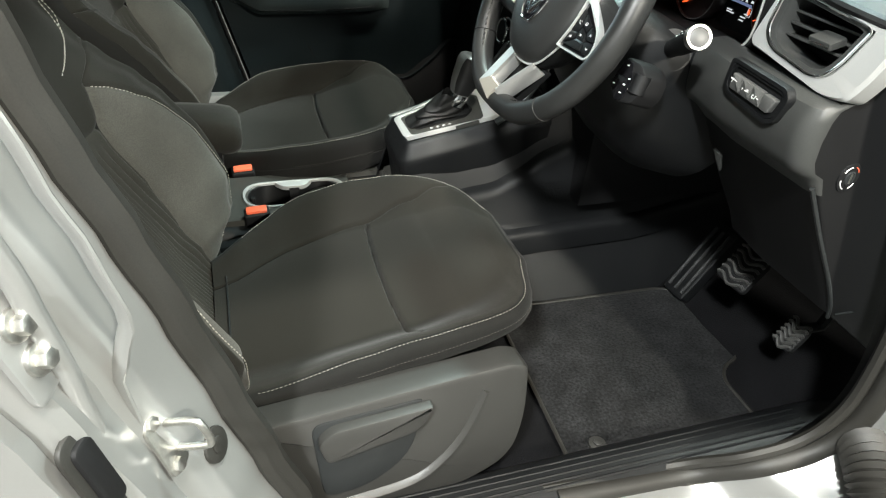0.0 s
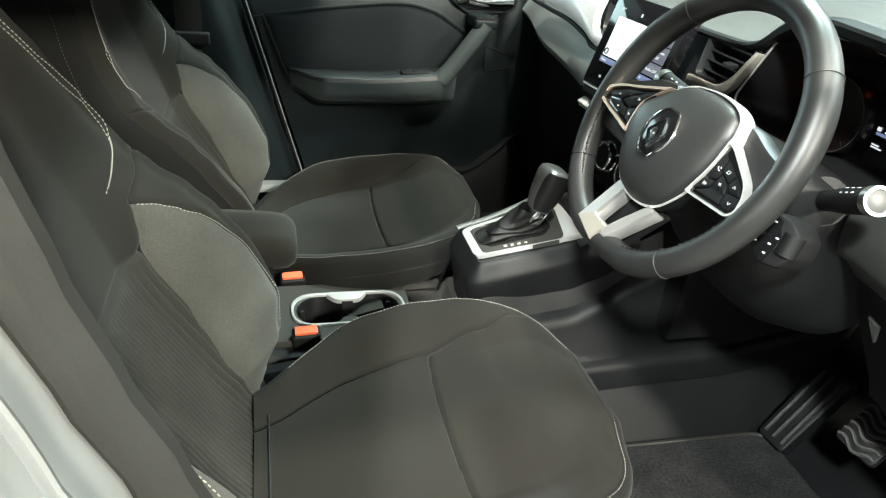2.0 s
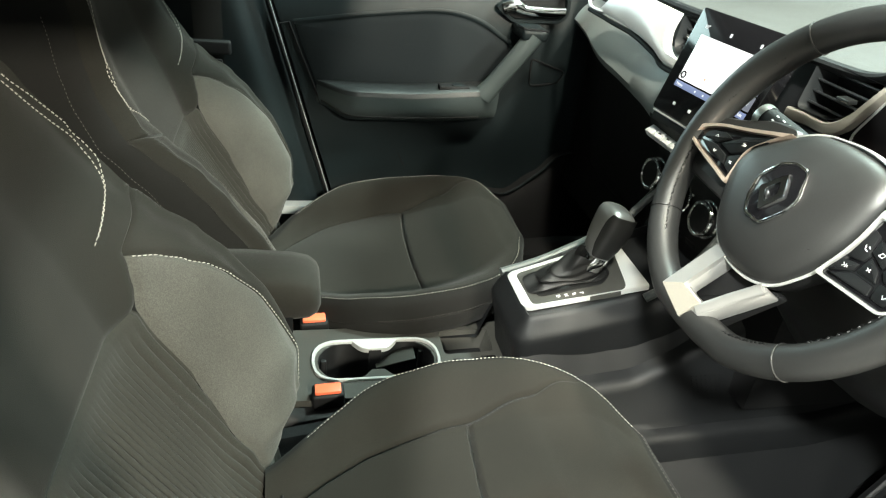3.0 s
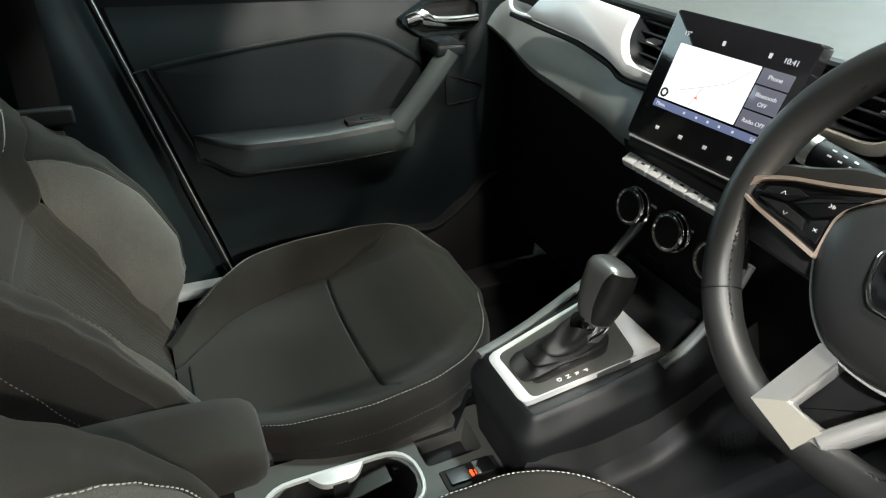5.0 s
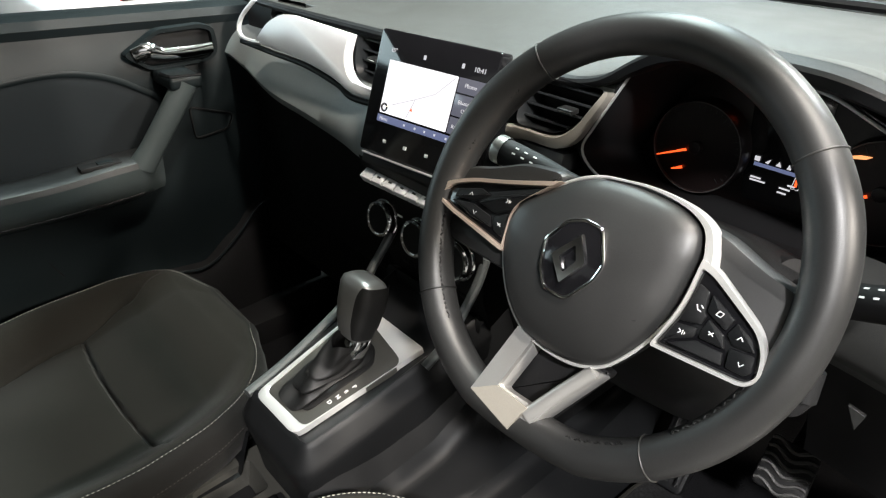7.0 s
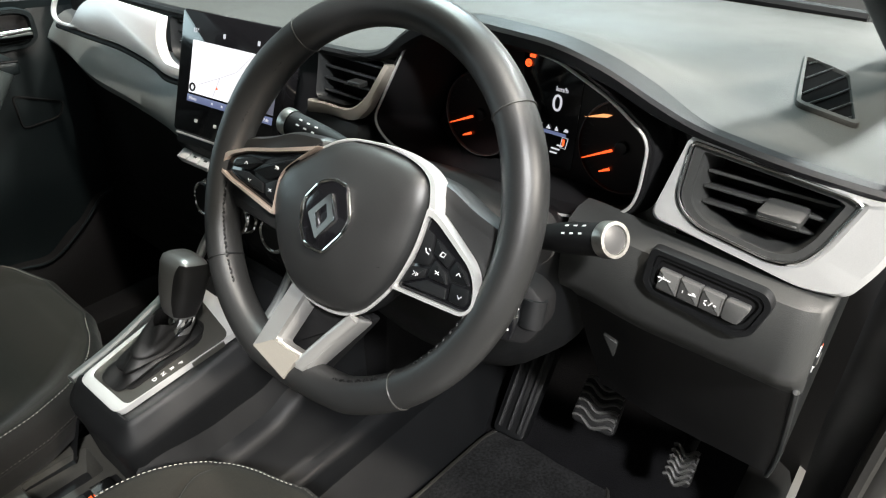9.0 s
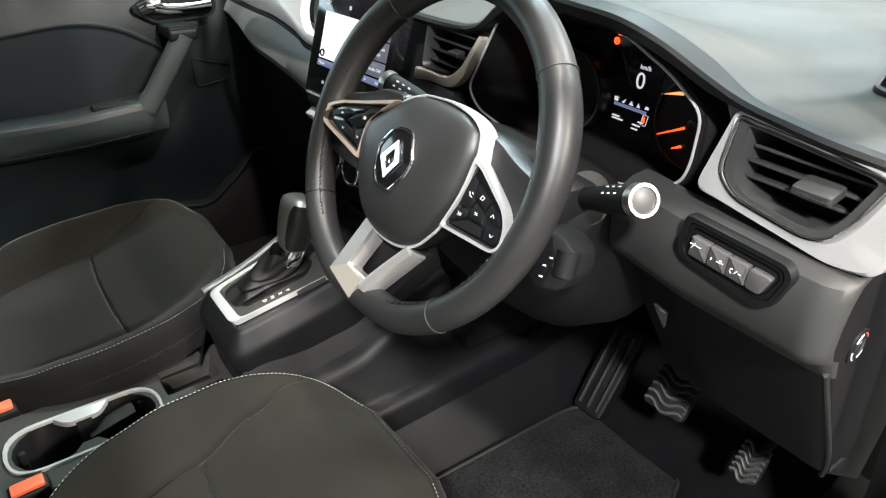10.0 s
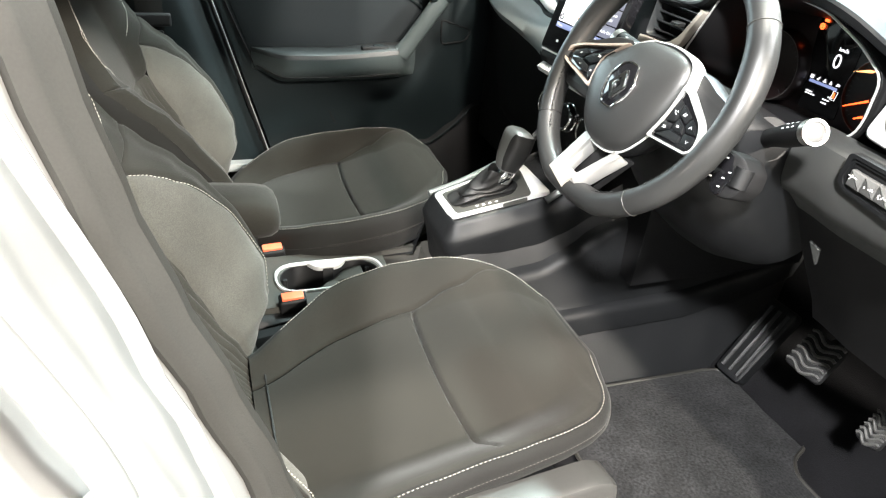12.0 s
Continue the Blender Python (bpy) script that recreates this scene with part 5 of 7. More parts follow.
bank_o = [(0.597, 0.030), (0.700, 0.025), (0.708, 0.014), (0.698, -0.020), (0.685, -0.027), (0.606, -0.017), (0.595, -0.006)]
bank_m = [(0.604, 0.024), (0.696, 0.019), (0.701, 0.011), (0.693, -0.015), (0.684, -0.020), (0.609, -0.012), (0.602, -0.004)]
bank_i = [(0.608, 0.020), (0.693, 0.015), (0.697, 0.009), (0.689, -0.011), (0.682, -0.015), (0.611, -0.008), (0.606, -0.001)]
part("frame", ring_plate(rounded(bank_o, 0.007), rounded(bank_m, 0.006), 0.012, SWM @ Matrix.Translation((0, 0, 0.006)), 0.003), PLASTIC, bank)
part("inner_frame", ring_plate(rounded(bank_m, 0.006), rounded(bank_i, 0.005), 0.010, SWM @ Matrix.Translation((0, 0, 0.004)), 0.002), PLASTIC, bank)
part("well", plate(rounded(bank_m, 0.006), 0.004, SWM @ Matrix.Translation((0, 0, 0.001))), PLASTIC_DEEP, bank)
for i in range(4):
    a0 = 0.6105 + 0.0200 * i
    a1 = a0 + (0.0194 if i < 3 else 0.0190)
    up, low = 0.0125 - 0.0013 * i, -0.0075 - 0.0013 * i
    part("switch", plate(rounded([(a0, up), (a1 + (0.003 if i == 3 else 0), up - 0.0013), (a1 - (0.004 if i == 3 else 0), low - 0.0013), (a0, low)], 0.0012 if i < 3 else 0.004), 0.010, SWM @ Matrix.Translation((0, 0, 0.009)), 0.0018), SWITCH_GREY, bank, "grey push switch")
    marks = [[(0.004, 0.000, 0.0085, 0.009), (0.012, 0.000, 0.0075, 0.009), (0.0055, 0.002, 0.0105, 0.0032)], [(0.0045, 0.004, 0.0030, 0.0025), (0.0045, 0.004, 0.0030, 0.0055), (0.0095, 0.0165, 0.0030, 0.0040), (0.0125, 0.0150, 0.0055, 0.0062)], [(0.0040, 0.0062, 0.0040, 0.0060), (0.0040, 0.0062, 0.0020, 0.0000), (0.0085, 0.0110, 0.0005, 0.0060), (0.0125, 0.0150, 0.0028, 0.0030)], []][i]
    for p0, p1, q0, q1 in marks:
        part("symbol", tube([SWM @ Vector((a0 + p0, lerp(low, up, 0.3) + q0 * 0.8, 0.0092)), SWM @ Vector((a0 + p1, lerp(low, up, 0.3) + q1 * 0.8 - 0.0004, 0.0092))], 0.0006, 5), WHITE_INK, bank)

# middle vents, either side of the screen
MV = facing(0.432, 1.10, 0.15)
vent("air_vent", [(0.098, 0.090), (0.219, 0.090), (0.189, 0.042), (0.163, 0.025), (0.098, 0.022)], MV, 4, "black slatted air vent beside the screen", (0.172, 0.056))
trim_in = [(0.086, 0.018), (0.117, 0.020), (0.162, 0.022), (0.188, 0.040), (0.204, 0.066), (0.217, 0.088)]
trim_out = [(0.086, 0.000), (0.125, 0.006), (0.168, 0.008), (0.192, 0.024), (0.207, 0.052), (0.2225, 0.081), (0.224, 0.088)]
ti, to = curve_points([(*p, 0) for p in trim_in], 24), curve_points([(*p, 0) for p in trim_out], 24)
part("mid_surround", loft([[MV @ Vector(q) for q in ((p.x, p.y, -0.02), (p.x, p.y, 0.001), (*lerp(p, r, 0.15).xy, 0.003), (*lerp(p, r, 0.85).xy, 0.002), (r.x, r.y, 0.0), (r.x, r.y, -0.012))] for p, r in zip(ti, to)]), TAUPE, dash, "taupe satin vent surround")
part("mid_shelf", box(0.076, 0.18, -0.02, 0.004, -0.05, -0.002, 0.004, m=MV), PLASTIC_GREY, dash)
vent("air_vent", [(-0.256, 0.074), (-0.150, 0.078), (-0.150, 0.008), (-0.235, 0.008), (-0.252, 0.022)], MV, 4, "black slatted air vent beside the screen", (-0.205, 0.044), 0, 0.16)
vent("air_vent", [(-0.590, 0.060), (-0.556, 0.088), (-0.462, 0.090), (-0.490, 0.058), (-0.520, 0.030), (-0.575, 0.030)], facing(0.452, 1.10, 0.15) @ Matrix.Translation((0.026, 0.004, 0)), 4, "black slatted air vent at the far end", (-0.545, 0.056))
# the passenger's pale trim: a broad blade that thins out round both vents
PT = facing(0.414, 1.10, 0.15, 0.08) @ Matrix.Translation((0.022, 0, 0))
blade = rounded([(-0.505, 0.030), (-0.470, 0.068), (-0.423, 0.089), (-0.340, 0.085), (-0.250, 0.081), (-0.259, 0.046), (-0.246, 0.019), (-0.226, 0.010), (-0.150, 0.006), (-0.150, -0.003), (-0.236, -0.006), (-0.275, 0.009), (-0.360, 0.023), (-0.459, 0.027)], [0.006, 0.02, 0.02, 0.02, 0.003, 0.02, 0.014, 0.01, 0.001, 0.001, 0.02, 0.03, 0.04, 0.03], 4)
part("pale_blade", plate(blade, 0.018, PT, 0.0016), PALE, dash, "pale silver trim blade")
part("pale_hook", tube([PT @ Vector(p) for p in curve_points([(-0.490, 0.030, -0.004), (-0.516, 0.028, -0.004), (-0.552, 0.030, -0.006), (-0.568, 0.044, -0.008), (-0.560, 0.068, -0.010), (-0.524, 0.100, -0.012)], 40)], 0.0050, 8, squash=0.8), PALE, dash, "pale silver vent edge")
# A solid dark tube paints the shadow line below the blade.
part("blade_shadow_line", tube([PT @ Vector(p) for p in curve_points([(-0.560, 0.022, -0.010), (-0.459, 0.018, -0.008), (-0.360, 0.014, -0.008), (-0.275, 0.000, -0.008), (-0.236, -0.013, -0.008), (-0.150, -0.010, -0.008)], 40)], 0.0050, 8), PLASTIC_DEEP, dash)

# ---- screen ----
screen = thing("touch_screen", (0.40, 0.012, 1.04), "black tablet-like touch screen showing a pale map", "screen")
SC = basis((0.378, 0.0105, 1.127), (0.022, -0.193, 0), (0.036, 0, 0.165)) @ Matrix(((1, 0.085, 0, 0), (0, 1, 0, 0), (0, 0, 1, 0), (0, 0, 0, 1)))  # its sides lean a little
part("housing", plate(rounded([(-0.107, -0.086), (0.099, -0.086), (0.099, 0.086), (-0.107, 0.086)], 0.006), 0.022, SC, 0.002), GLOSS, screen)
part("chin", box(-0.098, 0.098, -0.104, -0.088, -0.03, 0.000, 0.004, m=SC), PLASTIC_DEEP, screen)
part("chin_line", tube([SC @ Vector((-0.098, -0.0885, 0.001)), SC @ Vector((0.098, -0.0885, 0.001))], 0.0018, 6), SATIN, screen, "thin silver line")
part("map", plate(rounded([(-0.081, -0.026), (0.042, -0.026), (0.042, 0.047), (-0.081, 0.047)], 0.001, 1), 0.001, SC @ Matrix.Translation((0, 0, 0.0006)), 0.0002), SCREEN_ON, screen, "lit pale map")
for b0, b1 in ((0.028, 0.047), (-0.002, 0.026), (-0.026, -0.004)):
    part("menu_tile", plate([(0.044, b0), (0.086, b0), (0.086, b1), (0.044, b1)], 0.001, SC @ Matrix.Translation((0, 0, 0.0006)), 0.0002), SCREEN_DIM, screen, "lit grey menu tile")
part("menu_bar", plate([(-0.083, -0.039), (0.086, -0.039), (0.086, -0.029), (-0.083, -0.029)], 0.001, SC @ Matrix.Translation((0, 0, 0.0005)), 0.0002), BLUE_ON, screen, "dim lit menu bar")
for txt, a, b, size in (("15°", -0.076, 0.060, 0.008), ("10:41", 0.073, 0.060, 0.009), ("Phone", 0.065, 0.038, 0.0075), ("Bluetooth", 0.065, 0.016, 0.007), ("OFF", 0.065, 0.006, 0.007), ("Radio OFF", 0.065, -0.016, 0.007), ("Menu", -0.070, -0.034, 0.007), ("Edit", 0.076, -0.034, 0.006)):
    lettering("caption", txt, size, SC @ Matrix.Translation((a, b, 0.0012)), TEXT_ON, screen)
for a in (-0.030, -0.010, 0.008, 0.026, 0.046):
    part("icon", box(a - 0.0015, a + 0.0015, -0.0355, -0.0325, 0.0006, 0.0012, 0, m=SC), TEXT_ON, screen)
for a in (-0.060, -0.020, 0.020, 0.058):
    part("touch_icon", box(a - 0.003, a + 0.003, -0.067, -0.062, 0.0, 0.0007, 0.0002, m=SC), WHITE_INK, screen)
for a, b in ((-0.02, 0.060), (0.045, 0.061)):
    part("status_icon", box(a - 0.002, a + 0.002, b - 0.003, b + 0.003, 0.0, 0.0009, 0.0002, m=SC), TEXT_ON, screen)
for pts in (((-0.06, -0.012), (-0.02, 0.004), (0.012, 0.018), (0.038, 0.044)), ((-0.03, -0.024), (-0.02, 0.004))):
    part("map_road", tube([SC @ Vector((a, b, 0.0008)) for a, b in pts], 0.0006, 4), ROAD_ON, screen)
part("map_arrow", plate([(-0.026, -0.013), (-0.021, -0.013), (-0.0235, -0.009)], 0.0005, SC @ Matrix.Translation((0, 0, 0.0012)), 0.0001), NEEDLE, screen, "small red arrow")
part("map_badge", tube([SC @ Vector((-0.073 + 0.005 * math.cos(i * 0.4488), -0.018 + 0.005 * math.sin(i * 0.4488), 0.001)) for i in range(14)], 0.0015, 6, closed=True), GLOSS, screen)

# ---- centre stack ----
stack = thing("centre_stack", (0.40, 0.02, 0.84), "black centre stack with a row of keys and three chrome dials", "control panel")
part("panel", sheet(lambda u, v: (*[(0.350, 1.030), (0.356, 1.012), (0.376, 0.985), (0.392, 0.955), (0.398, 0.900), (0.402, 0.860), (0.425, 0.80)][round(v * 6)][:1], lerp(0.128, -0.098, u), [(0.350, 1.030), (0.356, 1.012), (0.376, 0.985), (0.392, 0.955), (0.398, 0.900), (0.402, 0.860), (0.425, 0.80)][round(v * 6)][1]), 16, 6), PLASTIC_DEEP, stack)
KEY = basis((0.352, 0.116, 1.004), (0.045, -1, 0), (0.85, 0, 0.55))
for i in range(8):
    part("key", plate(rounded([(0.001 + 0.025 * i, -0.010), (0.0245 + 0.025 * i, -0.010), (0.0245 + 0.025 * i, 0.008), (0.001 + 0.025 * i, 0.008)], 0.002), 0.012, KEY @ Matrix.Translation((0, 0, 0.006)), 0.002), PALE, stack, "pale silver key")
    if i:
        part("key_symbol", box(0.009 + 0.025 * i, 0.016 + 0.025 * i, -0.002, 0.001, 0, 0.0004, 0, m=KEY @ Matrix.Translation((0, 0, 0.006))), PLASTIC_GREY, stack)
for y in (0.117, 0.031, -0.055):
    kb = basis((0.398, y, 0.916), (0, -1, 0), (0.12, 0, 1))
    ang = [i * 0.2618 for i in range(24)]
    part("dial", loft([[kb @ Vector((r * math.cos(a), r * math.sin(a), z)) for a in ang] for r, z in ((0.028, 0.0), (0.0285, 0.006), (0.0265, 0.008), (0.0262, 0.020), (0.0252, 0.022))]), PLASTIC, stack, "black dial with chrome rims")
    part("dial_ring", tube([kb @ Vector((0.0262 * math.cos(a), 0.0262 * math.sin(a), 0.020)) for a in ang], 0.0036, 8, closed=True), CHROME, stack, "chrome dial ring")
    part("dial_base_ring", tube([kb @ Vector((0.0288 * math.cos(a), 0.0288 * math.sin(a), 0.007)) for a in ang], 0.0036, 8, closed=True), CHROME, stack, "chrome dial ring")
    part("dial_face", plate([(0.0235 * math.cos(a), 0.0235 * math.sin(a)) for a in ang], 0.003, kb @ Matrix.Translation((0, 0, 0.0205)), 0.001), GLOSS, stack)
for y in (0.083, 0.005):
    part("vent_symbol", box(-0.006, 0.006, -0.0015, 0.0015, 0, 0.001, 0, m=basis((0.394, y, 0.932), (0, -1, 0), (0.1, 0, 1))), WHITE_INK, stack)
for y in (0.075, 0.03, -0.015, -0.06):
    part("lower_key", box(-0.015, 0.015, -0.006, 0.006, -0.006, 0.003, 0.002, m=basis((0.408, y, 0.848), (0, -1, 0), (-0.4, 0, 1))), PLASTIC, stack)

# ---- instrument cluster ----
cluster = thing("instrument_cluster", (0.60, -0.38, 1.06), "dark instrument cluster with red lit needles and digits", "instrument cluster")
cl = [(-0.190, 1.104), (-0.214, 1.081), (-0.30, 1.064), (-0.46, 1.064), (-0.515, 1.075), (-0.550, 1.098), (-0.556, 1.120), (-0.556, 1.174), (-0.510, 1.203), (-0.446, 1.229), (-0.385, 1.236), (-0.262, 1.229), (-0.246, 1.210)]
ring = [Vector((-p.x, p.y)) for p in rounded(cl, 0.016, 4)]
cc = Vector((0.385, 1.150))
CL = basis((0.456, 0.003, 0.005), (0, -1, 0), (0, 0, 1))


def deeper(q, d):
    return [CL @ Vector((lerp(p.x, cc.x, q), lerp(p.y, cc.y, q) - d * 0.25, -d)) for p in ring]


part("tunnel", loft([deeper(-0.035, 0.004), deeper(-0.03, -0.002), deeper(0.0, 0.0), deeper(0.03, 0.02), deeper(0.05, 0.09), deeper(0.06, 0.120)], caps=False), PLASTIC_DEEP, cluster)
part("bright_edge", tube([CL @ Vector((p.x, p.y, 0.002)) for p in ring], 0.0017, 8, closed=True), SATIN, cluster, "bright silver outline")
part("hood_shade", loft([[CL @ Vector((lerp(p.x, cc.x, -q), lerp(p.y, cc.y, -q * 1.2), z)) for p in ring] for q, z in ((0.03, -0.003), (0.06, -0.010), (0.075, -0.03))], caps=False), PLASTIC_DEEP, cluster)
FC = basis((0.580, 0.003, 0.0055), (0, -1, 0), (0, 0, 1))
part("face", plate([(lerp(p.x, cc.x, 0.02), lerp(p.y, cc.y, 0.02) - 0.028) for p in ring], 0.004, FC), DIAL, cluster)


def gauge(ca, cb, r, tilt, label):
    ang = [i * 2 * math.pi / 48 for i in range(48)]
    body_ = part("gauge_body", loft([[FC @ Vector((ca + q * math.cos(a), cb + q * math.sin(a), z)) for a in ang] for q, z in ((r * 1.02, 0.0), (r * 1.02, 0.024), (r * 0.985, 0.027), (r * 0.965, 0.024), (r * 0.05, 0.0235))]), DIAL, cluster, "dark red gauge body")
    part("gauge_ring", tube([FC @ Vector((ca + r * 0.99 * math.cos(a), cb + r * 0.99 * math.sin(a), 0.0272)) for a in ang], 0.0007, 6, closed=True), SATIN_DIM, body_, label)
    for i in range(33):
        a, long = radians(225 - 8.4375 * i), 0.0035 if i % 4 == 0 else 0.0016
        part("tick", box(-long, long, -0.0004, 0.0004, 0, 0.001, 0, m=FC @ Matrix.Translation((ca + (r * 0.91 - long) * math.cos(a), cb + (r * 0.91 - long) * math.sin(a), 0.0242)) @ Matrix.Rotation(a, 4, "Z")), PLASTIC_GREY, body_)
    m = FC @ Matrix.Translation((ca, cb, 0.027)) @ Matrix.Rotation(radians(tilt), 4, "Z")
    part("needle", plate([(-r * 0.96, -0.0005), (-r * 0.22, -0.0016), (-r * 0.22, 0.0016), (-r * 0.96, 0.0005)], 0.001, m, 0.0003), NEEDLE, body_, "lit red needle")
    part("needle_stub", plate([(-r * 0.66, -0.0215), (-r * 0.40, -0.0225), (-r * 0.40, -0.0190), (-r * 0.66, -0.0200)], 0.001, m, 0.0003), NEEDLE, body_, "lit red mark")
    part("hub", plate([(ca + 0.008 * math.cos(a), cb + 0.008 * math.sin(a)) for a in ang[::3]], 0.006, FC @ Matrix.Translation((0, 0, 0.030)), 0.002), DIAL, body_)
    return body_


gauge(0.288, 1.112, 0.056, 25, "tachometer ring")
fuel = gauge(0.489, 1.121, 0.055, 28, "fuel gauge ring")
part("upper_mark", plate([(0.437, 1.1455), (0.466, 1.1515), (0.471, 1.1555), (0.460, 1.1545)], 0.001, FC @ Matrix.Translation((0, 0, 0.0265)), 0.0003), AMBER_ON, fuel, "lit amber mark")
part("display", plate(rounded([(0.345, 1.062), (0.418, 1.062), (0.418, 1.205), (0.330, 1.205)], 0.006), 0.002, FC @ Matrix.Translation((0, 0, 0.0015)), 0.0005), GLOSS, cluster)
lettering("speed_digit", "0", 0.030, FC @ Matrix.Translation((0.3865, 1.144, 0.0025)), TEXT_ON, cluster)
lettering("speed_unit", "km/h", 0.0085, FC @ Matrix.Translation((0.391, 1.1625, 0.0025)), TEXT_ON, cluster)
part("display_bar", box(0.351, 0.404, 1.1045, 1.1085, 0.0015, 0.0028, 0, m=FC), BLUE_ON, cluster, "dim blue lit strip")
for i in range(5):
    x = 0.3535 + 0.0125 * i
    tri = [[(-0.0030, -0.0028), (0.0030, -0.0028), (0.0030, 0.0028), (-0.0030, 0.0028)], [(-0.0028, -0.002), (0.001, -0.003), (0.0030, 0.003), (0.0, 0.0005)], [(-0.0032, -0.0026), (0.0032, -0.0026), (0.0, 0.0030)], [(-0.0032, -0.0026), (0.0020, -0.0026), (-0.001, 0.0030)], [(-0.0032, -0.0015), (0.0032, -0.0015), (0.0032, 0.0015), (-0.001, 0.0026)]][i]
    part("display_icon", plate([(x + a, 1.1132 + b) for a, b in tri], 0.001, FC @ Matrix.Translation((0, 0, 0.0032)), 0.0002), TEXT_ON, cluster)
for a, b, w in ((0.357, 1.0905, 0.012), (0.360, 1.0870, 0.018), (0.392, 1.0870, 0.012), (0.390, 1.0815, 0.010), (0.398, 1.0925, 0.008)):
    part("display_text", box(a - w / 2, a + w / 2, b - 0.0008, b + 0.0008, 0.0015, 0.0030, 0, m=FC), TEXT_ON, cluster)
part("fuel_mark", box(0.4010, 0.4035, 1.0935, 1.1015, 0.0015, 0.0030, 0, m=FC), NEEDLE, cluster, "small red lit mark")
part("display_frame", tube([FC @ Vector(p) for p in ((0.398, 1.090, 0.002), (0.406, 1.090, 0.002), (0.408, 1.104, 0.002), (0.400, 1.104, 0.002))], 0.0005, 5, closed=True), TEXT_ON, cluster)
part("warning_lamp", tube([FC @ Vector((0.340 + 0.0038 * math.cos(i * 0.6283), 1.186 + 0.0038 * math.sin(i * 0.6283), 0.004)) for i in range(10)], 0.0012, 6, closed=True), NEEDLE, cluster, "red warning lamp")
part("warning_lamp", plate([(0.3375, 1.1845), (0.3425, 1.1845), (0.3425, 1.1875), (0.3375, 1.1875)], 0.001, FC @ Matrix.Translation((0, 0, 0.0042)), 0.0003), NEEDLE, cluster, "red warning lamp")
part("warning_lamp", box(0.341, 0.349, 1.1935, 1.1975, 0.003, 0.0045, 0.0005, m=FC), NEEDLE, cluster, "red warning lamp")

# side defroster grille on the dash top
dv = thing("defroster_grille", (0.65, -0.66, 1.205), "black grille with thin bars in the dash top", "grille")


def pad_z(x, y):
    x0, z0 = lip(y)
    return top_pad((0.73 - y) / 1.518, max(0.0, (x - x0 - 0.012) / (1.048 - x0)))[2]


def on_pad(bm):
    for v in bm.verts:
        v.co.z += pad_z(v.co.x, v.co.y)
    return bm


hole = [(0.608, -0.642), (0.719, -0.616), (0.701, -0.664), (0.610, -0.694)]
hc_ = sum((Vector(p) for p in hole), Vector((0, 0))) / 4
shape_i = rounded(hole, 0.006)
shape_o = rounded([hc_ + (Vector(p) - hc_) + (Vector(p) - hc_).normalized() * 0.011 for p in hole], 0.010)
part("frame", on_pad(ring_plate(shape_o, shape_i, 0.006, Matrix.Translation((0, 0, 0.0048)), 0.002)), DASH_TOP, dv, "grey grille surround")
# No hole in the pad: a black sheet on it paints the opening's shade.
floor_of = plate(shape_i, 0.002, Matrix.Translation((0, 0, 0.0016)))
bmesh.ops.triangulate(floor_of, faces=floor_of.faces[:])
bmesh.ops.subdivide_edges(floor_of, edges=floor_of.edges[:], cuts=6, use_grid_fill=True)
part("well", on_pad(floor_of), OPENING_SHADE, dv, "black sheet painted as the shade in the opening")
for p, q in (((0.702, -0.622), (0.716, -0.628)), ((0.665, -0.630), (0.712, -0.648)), ((0.628, -0.638), (0.700, -0.662)), ((0.606, -0.648), (0.673, -0.673)), ((0.606, -0.667), (0.646, -0.682)), ((0.606, -0.684), (0.618, -0.690))):
    part("bar", on_pad(tube([(*lerp(Vector(p), Vector(q), k), 0.0030) for k in (0.0, 0.5, 1.0)], 0.0009, 6)), PLASTIC_GREY, dv)

# ---- steering column ----
WC = Vector((0.2525, -0.358, 1.1175))
WA, WY = radians(25), radians(3)
WM = basis(WC, (math.sin(WY), -math.cos(WY), 0), (math.sin(WA) * math.cos(WY), math.sin(WA) * math.sin(WY), math.cos(WA)))
column = thing("steering_column", (0.42, -0.372, 0.88), "black plastic steering column shroud with stalks", "steering column")


def col_ring(s, w, top, low):
    """A section of the shroud, wider on the driver's door side, where it carries the audio control."""
    ring = []
    for a in [2 * math.pi * i / 36 for i in range(36)]:
        c, q = math.cos(a), math.sin(a)
        ring.append(WM @ Vector(((w if c > 0 else 0.72 * w) * math.copysign(abs(c) ** 0.7, c), (top if q > 0 else -low) * abs(q) ** 0.7, -s)))
    return ring


part("shroud", loft([col_ring(0.050, 0.050, 0.035, 0.045), col_ring(0.058, 0.078, 0.045, 0.066), col_ring(0.075, 0.105, 0.050, 0.088), col_ring(0.10, 0.128, 0.052, 0.108), col_ring(0.15, 0.146, 0.055, 0.136), col_ring(0.21, 0.154, 0.055, 0.162), col_ring(0.27, 0.158, 0.05, 0.178), col_ring(0.34, 0.16, 0.04, 0.17)]), PLASTIC, column)
part("neck", loft([col_ring(0.0, 0.040, 0.040, 0.040), col_ring(0.07, 0.045, 0.040, 0.045)]), PLASTIC_DEEP, column)


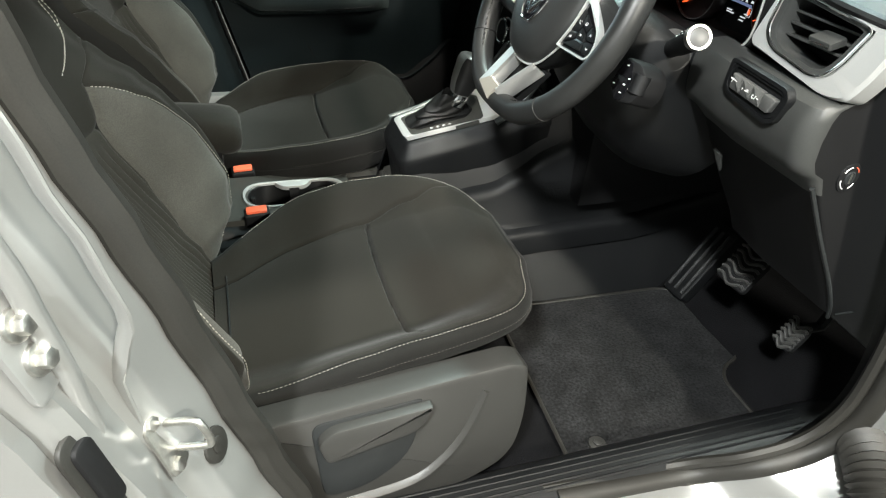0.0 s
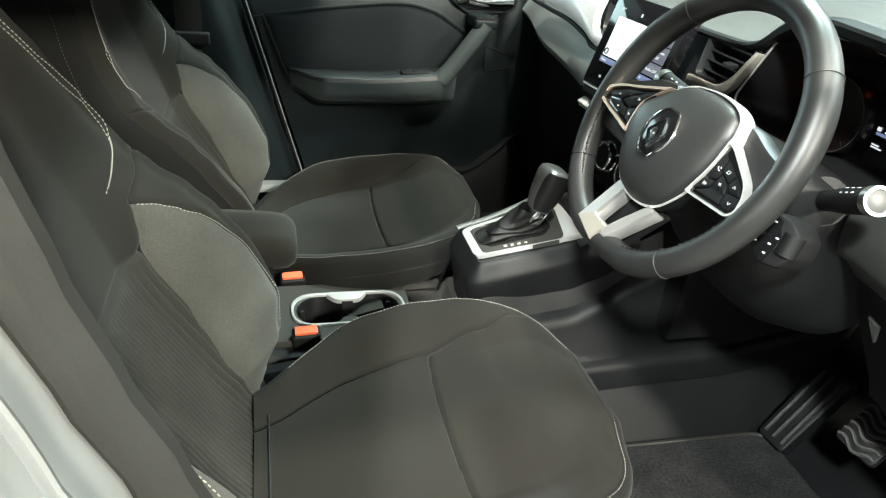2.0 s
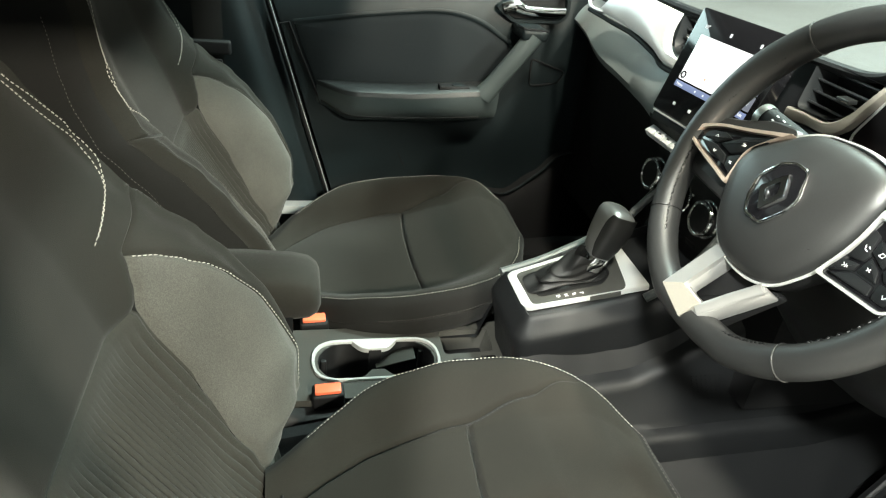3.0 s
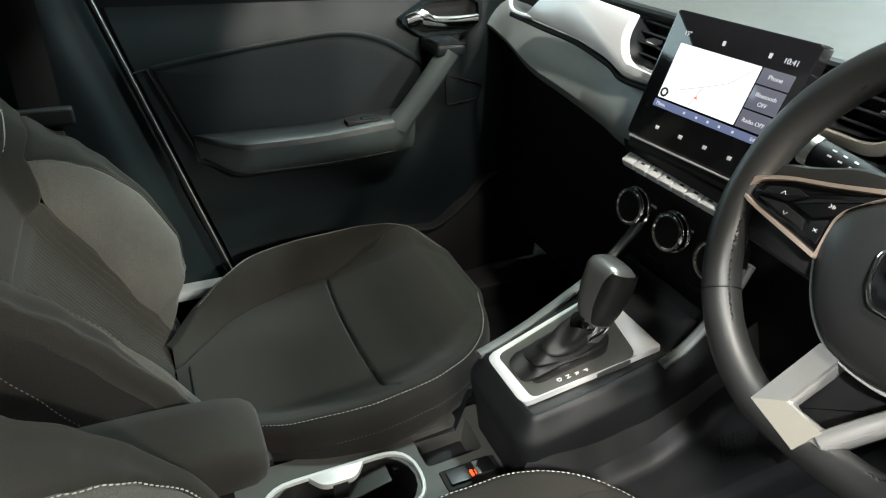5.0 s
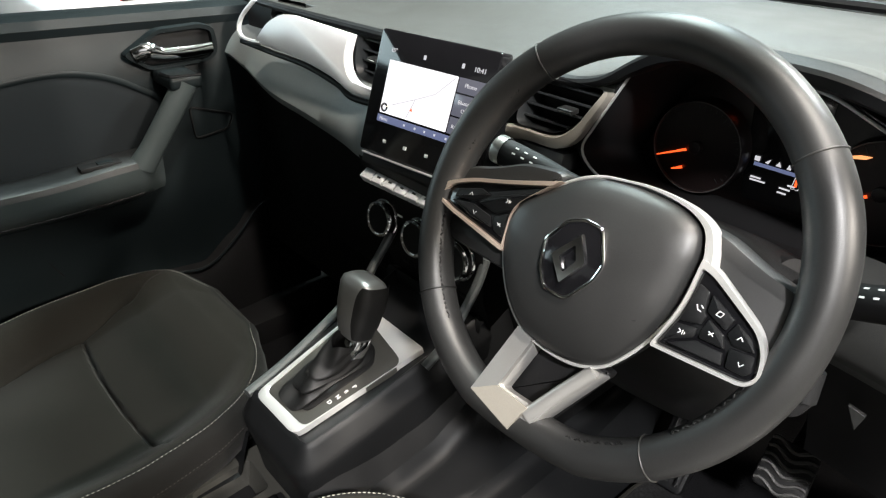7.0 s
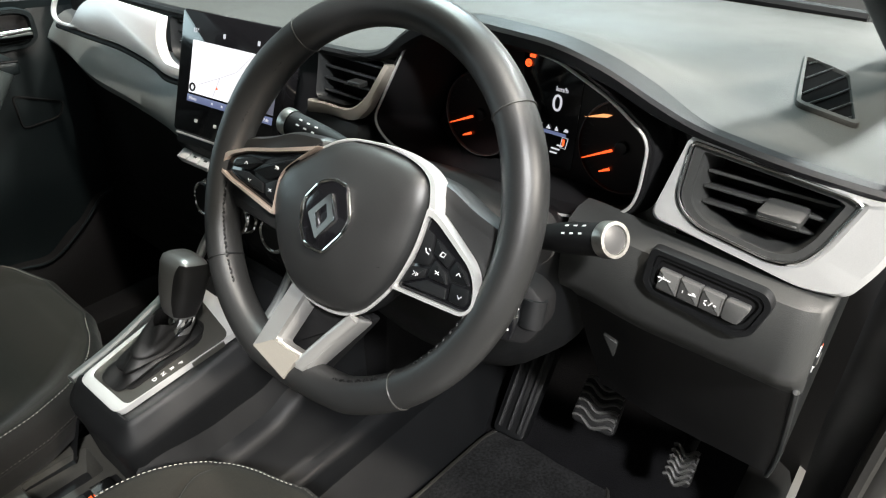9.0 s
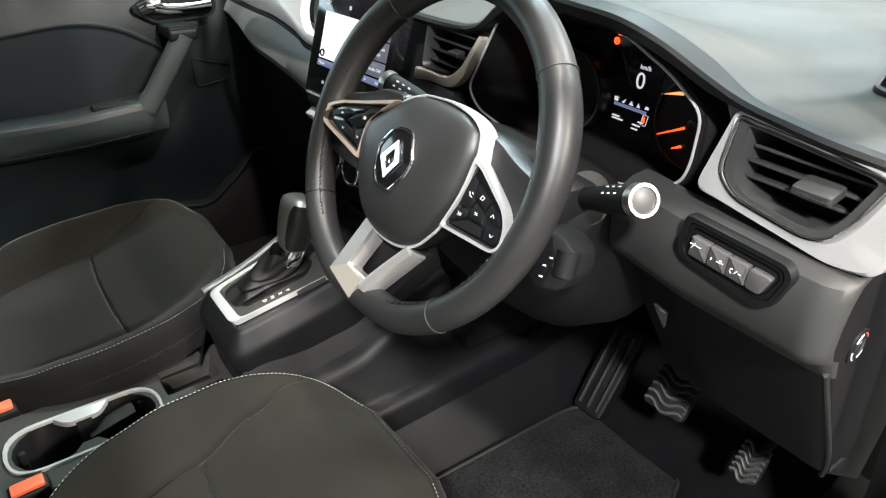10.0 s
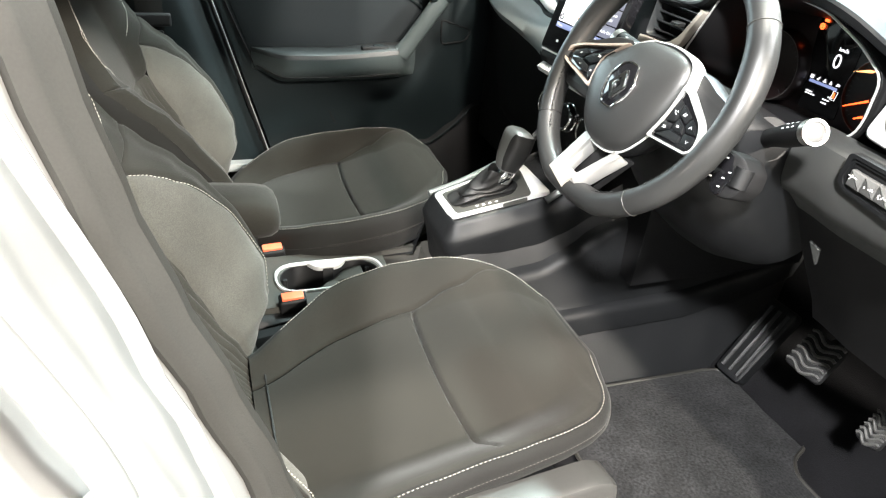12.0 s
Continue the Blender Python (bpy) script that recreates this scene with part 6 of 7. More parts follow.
def stalk(root, end):
    root, end = Vector(root), Vector(end)
    d = (end - root).normalized()
    line = [lerp(root, end, i / 8) for i in range(9)]
    st = part("stalk", tube(line, lambda t: 0.0125 + 0.0028 * smooth01(0.30, 0.6, t), 20), PLASTIC_DEEP, column, "black control stalk")
    side = d.cross(Vector((0, 0, 1))).normalized()
    face = basis(end, side, side.cross(d) * -1)
    disc = [Vector((math.cos(i * 0.2618), math.sin(i * 0.2618))) for i in range(24)]
    part("stalk_ring", ring_plate([p * 0.0165 for p in disc], [p * 0.0124 for p in disc], 0.012, face @ Matrix.Translation((0, 0, 0.003)), 0.0015), ZINC, st, "silver stalk ring")
    part("stalk_cap", plate([p * 0.0127 for p in disc], 0.006, face @ Matrix.Translation((0, 0, 0.0015)), 0.001), KNOB_CAP, st)
    for i in range(3):
        for k in range(2):
            up = Vector((-0.8, 0, 0.6)) if k else Vector((-0.45, 0, 0.9))
            up = (up - d * up.dot(d)).normalized()
            q = lerp(root, end, 0.64 + 0.085 * i) + up * 0.0152
            part("stalk_mark", box(-0.0022, 0.0022, -0.0009, 0.0009, 0, 0.0006, 0.0002, m=basis(q, d, up.cross(d))), WHITE_INK, st)


stalk((0.392, -0.462, 1.066), (0.345, -0.580, 1.125))
stalk(WC + Vector((0.095, 0.055, -0.010)), (0.335, -0.165, 1.128))
CT = basis((0.300, -0.522, 1.046), (0.30, -1, 0.1), (0.30, 0.1, 1))
ctl = part("audio_control", plate(rounded([(-0.034, -0.010), (-0.014, -0.032), (0.012, -0.030), (0.024, -0.012), (0.024, 0.012), (0.010, 0.026), (-0.018, 0.032)], 0.007), 0.05, CT, 0.005), PLASTIC_DEEP, column, "black audio control pod")
part("face", plate(rounded([(-0.032, -0.009), (-0.014, -0.029), (-0.003, -0.028), (0.004, -0.004), (-0.002, 0.024), (-0.017, 0.029)], 0.004), 0.004, CT @ Matrix.Translation((0, 0, 0.002)), 0.001), GLOSS, ctl, "glossy black key face")
part("wheel", tube([CT @ Vector((0.012, -0.013, -0.006)), CT @ Vector((0.014, 0.013, -0.006))], 0.012, 16), PLASTIC, ctl, "dark thumb wheel")
for a, b in ((-0.010, 0.020), (-0.024, -0.008), (0.000, 0.003), (-0.006, -0.006), (-0.008, -0.018)):
    part("symbol", box(a - 0.0019, a + 0.0019, b - 0.0009, b + 0.0009, 0.002, 0.0026, 0.0002, m=CT), WHITE_INK, ctl)
part("stalk_collar", tube([(0.400, -0.450, 1.060), (0.391, -0.474, 1.071), (0.388, -0.482, 1.075)], lambda t: 0.034 - 0.004 * t, 24), PLASTIC, column, "black collar at the stalk's root")

# ---- steering wheel ----
wheel = thing("steering_wheel", tuple(WC + Vector((0.05, 0, -0.10))), "black leather steering wheel with satin silver spokes", "steering wheel")


def rim_path(a, r=0.180):
    x, y = r * 0.982 * math.cos(a), r * 1.008 * math.sin(a)
    low = -0.172
    if y < low:
        y = low + (y - low) * 0.4
    return Vector((x, y, 0))


def rim_girth(a):
    """The rim is thicker above the spokes, where the thumbs lie."""
    deg = math.degrees(a) % 360
    return 0.0176 + 0.0016 * (math.exp(-((deg - 152) / 16) ** 2) + math.exp(-((deg - 24) / 16) ** 2))


def rim_sheet(u, v):
    a, q = 2 * math.pi * u, 2 * math.pi * v
    r = rim_girth(a)
    d = Vector((math.cos(a), math.sin(a), 0))
    return WM @ (rim_path(a) + d * (r * math.cos(q)) + Vector((0, 0, (r * 1.10) * math.sin(q))))


bmr = sheet(rim_sheet, 160, 24)
bmesh.ops.remove_doubles(bmr, verts=bmr.verts, dist=1e-5)
part("rim", bmr, LEATHER, wheel, "black leather rim")
for deg, thread in ((40, SEATBASE), (130, SEATBASE), (216, GAITER), (309, SEATBASE)):
    a = radians(deg)
    d = Vector((math.cos(a), math.sin(a), 0))
    r = rim_girth(a) + 0.0004
    part("rim_seam", tube([WM @ (rim_path(a) + d * (r * math.cos(q)) + Vector((0, 0, r * 1.10 * math.sin(q)))) for q in [2 * math.pi * i / 28 for i in range(28)]], 0.0008, 6, closed=True), thread, wheel, "seam across the rim")


def lacing(d0, d1, material, label):
    """Crossed stitches along the inner side of the rim."""
    bm = bmesh.new()
    n = int((d1 - d0) / 1.6)
    for i in range(n):
        a0, a1 = radians(d0 + 1.6 * i), radians(d0 + 1.6 * i + 1.1)
        r0, r1 = (0.1645, 0.1668) if i % 2 else (0.1668, 0.1645)
        p, q = WM @ (rim_path(a0, r0) + Vector((0, 0, 0.0105))), WM @ (rim_path(a1, r1) + Vector((0, 0, 0.0105)))
        tube([p, lerp(p, q, 0.5) + (WM.to_3x3() @ Vector((0, 0, 0.0008))), q], 0.0012, 5, bm=bm)
    part("rim_stitching", bm, material, wheel, label)


lacing(140, 168, GAITER, "dark lacing")
lacing(186, 228, GAITER, "dark lacing")
lacing(276, 306, GAITER, "dark lacing")
lacing(318, 350, GAITER, "dark lacing")
hub_half = [(-0.016, 0.0545), (0.022, 0.0585), (0.062, 0.0545), (0.084, 0.0440), (0.0905, 0.0260), (0.0890, 0.0), (0.0860, -0.0260), (0.0730, -0.0610), (0.0500, -0.0930), (0.0240, -0.1035), (-0.008, -0.1040), (-0.038, -0.0965), (-0.062, -0.0760), (-0.0810, -0.0450), (-0.0910, -0.0140), (-0.0840, 0.0100), (-0.0600, 0.0280), (-0.0360, 0.0460)]
hub_outline = rounded(hub_half, 0.020, 4)
hc = Vector((0, -0.022))


def hub_rings(levels):
    return [[WM @ Vector((*(hc + (p - hc) * q), z)) for p in hub_outline] for q, z in levels]


part("hub_back", loft(hub_rings([(0.86, -0.045), (1.0, -0.022), (1.03, -0.006), (1.015, 0.001)])), PLASTIC, wheel)
part("hub_edge", tube([WM @ Vector((*(hc + (p - hc) * 1.010), 0.0040)) for p in hub_outline], 0.0017, 8, closed=True), SATIN, wheel, "thin satin silver hub edge")
part("airbag_cover", loft(hub_rings([(0.995, 0.0), (0.990, 0.0055), (0.970, 0.0100), (0.93, 0.0140), (0.86, 0.0180), (0.72, 0.0220), (0.5, 0.0252), (0.3, 0.0268), (0.1, 0.0275)])), LEATHER, wheel, "black grained airbag cover")
part("horn_mark", tube([WM @ Vector(p) for p in ((-0.064, -0.0115, 0.0205), (-0.060, -0.0115, 0.0211), (-0.060, -0.0155, 0.0211), (-0.064, -0.0155, 0.0205))], 0.0004, 5, closed=True), PLASTIC_DEEP, wheel)
part("horn_mark", tube([WM @ Vector(p) for p in ((0.056, -0.042, 0.0205), (0.061, -0.044, 0.0195), (0.065, -0.043, 0.0188))], 0.0004, 5), PLASTIC_DEEP, wheel)
# plain diamond badge on a black plate
BADGE = [(-0.018, 0.0105), (-0.003, 0.0170), (0.0145, 0.0150), (0.0265, -0.0120), (0.0225, -0.0270), (0.0060, -0.0500), (-0.0170, -0.0495), (-0.0275, -0.0350), (-0.0320, -0.0110)]
bc = Vector((-0.004, -0.0175))
EB = WM @ Matrix.Translation((bc.x, bc.y, 0.0255))
octo = rounded([Vector(p) - bc for p in BADGE], 0.005)
part("badge_plate", plate(octo, 0.008, EB @ Matrix.Translation((0, 0, 0.003)), 0.002), GLOSS, wheel, "black badge plate")
part("badge_rim", tube([EB @ Vector((p.x, p.y, 0.003)) for p in octo], 0.0017, 8, closed=True), CHROME, wheel, "chrome badge rim")
dia_o, dia_i = [(0.005, 0.0235), (0.0175, 0.001), (0.001, -0.0235), (-0.0165, -0.002)], [(0.003, 0.0110), (0.0075, 0.000), (0.0005, -0.0115), (-0.0065, -0.001)]
part("badge_diamond", ring_plate(rounded(dia_o, 0.001, 1), rounded(dia_i, 0.001, 1), 0.006, EB @ Matrix.Translation((0, 0, 0.0075)), 0.0035), CHROME, wheel, "bright silver diamond")

POD_RIGHT = [(0.0925, 0.0230), (0.1060, 0.0185), (0.1305, 0.0025), (0.1505, -0.0110), (0.1600, -0.0270), (0.1625, -0.0450), (0.1540, -0.0545), (0.1210, -0.0555), (0.0800, -0.0565), (0.0915, -0.0180)]
POD_RIGHT_IN = [(0.0970, 0.0090), (0.1060, 0.0060), (0.1230, -0.0035), (0.1465, -0.0175), (0.1540, -0.0275), (0.1570, -0.0430), (0.1510, -0.0490), (0.1210, -0.0500), (0.0845, -0.0515), (0.0960, -0.0190)]
POD_LEFT = [(-0.1780, -0.0155), (-0.1690, 0.0015), (-0.1400, 0.0140), (-0.1000, 0.0235), (-0.0450, 0.0400), (-0.0590, 0.0270), (-0.0825, 0.0060), (-0.0790, -0.0400), (-0.1210, -0.0310), (-0.1560, -0.0235)]
POD_LEFT_IN = [(-0.1630, -0.0145), (-0.1540, 0.0000), (-0.1330, 0.0085), (-0.1000, 0.0160), (-0.0600, 0.0265), (-0.0680, 0.0210), (-0.0860, 0.0000), (-0.0830, -0.0325), (-0.1150, -0.0255), (-0.1480, -0.0200)]
CELLS_RIGHT = [[(0.0975, 0.0045), (0.1064, 0.0012), (0.1089, -0.0151), (0.1119, -0.0171), (0.1100, -0.0257), (0.0930, -0.0290)], [(0.1091, 0.0002), (0.1316, -0.0111), (0.1282, -0.0222), (0.1103, -0.0143)], [(0.1332, -0.0120), (0.1460, -0.0190), (0.1525, -0.0285), (0.1360, -0.0300), (0.1293, -0.0232)],
               [(0.1345, -0.0318), (0.1530, -0.0300), (0.1555, -0.0424), (0.1510, -0.0470), (0.1368, -0.0465)], [(0.0920, -0.0310), (0.1093, -0.0278), (0.1090, -0.0362), (0.0870, -0.0485)], [(0.1114, -0.0276), (0.1137, -0.0181), (0.1275, -0.0245), (0.1325, -0.0350), (0.1119, -0.0349)], [(0.0890, -0.0492), (0.1105, -0.0372), (0.1328, -0.0372), (0.1350, -0.0470), (0.1050, -0.0485)]]
CELLS_LEFT = [[(-0.1510, -0.0010), (-0.1250, 0.0078), (-0.1120, 0.0049), (-0.1278, -0.0068), (-0.1540, -0.0098)], [(-0.1560, -0.0128), (-0.1290, -0.0088), (-0.1044, -0.0138), (-0.0995, -0.0240), (-0.1280, -0.0215)], [(-0.1093, 0.0047), (-0.0740, 0.0190), (-0.0640, 0.0215), (-0.0750, 0.0110), (-0.0845, -0.0010), (-0.1006, -0.0104), (-0.1237, -0.0062)], [(-0.1005, -0.0128), (-0.0865, -0.0050), (-0.0840, -0.0290), (-0.0965, -0.0250)]]
# little line symbols, each a stroke or two about its button's middle
STROKES = [[((-0.0028, 0.0018), (-0.0010, -0.0016), (0.0020, -0.0024)), ((0.0006, 0.0024), (0.0026, 0.0008))], [((-0.0026, -0.0016), (-0.0010, 0.0020), (0.0026, 0.0014), (0.0012, -0.0020), (-0.0026, -0.0016))], [((-0.0020, -0.0014), (0.0, 0.0016), (0.0022, -0.0010))], [((-0.0020, 0.0012), (0.0, -0.0016), (0.0022, 0.0012))],
           [((-0.0026, 0.0018), (-0.0008, 0.0), (-0.0026, -0.0018)), ((0.0006, 0.0018), (0.0006, -0.0018)), ((0.0022, 0.0010), (0.0022, -0.0010))], [((-0.0022, 0.0012), (0.0022, -0.0012)), ((-0.0016, -0.0014), (0.0016, 0.0014))], []]
for s, outer_, inner_, cells in ((1, POD_RIGHT, POD_RIGHT_IN, CELLS_RIGHT), (-1, POD_LEFT, POD_LEFT_IN, CELLS_LEFT)):
    part("spoke", plate(rounded([(s * a, b) for a, b in ((0.05, 0.050), (0.098, 0.046), (0.130, 0.032), (0.168, 0.022), (0.170, -0.052), (0.05, -0.062))][:: s], 0.014), 0.030, WM @ Matrix.Translation((0, 0, 0.002)), 0.012), LEATHER, wheel, "black moulded spoke")
    base = [lerp(Vector(p), Vector((s * 0.12, -0.018)), 0.03) for p in outer_]
    part("pod_base", plate(rounded(base, 0.008), 0.020, WM @ Matrix.Translation((0, 0, 0.0095)), 0.002), PLASTIC, wheel)
    radii = [0.004, 0.006, 0.010, 0.010, 0.010, 0.008, 0.008, 0.010, 0.003, 0.02] if s > 0 else [0.010, 0.008, 0.012, 0.02, 0.002, 0.01, 0.012, 0.003, 0.01, 0.01]
    # The left frame's warm reflection is put into its colour.
    part("spoke_frame", ring_plate(rounded(outer_, radii), rounded([lerp(Vector(q), Vector(p), 0.40) for p, q in zip(outer_, inner_)], radii), 0.012, WM @ Matrix.Translation((0, 0, 0.0155)), 0.003), SATIN if s > 0 else WARM_SATIN, wheel, "satin silver button frame")
    pad = part("button_pad", plate(rounded([lerp(Vector(q), Vector(p), 0.38) for p, q in zip(outer_, inner_)], 0.005), 0.008, WM @ Matrix.Translation((0, 0, 0.0118)), 0.001), GLOSS, wheel, "black button pad")
    for k, cell in enumerate(cells):
        mid = sum((Vector(p) for p in cell), Vector((0, 0))) / len(cell)
        bt = part("button", plate(rounded([lerp(Vector(p), mid, 0.04) for p in cell], 0.0016, 3), 0.003, WM @ Matrix.Translation((0, 0, 0.0142)), 0.0009), PLASTIC, pad)
        for stroke in STROKES[k if s > 0 else k + 2]:
            part("symbol", tube([WM @ Vector((mid.x + a, mid.y + b, 0.0143)) for a, b in stroke], 0.00042, 5), WHITE_INK, bt)
# the broad silver bridge that runs from the hub's upper edge into the driver's right pod
bridge_o = curve_points([(-0.010, 0.0570, 0), (0.030, 0.0608, 0), (0.066, 0.0572, 0), (0.0885, 0.0475, 0), (0.0985, 0.0325, 0), (0.1030, 0.0190, 0)], 40)
bridge_i = curve_points([(-0.010, 0.0545, 0), (0.028, 0.0575, 0), (0.060, 0.0535, 0), (0.0815, 0.0430, 0), (0.0895, 0.0260, 0), (0.0915, 0.0150, 0)], 40)
part("spoke_bridge", loft([[WM @ Vector(q) for q in ((p.x, p.y, -0.006), (p.x, p.y, 0.005 + 0.0001 * i), (*lerp(p, r, 0.2).xy, 0.0085 + 0.00018 * i), (*lerp(p, r, 0.8).xy, 0.0080 + 0.00018 * i), (r.x, r.y, 0.006), (r.x, r.y, -0.006))] for i, (p, r) in enumerate(zip(bridge_o, bridge_i))]), SATIN, wheel, "satin silver spoke bridge")
# lower spoke: two silver legs round a dark window
uo = [(-0.041, -0.095), (0.052, -0.098), (0.009, -0.1755), (-0.002, -0.1840), (-0.048, -0.1790), (-0.0565, -0.1710)]
ui = [(-0.017, -0.098), (0.036, -0.100), (0.0105, -0.1520), (0.006, -0.1535), (-0.024, -0.1530), (-0.0290, -0.1515)]
LS = WM @ Matrix.Translation((0, -0.097, 0.006)) @ Matrix.Rotation(radians(-11), 4, "X") @ Matrix.Translation((0, 0.097, 0))
spoke_low = part("lower_spoke", ring_plate(rounded(uo, [0.004, 0.004, 0.006, 0.004, 0.004, 0.006]), rounded(ui, 0.002), 0.020, LS @ Matrix.Translation((0, 0, -0.003)), 0.004), SPOKE, wheel, "satin silver lower spoke")


def spoke_face(a, b, c, d, tip, z0=-0.001):
    """A thin faceted facing between four corners of the spoke; tip raises its inner edge."""
    top = [Vector((*a, z0)), Vector((*b, z0)), Vector((*c, z0 + tip)), Vector((*d, z0 + tip))]
    return loft([[LS @ (p - Vector((0, 0, 0.006))) for p in top], [LS @ p for p in top]])


part("leg_facing", spoke_face((-0.0395, -0.097), (-0.0550, -0.1690), (-0.0300, -0.1530), (-0.0185, -0.098), 0.002), SPOKE, spoke_low, "bright left leg facing")
# Silver foot in taupe: the warm reflection on it is painted.
part("foot_facing", spoke_face((-0.0550, -0.1690), (-0.0040, -0.1820), (0.0060, -0.1560), (-0.0300, -0.1530), 0.004), TAUPE, spoke_low, "foot facing, warm reflection in its colour")
part("leg_facing", tube([LS @ Vector(p) for p in ((0.043, -0.100, -0.005), (0.024, -0.131, -0.0045), (0.006, -0.163, -0.0045))], 0.0068, 12), SPOKE, spoke_low, "rounded right leg facing")
part("lower_spoke_back", plate(rounded([(a * 1.02, b * 1.0) for a, b in uo], 0.006), 0.012, WM @ Matrix.Translation((0, 0, -0.014)), 0.004), PLASTIC_DEEP, wheel)

# ---- passenger's door ----
door = thing("passenger_door", (0.1, 0.75, 0.42), "closed charcoal inner door with an armrest and pull handle", "car door")
DP = basis((0, 0.700, 0), (1, 0, 0), (0, 0, 1))  # across = forward, up; its normal points into the cabin


def door_y(z, x):
    return 0.700 + 0.035 * smooth01(1.02, 1.17, z) + 0.02 * smooth01(0.80, 0.60, z) - 0.022 * smooth01(0.62, 0.50, z)


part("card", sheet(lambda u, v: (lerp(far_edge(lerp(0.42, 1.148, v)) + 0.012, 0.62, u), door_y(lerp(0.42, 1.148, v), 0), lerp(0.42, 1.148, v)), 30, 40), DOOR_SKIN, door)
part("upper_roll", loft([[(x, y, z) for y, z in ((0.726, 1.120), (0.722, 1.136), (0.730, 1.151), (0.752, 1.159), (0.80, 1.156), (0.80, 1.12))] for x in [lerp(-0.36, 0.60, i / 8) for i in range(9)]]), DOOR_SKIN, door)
part("skin", box(-0.36, 0.62, 0.81, 0.835, 0.36, 1.150, 0.008), PAINT, door)
insert = rounded([(-0.252, 1.016), (-0.085, 1.043), (0.063, 1.060), (0.12, 1.060), (0.19, 1.043), (0.285, 0.985), (0.262, 0.935), (0.215, 0.890), (0.0, 0.872), (-0.198, 0.862)], [0.004, 0.06, 0.05, 0.05, 0.05, 0.03, 0.03, 0.03, 0.05, 0.004], 5)
part("insert_panel", plate(insert, 0.006, DP @ Matrix.Translation((0, 0, 0.0025)), 0.003, dome=0.004), INSERT, door, "dark cloth insert, cool light in its tint")
part("insert_piping", tube([DP @ Vector((p.x, p.y + 0.004, 0.006)) for p in insert[3:38]], 0.0056, 10, squash=0.35, up=(0, 1, 0)), DOOR_SKIN, door, "raised roll over the insert")
part("insert_seam", tube([DP @ Vector(p) for p in ((-0.286, 1.012, 0.001), (-0.262, 1.018, 0.002), (-0.238, 0.955, 0.003), (-0.204, 0.868, 0.004), (-0.190, 0.830, 0.004))], 0.0020, 6), PLASTIC_DEEP, door)


def arm(u, v):
    x = lerp(-0.200, 0.250, u)
    out = 0.075 * smooth01(-0.205, -0.10, x) ** 0.5 * (1 - 0.55 * smooth01(0.19, 0.25, x))
    z_top = 0.888 + 0.014 * smooth01(0.0, 0.22, x)
    z_bot = 0.798 + 0.010 * smooth01(0.05, 0.28, x) + 0.030 * smooth01(-0.12, -0.20, x)
    k = [(0.0, 1.0), (0.55, 1.0), (0.85, 0.985), (0.96, 0.93), (1.0, 0.82), (0.98, 0.55), (0.86, 0.25), (0.55, 0.06), (0.0, 0.0)][round(v * 8)]
    return (x, door_y(0.85, x) + 0.004 - out * k[0], lerp(z_bot, z_top, k[1]))


# Top darker, roll lighter and greenish: the fall of light is in the colours.
part("armrest", sheet(lambda u, v: arm(u, v / 2), 40, 4), PLASTIC_GREY, door, "dark padded door armrest")
part("armrest_side", sheet(lambda u, v: arm(u, 0.5 + v / 2), 40, 4), ARM_PAD, door, "armrest roll, the light on it put in its colour")
part("armrest_seam", tube([Vector(arm(i / 40, 0.75)) + Vector((0, -0.001, 0)) for i in range(1, 36)], 0.0016, 6), PLASTIC_DEEP, door)
part("window_switch", box(0.090, 0.165, 0.642, 0.668, 0.890, 0.9015, 0.003), PLASTIC_DEEP, door, "black window switch")
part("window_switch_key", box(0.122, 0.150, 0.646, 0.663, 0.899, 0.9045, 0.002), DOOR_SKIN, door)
grab = curve_points([(0.200, 0.648, 0.880), (0.226, 0.641, 0.918), (0.264, 0.630, 0.978), (0.301, 0.622, 1.038)], 30)
part("pull_handle", tube(grab, lambda t: 0.023 + 0.010 * max(0.0, 0.3 - t), 16, squash=0.8, up=(0, 1, 0)), ARM_PAD, door, "satin grey pull handle")
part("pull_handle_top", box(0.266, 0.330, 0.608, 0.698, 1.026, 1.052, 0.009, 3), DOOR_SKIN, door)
part("pull_handle_edge", tube([(0.268, 0.660, 1.0505), (0.271, 0.614, 1.0520), (0.328, 0.612, 1.0505)], 0.003, 6), GLOSS, door)
bez_o = rounded([(0.215, 1.083), (0.262, 1.050), (0.385, 1.054), (0.405, 1.072), (0.402, 1.120), (0.375, 1.130), (0.285, 1.126)], 0.012)
bez_i = rounded([(0.230, 1.083), (0.266, 1.059), (0.380, 1.062), (0.394, 1.075), (0.391, 1.113), (0.372, 1.120), (0.288, 1.117)], 0.008)
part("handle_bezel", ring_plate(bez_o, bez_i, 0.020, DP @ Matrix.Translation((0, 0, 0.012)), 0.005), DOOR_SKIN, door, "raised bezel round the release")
part("handle_well", plate(bez_i, 0.004, DP @ Matrix.Translation((0, 0, 0.0015)), 0.001), PLASTIC_DEEP, door)
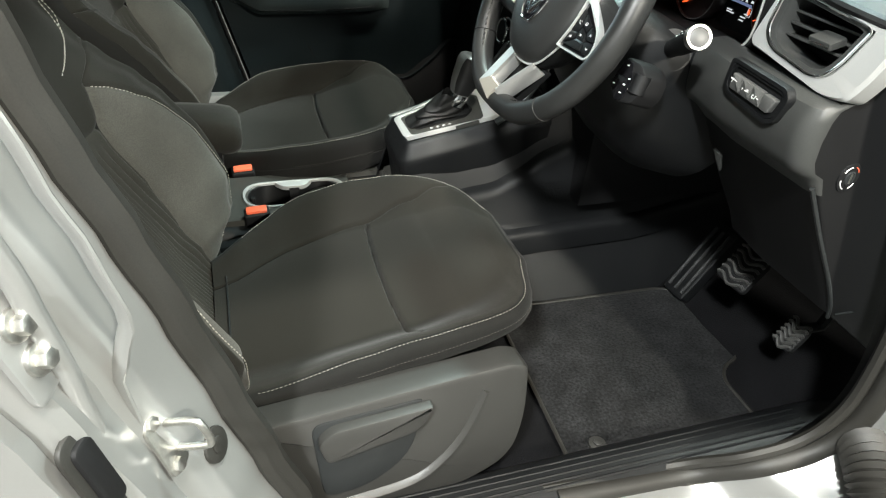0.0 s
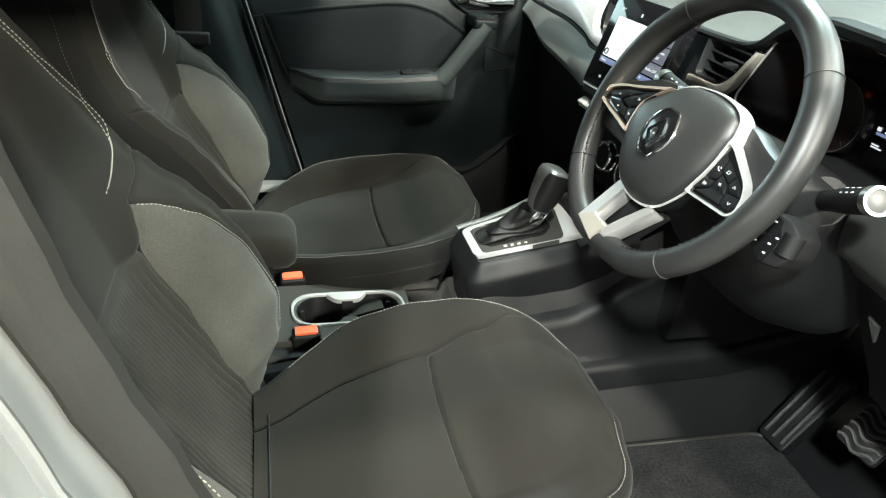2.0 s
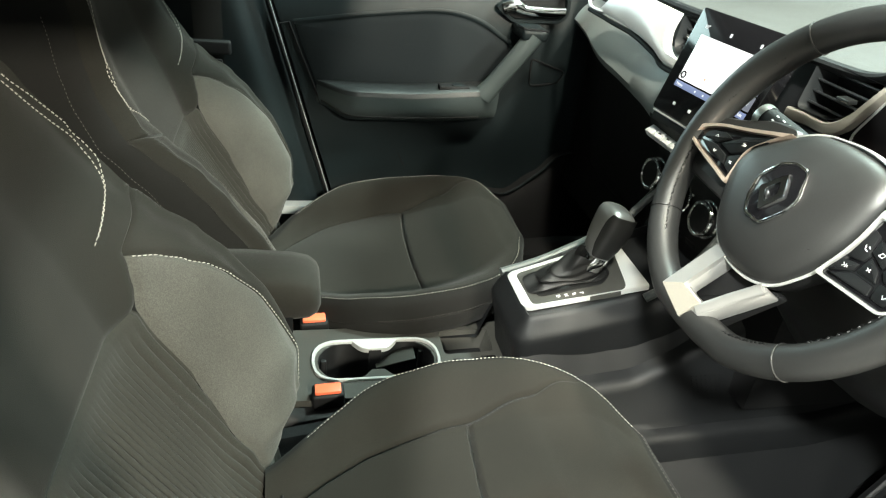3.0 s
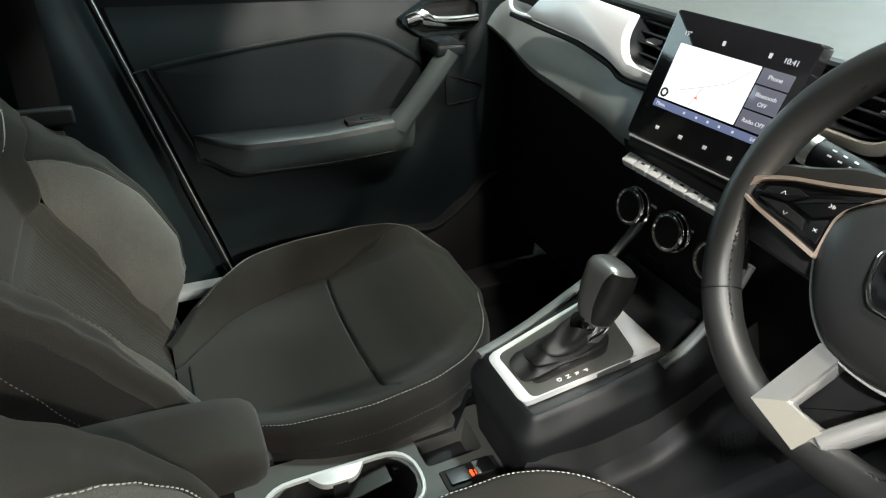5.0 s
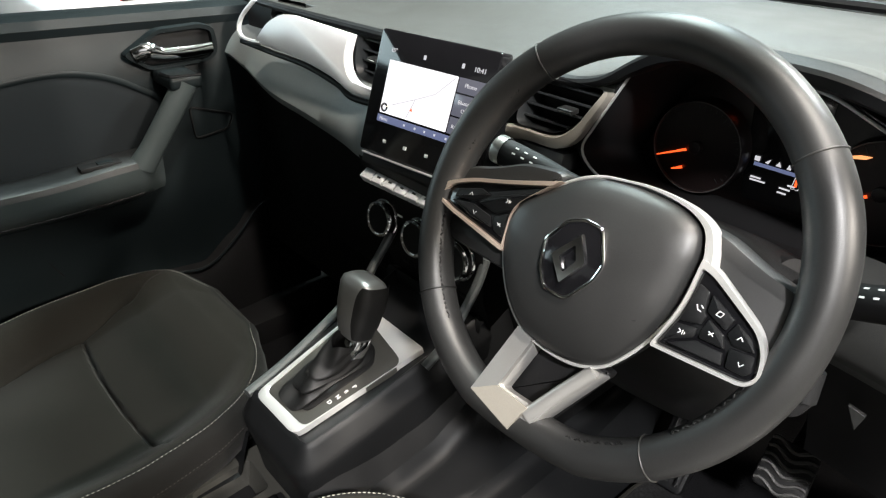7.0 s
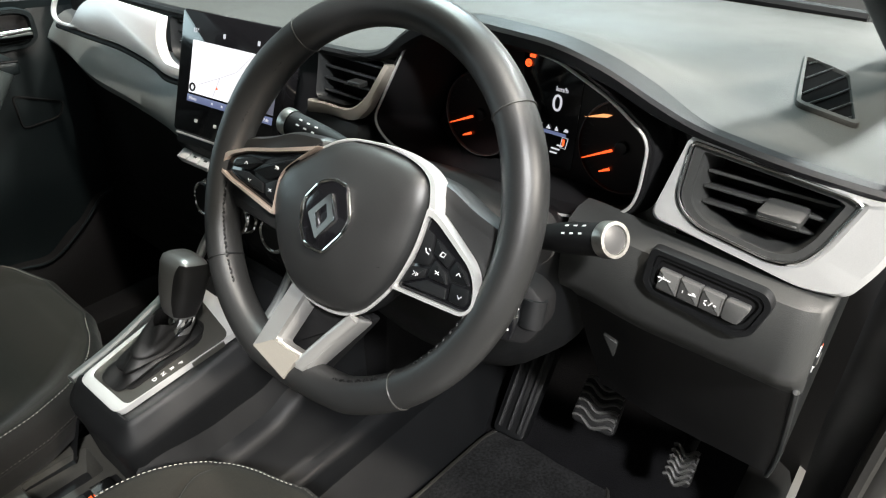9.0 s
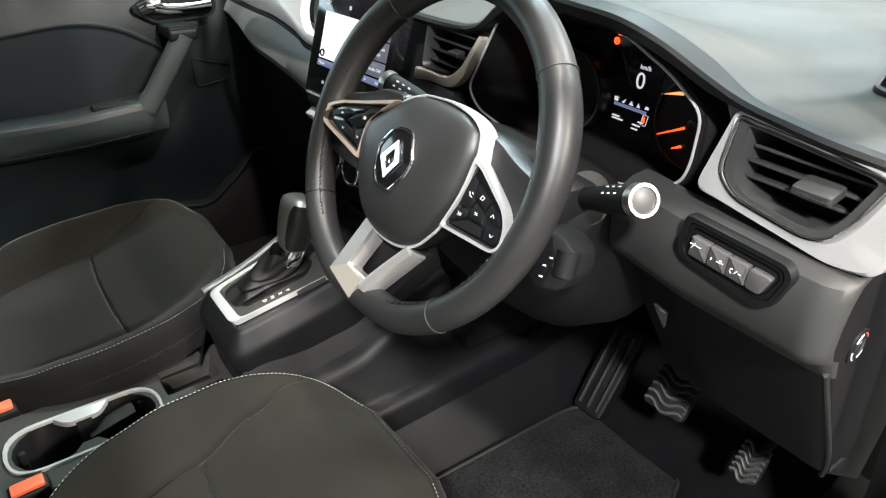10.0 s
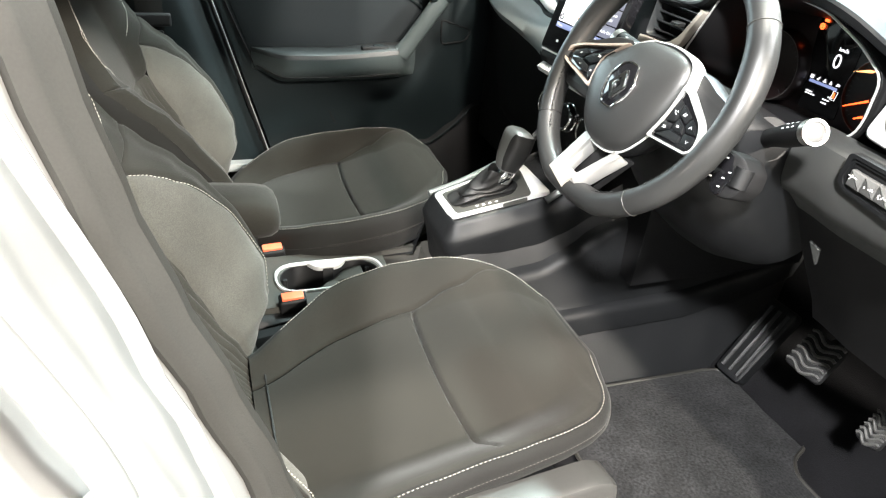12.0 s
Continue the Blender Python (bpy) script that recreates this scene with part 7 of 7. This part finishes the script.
part("inner_handle", tube(curve_points([(0.236, 0.688, 1.081), (0.262, 0.680, 1.090), (0.290, 0.680, 1.082), (0.340, 0.680, 1.080), (0.390, 0.684, 1.082)], 30), lambda t: 0.0145 - 0.004 * smooth01(0.25, 0.5, t), 12, squash=0.45, up=(0, 1, 0)), CHROME, door, "chrome door release")
crease = rounded([(0.330, 0.965), (0.425, 0.935), (0.410, 0.905), (0.335, 0.895)], 0.012)
part("front_panel_crease", tube([DP @ Vector((p.x, p.y, 0.002)) for p in crease], 0.0022, 6, closed=True), PLASTIC_DEEP, door)
# pocket and lower moulding
pocket_top = [(0.05, 0.612), (0.228, 0.604), (0.315, 0.597), (0.393, 0.652), (0.455, 0.713), (0.52, 0.718)]
part("pocket", sheet(lambda u, v: (lerp(0.05, 0.52, u), 0.715 - 0.040 * (math.sin(u * math.pi) ** 0.4) * [0.1, 0.7, 1.0, 1.0, 0.8][round(v * 4)], lerp(table(lerp(0.05, 0.52, u), pocket_top), 0.42, [0, 0.03, 0.2, 0.6, 1][round(v * 4)])), 40, 4), PLASTIC_DEEP, door, "black door pocket")
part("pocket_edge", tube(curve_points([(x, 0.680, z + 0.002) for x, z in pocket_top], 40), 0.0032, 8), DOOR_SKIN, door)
part("panel_line", tube([(-0.034, 0.7035, 0.790), (-0.015, 0.706, 0.750), (0.030, 0.716, 0.660)], 0.0020, 6), PLASTIC_DEEP, door)

# belt anchor on the far pillar
belt = thing("seat_belt", (-0.42, 0.64, 0.80), "black seat belt with its slide on the far pillar", "seat belt")
part("webbing", sheet(lambda u, v: (lerp(-0.46, -0.40, u) - 0.004 * v, 0.640 - 0.005 * math.sin(u * 3.14), lerp(1.35, 0.50, v)), 4, 24), FABRIC_SIDE, belt)
part("slide", box(-0.475, -0.385, 0.622, 0.640, 0.955, 0.985, 0.006, 3), PLASTIC_DEEP, belt)
part("tongue", box(-0.445, -0.405, 0.625, 0.634, 0.900, 0.945, 0.004), PLASTIC_GREY, belt, "dark belt tongue")
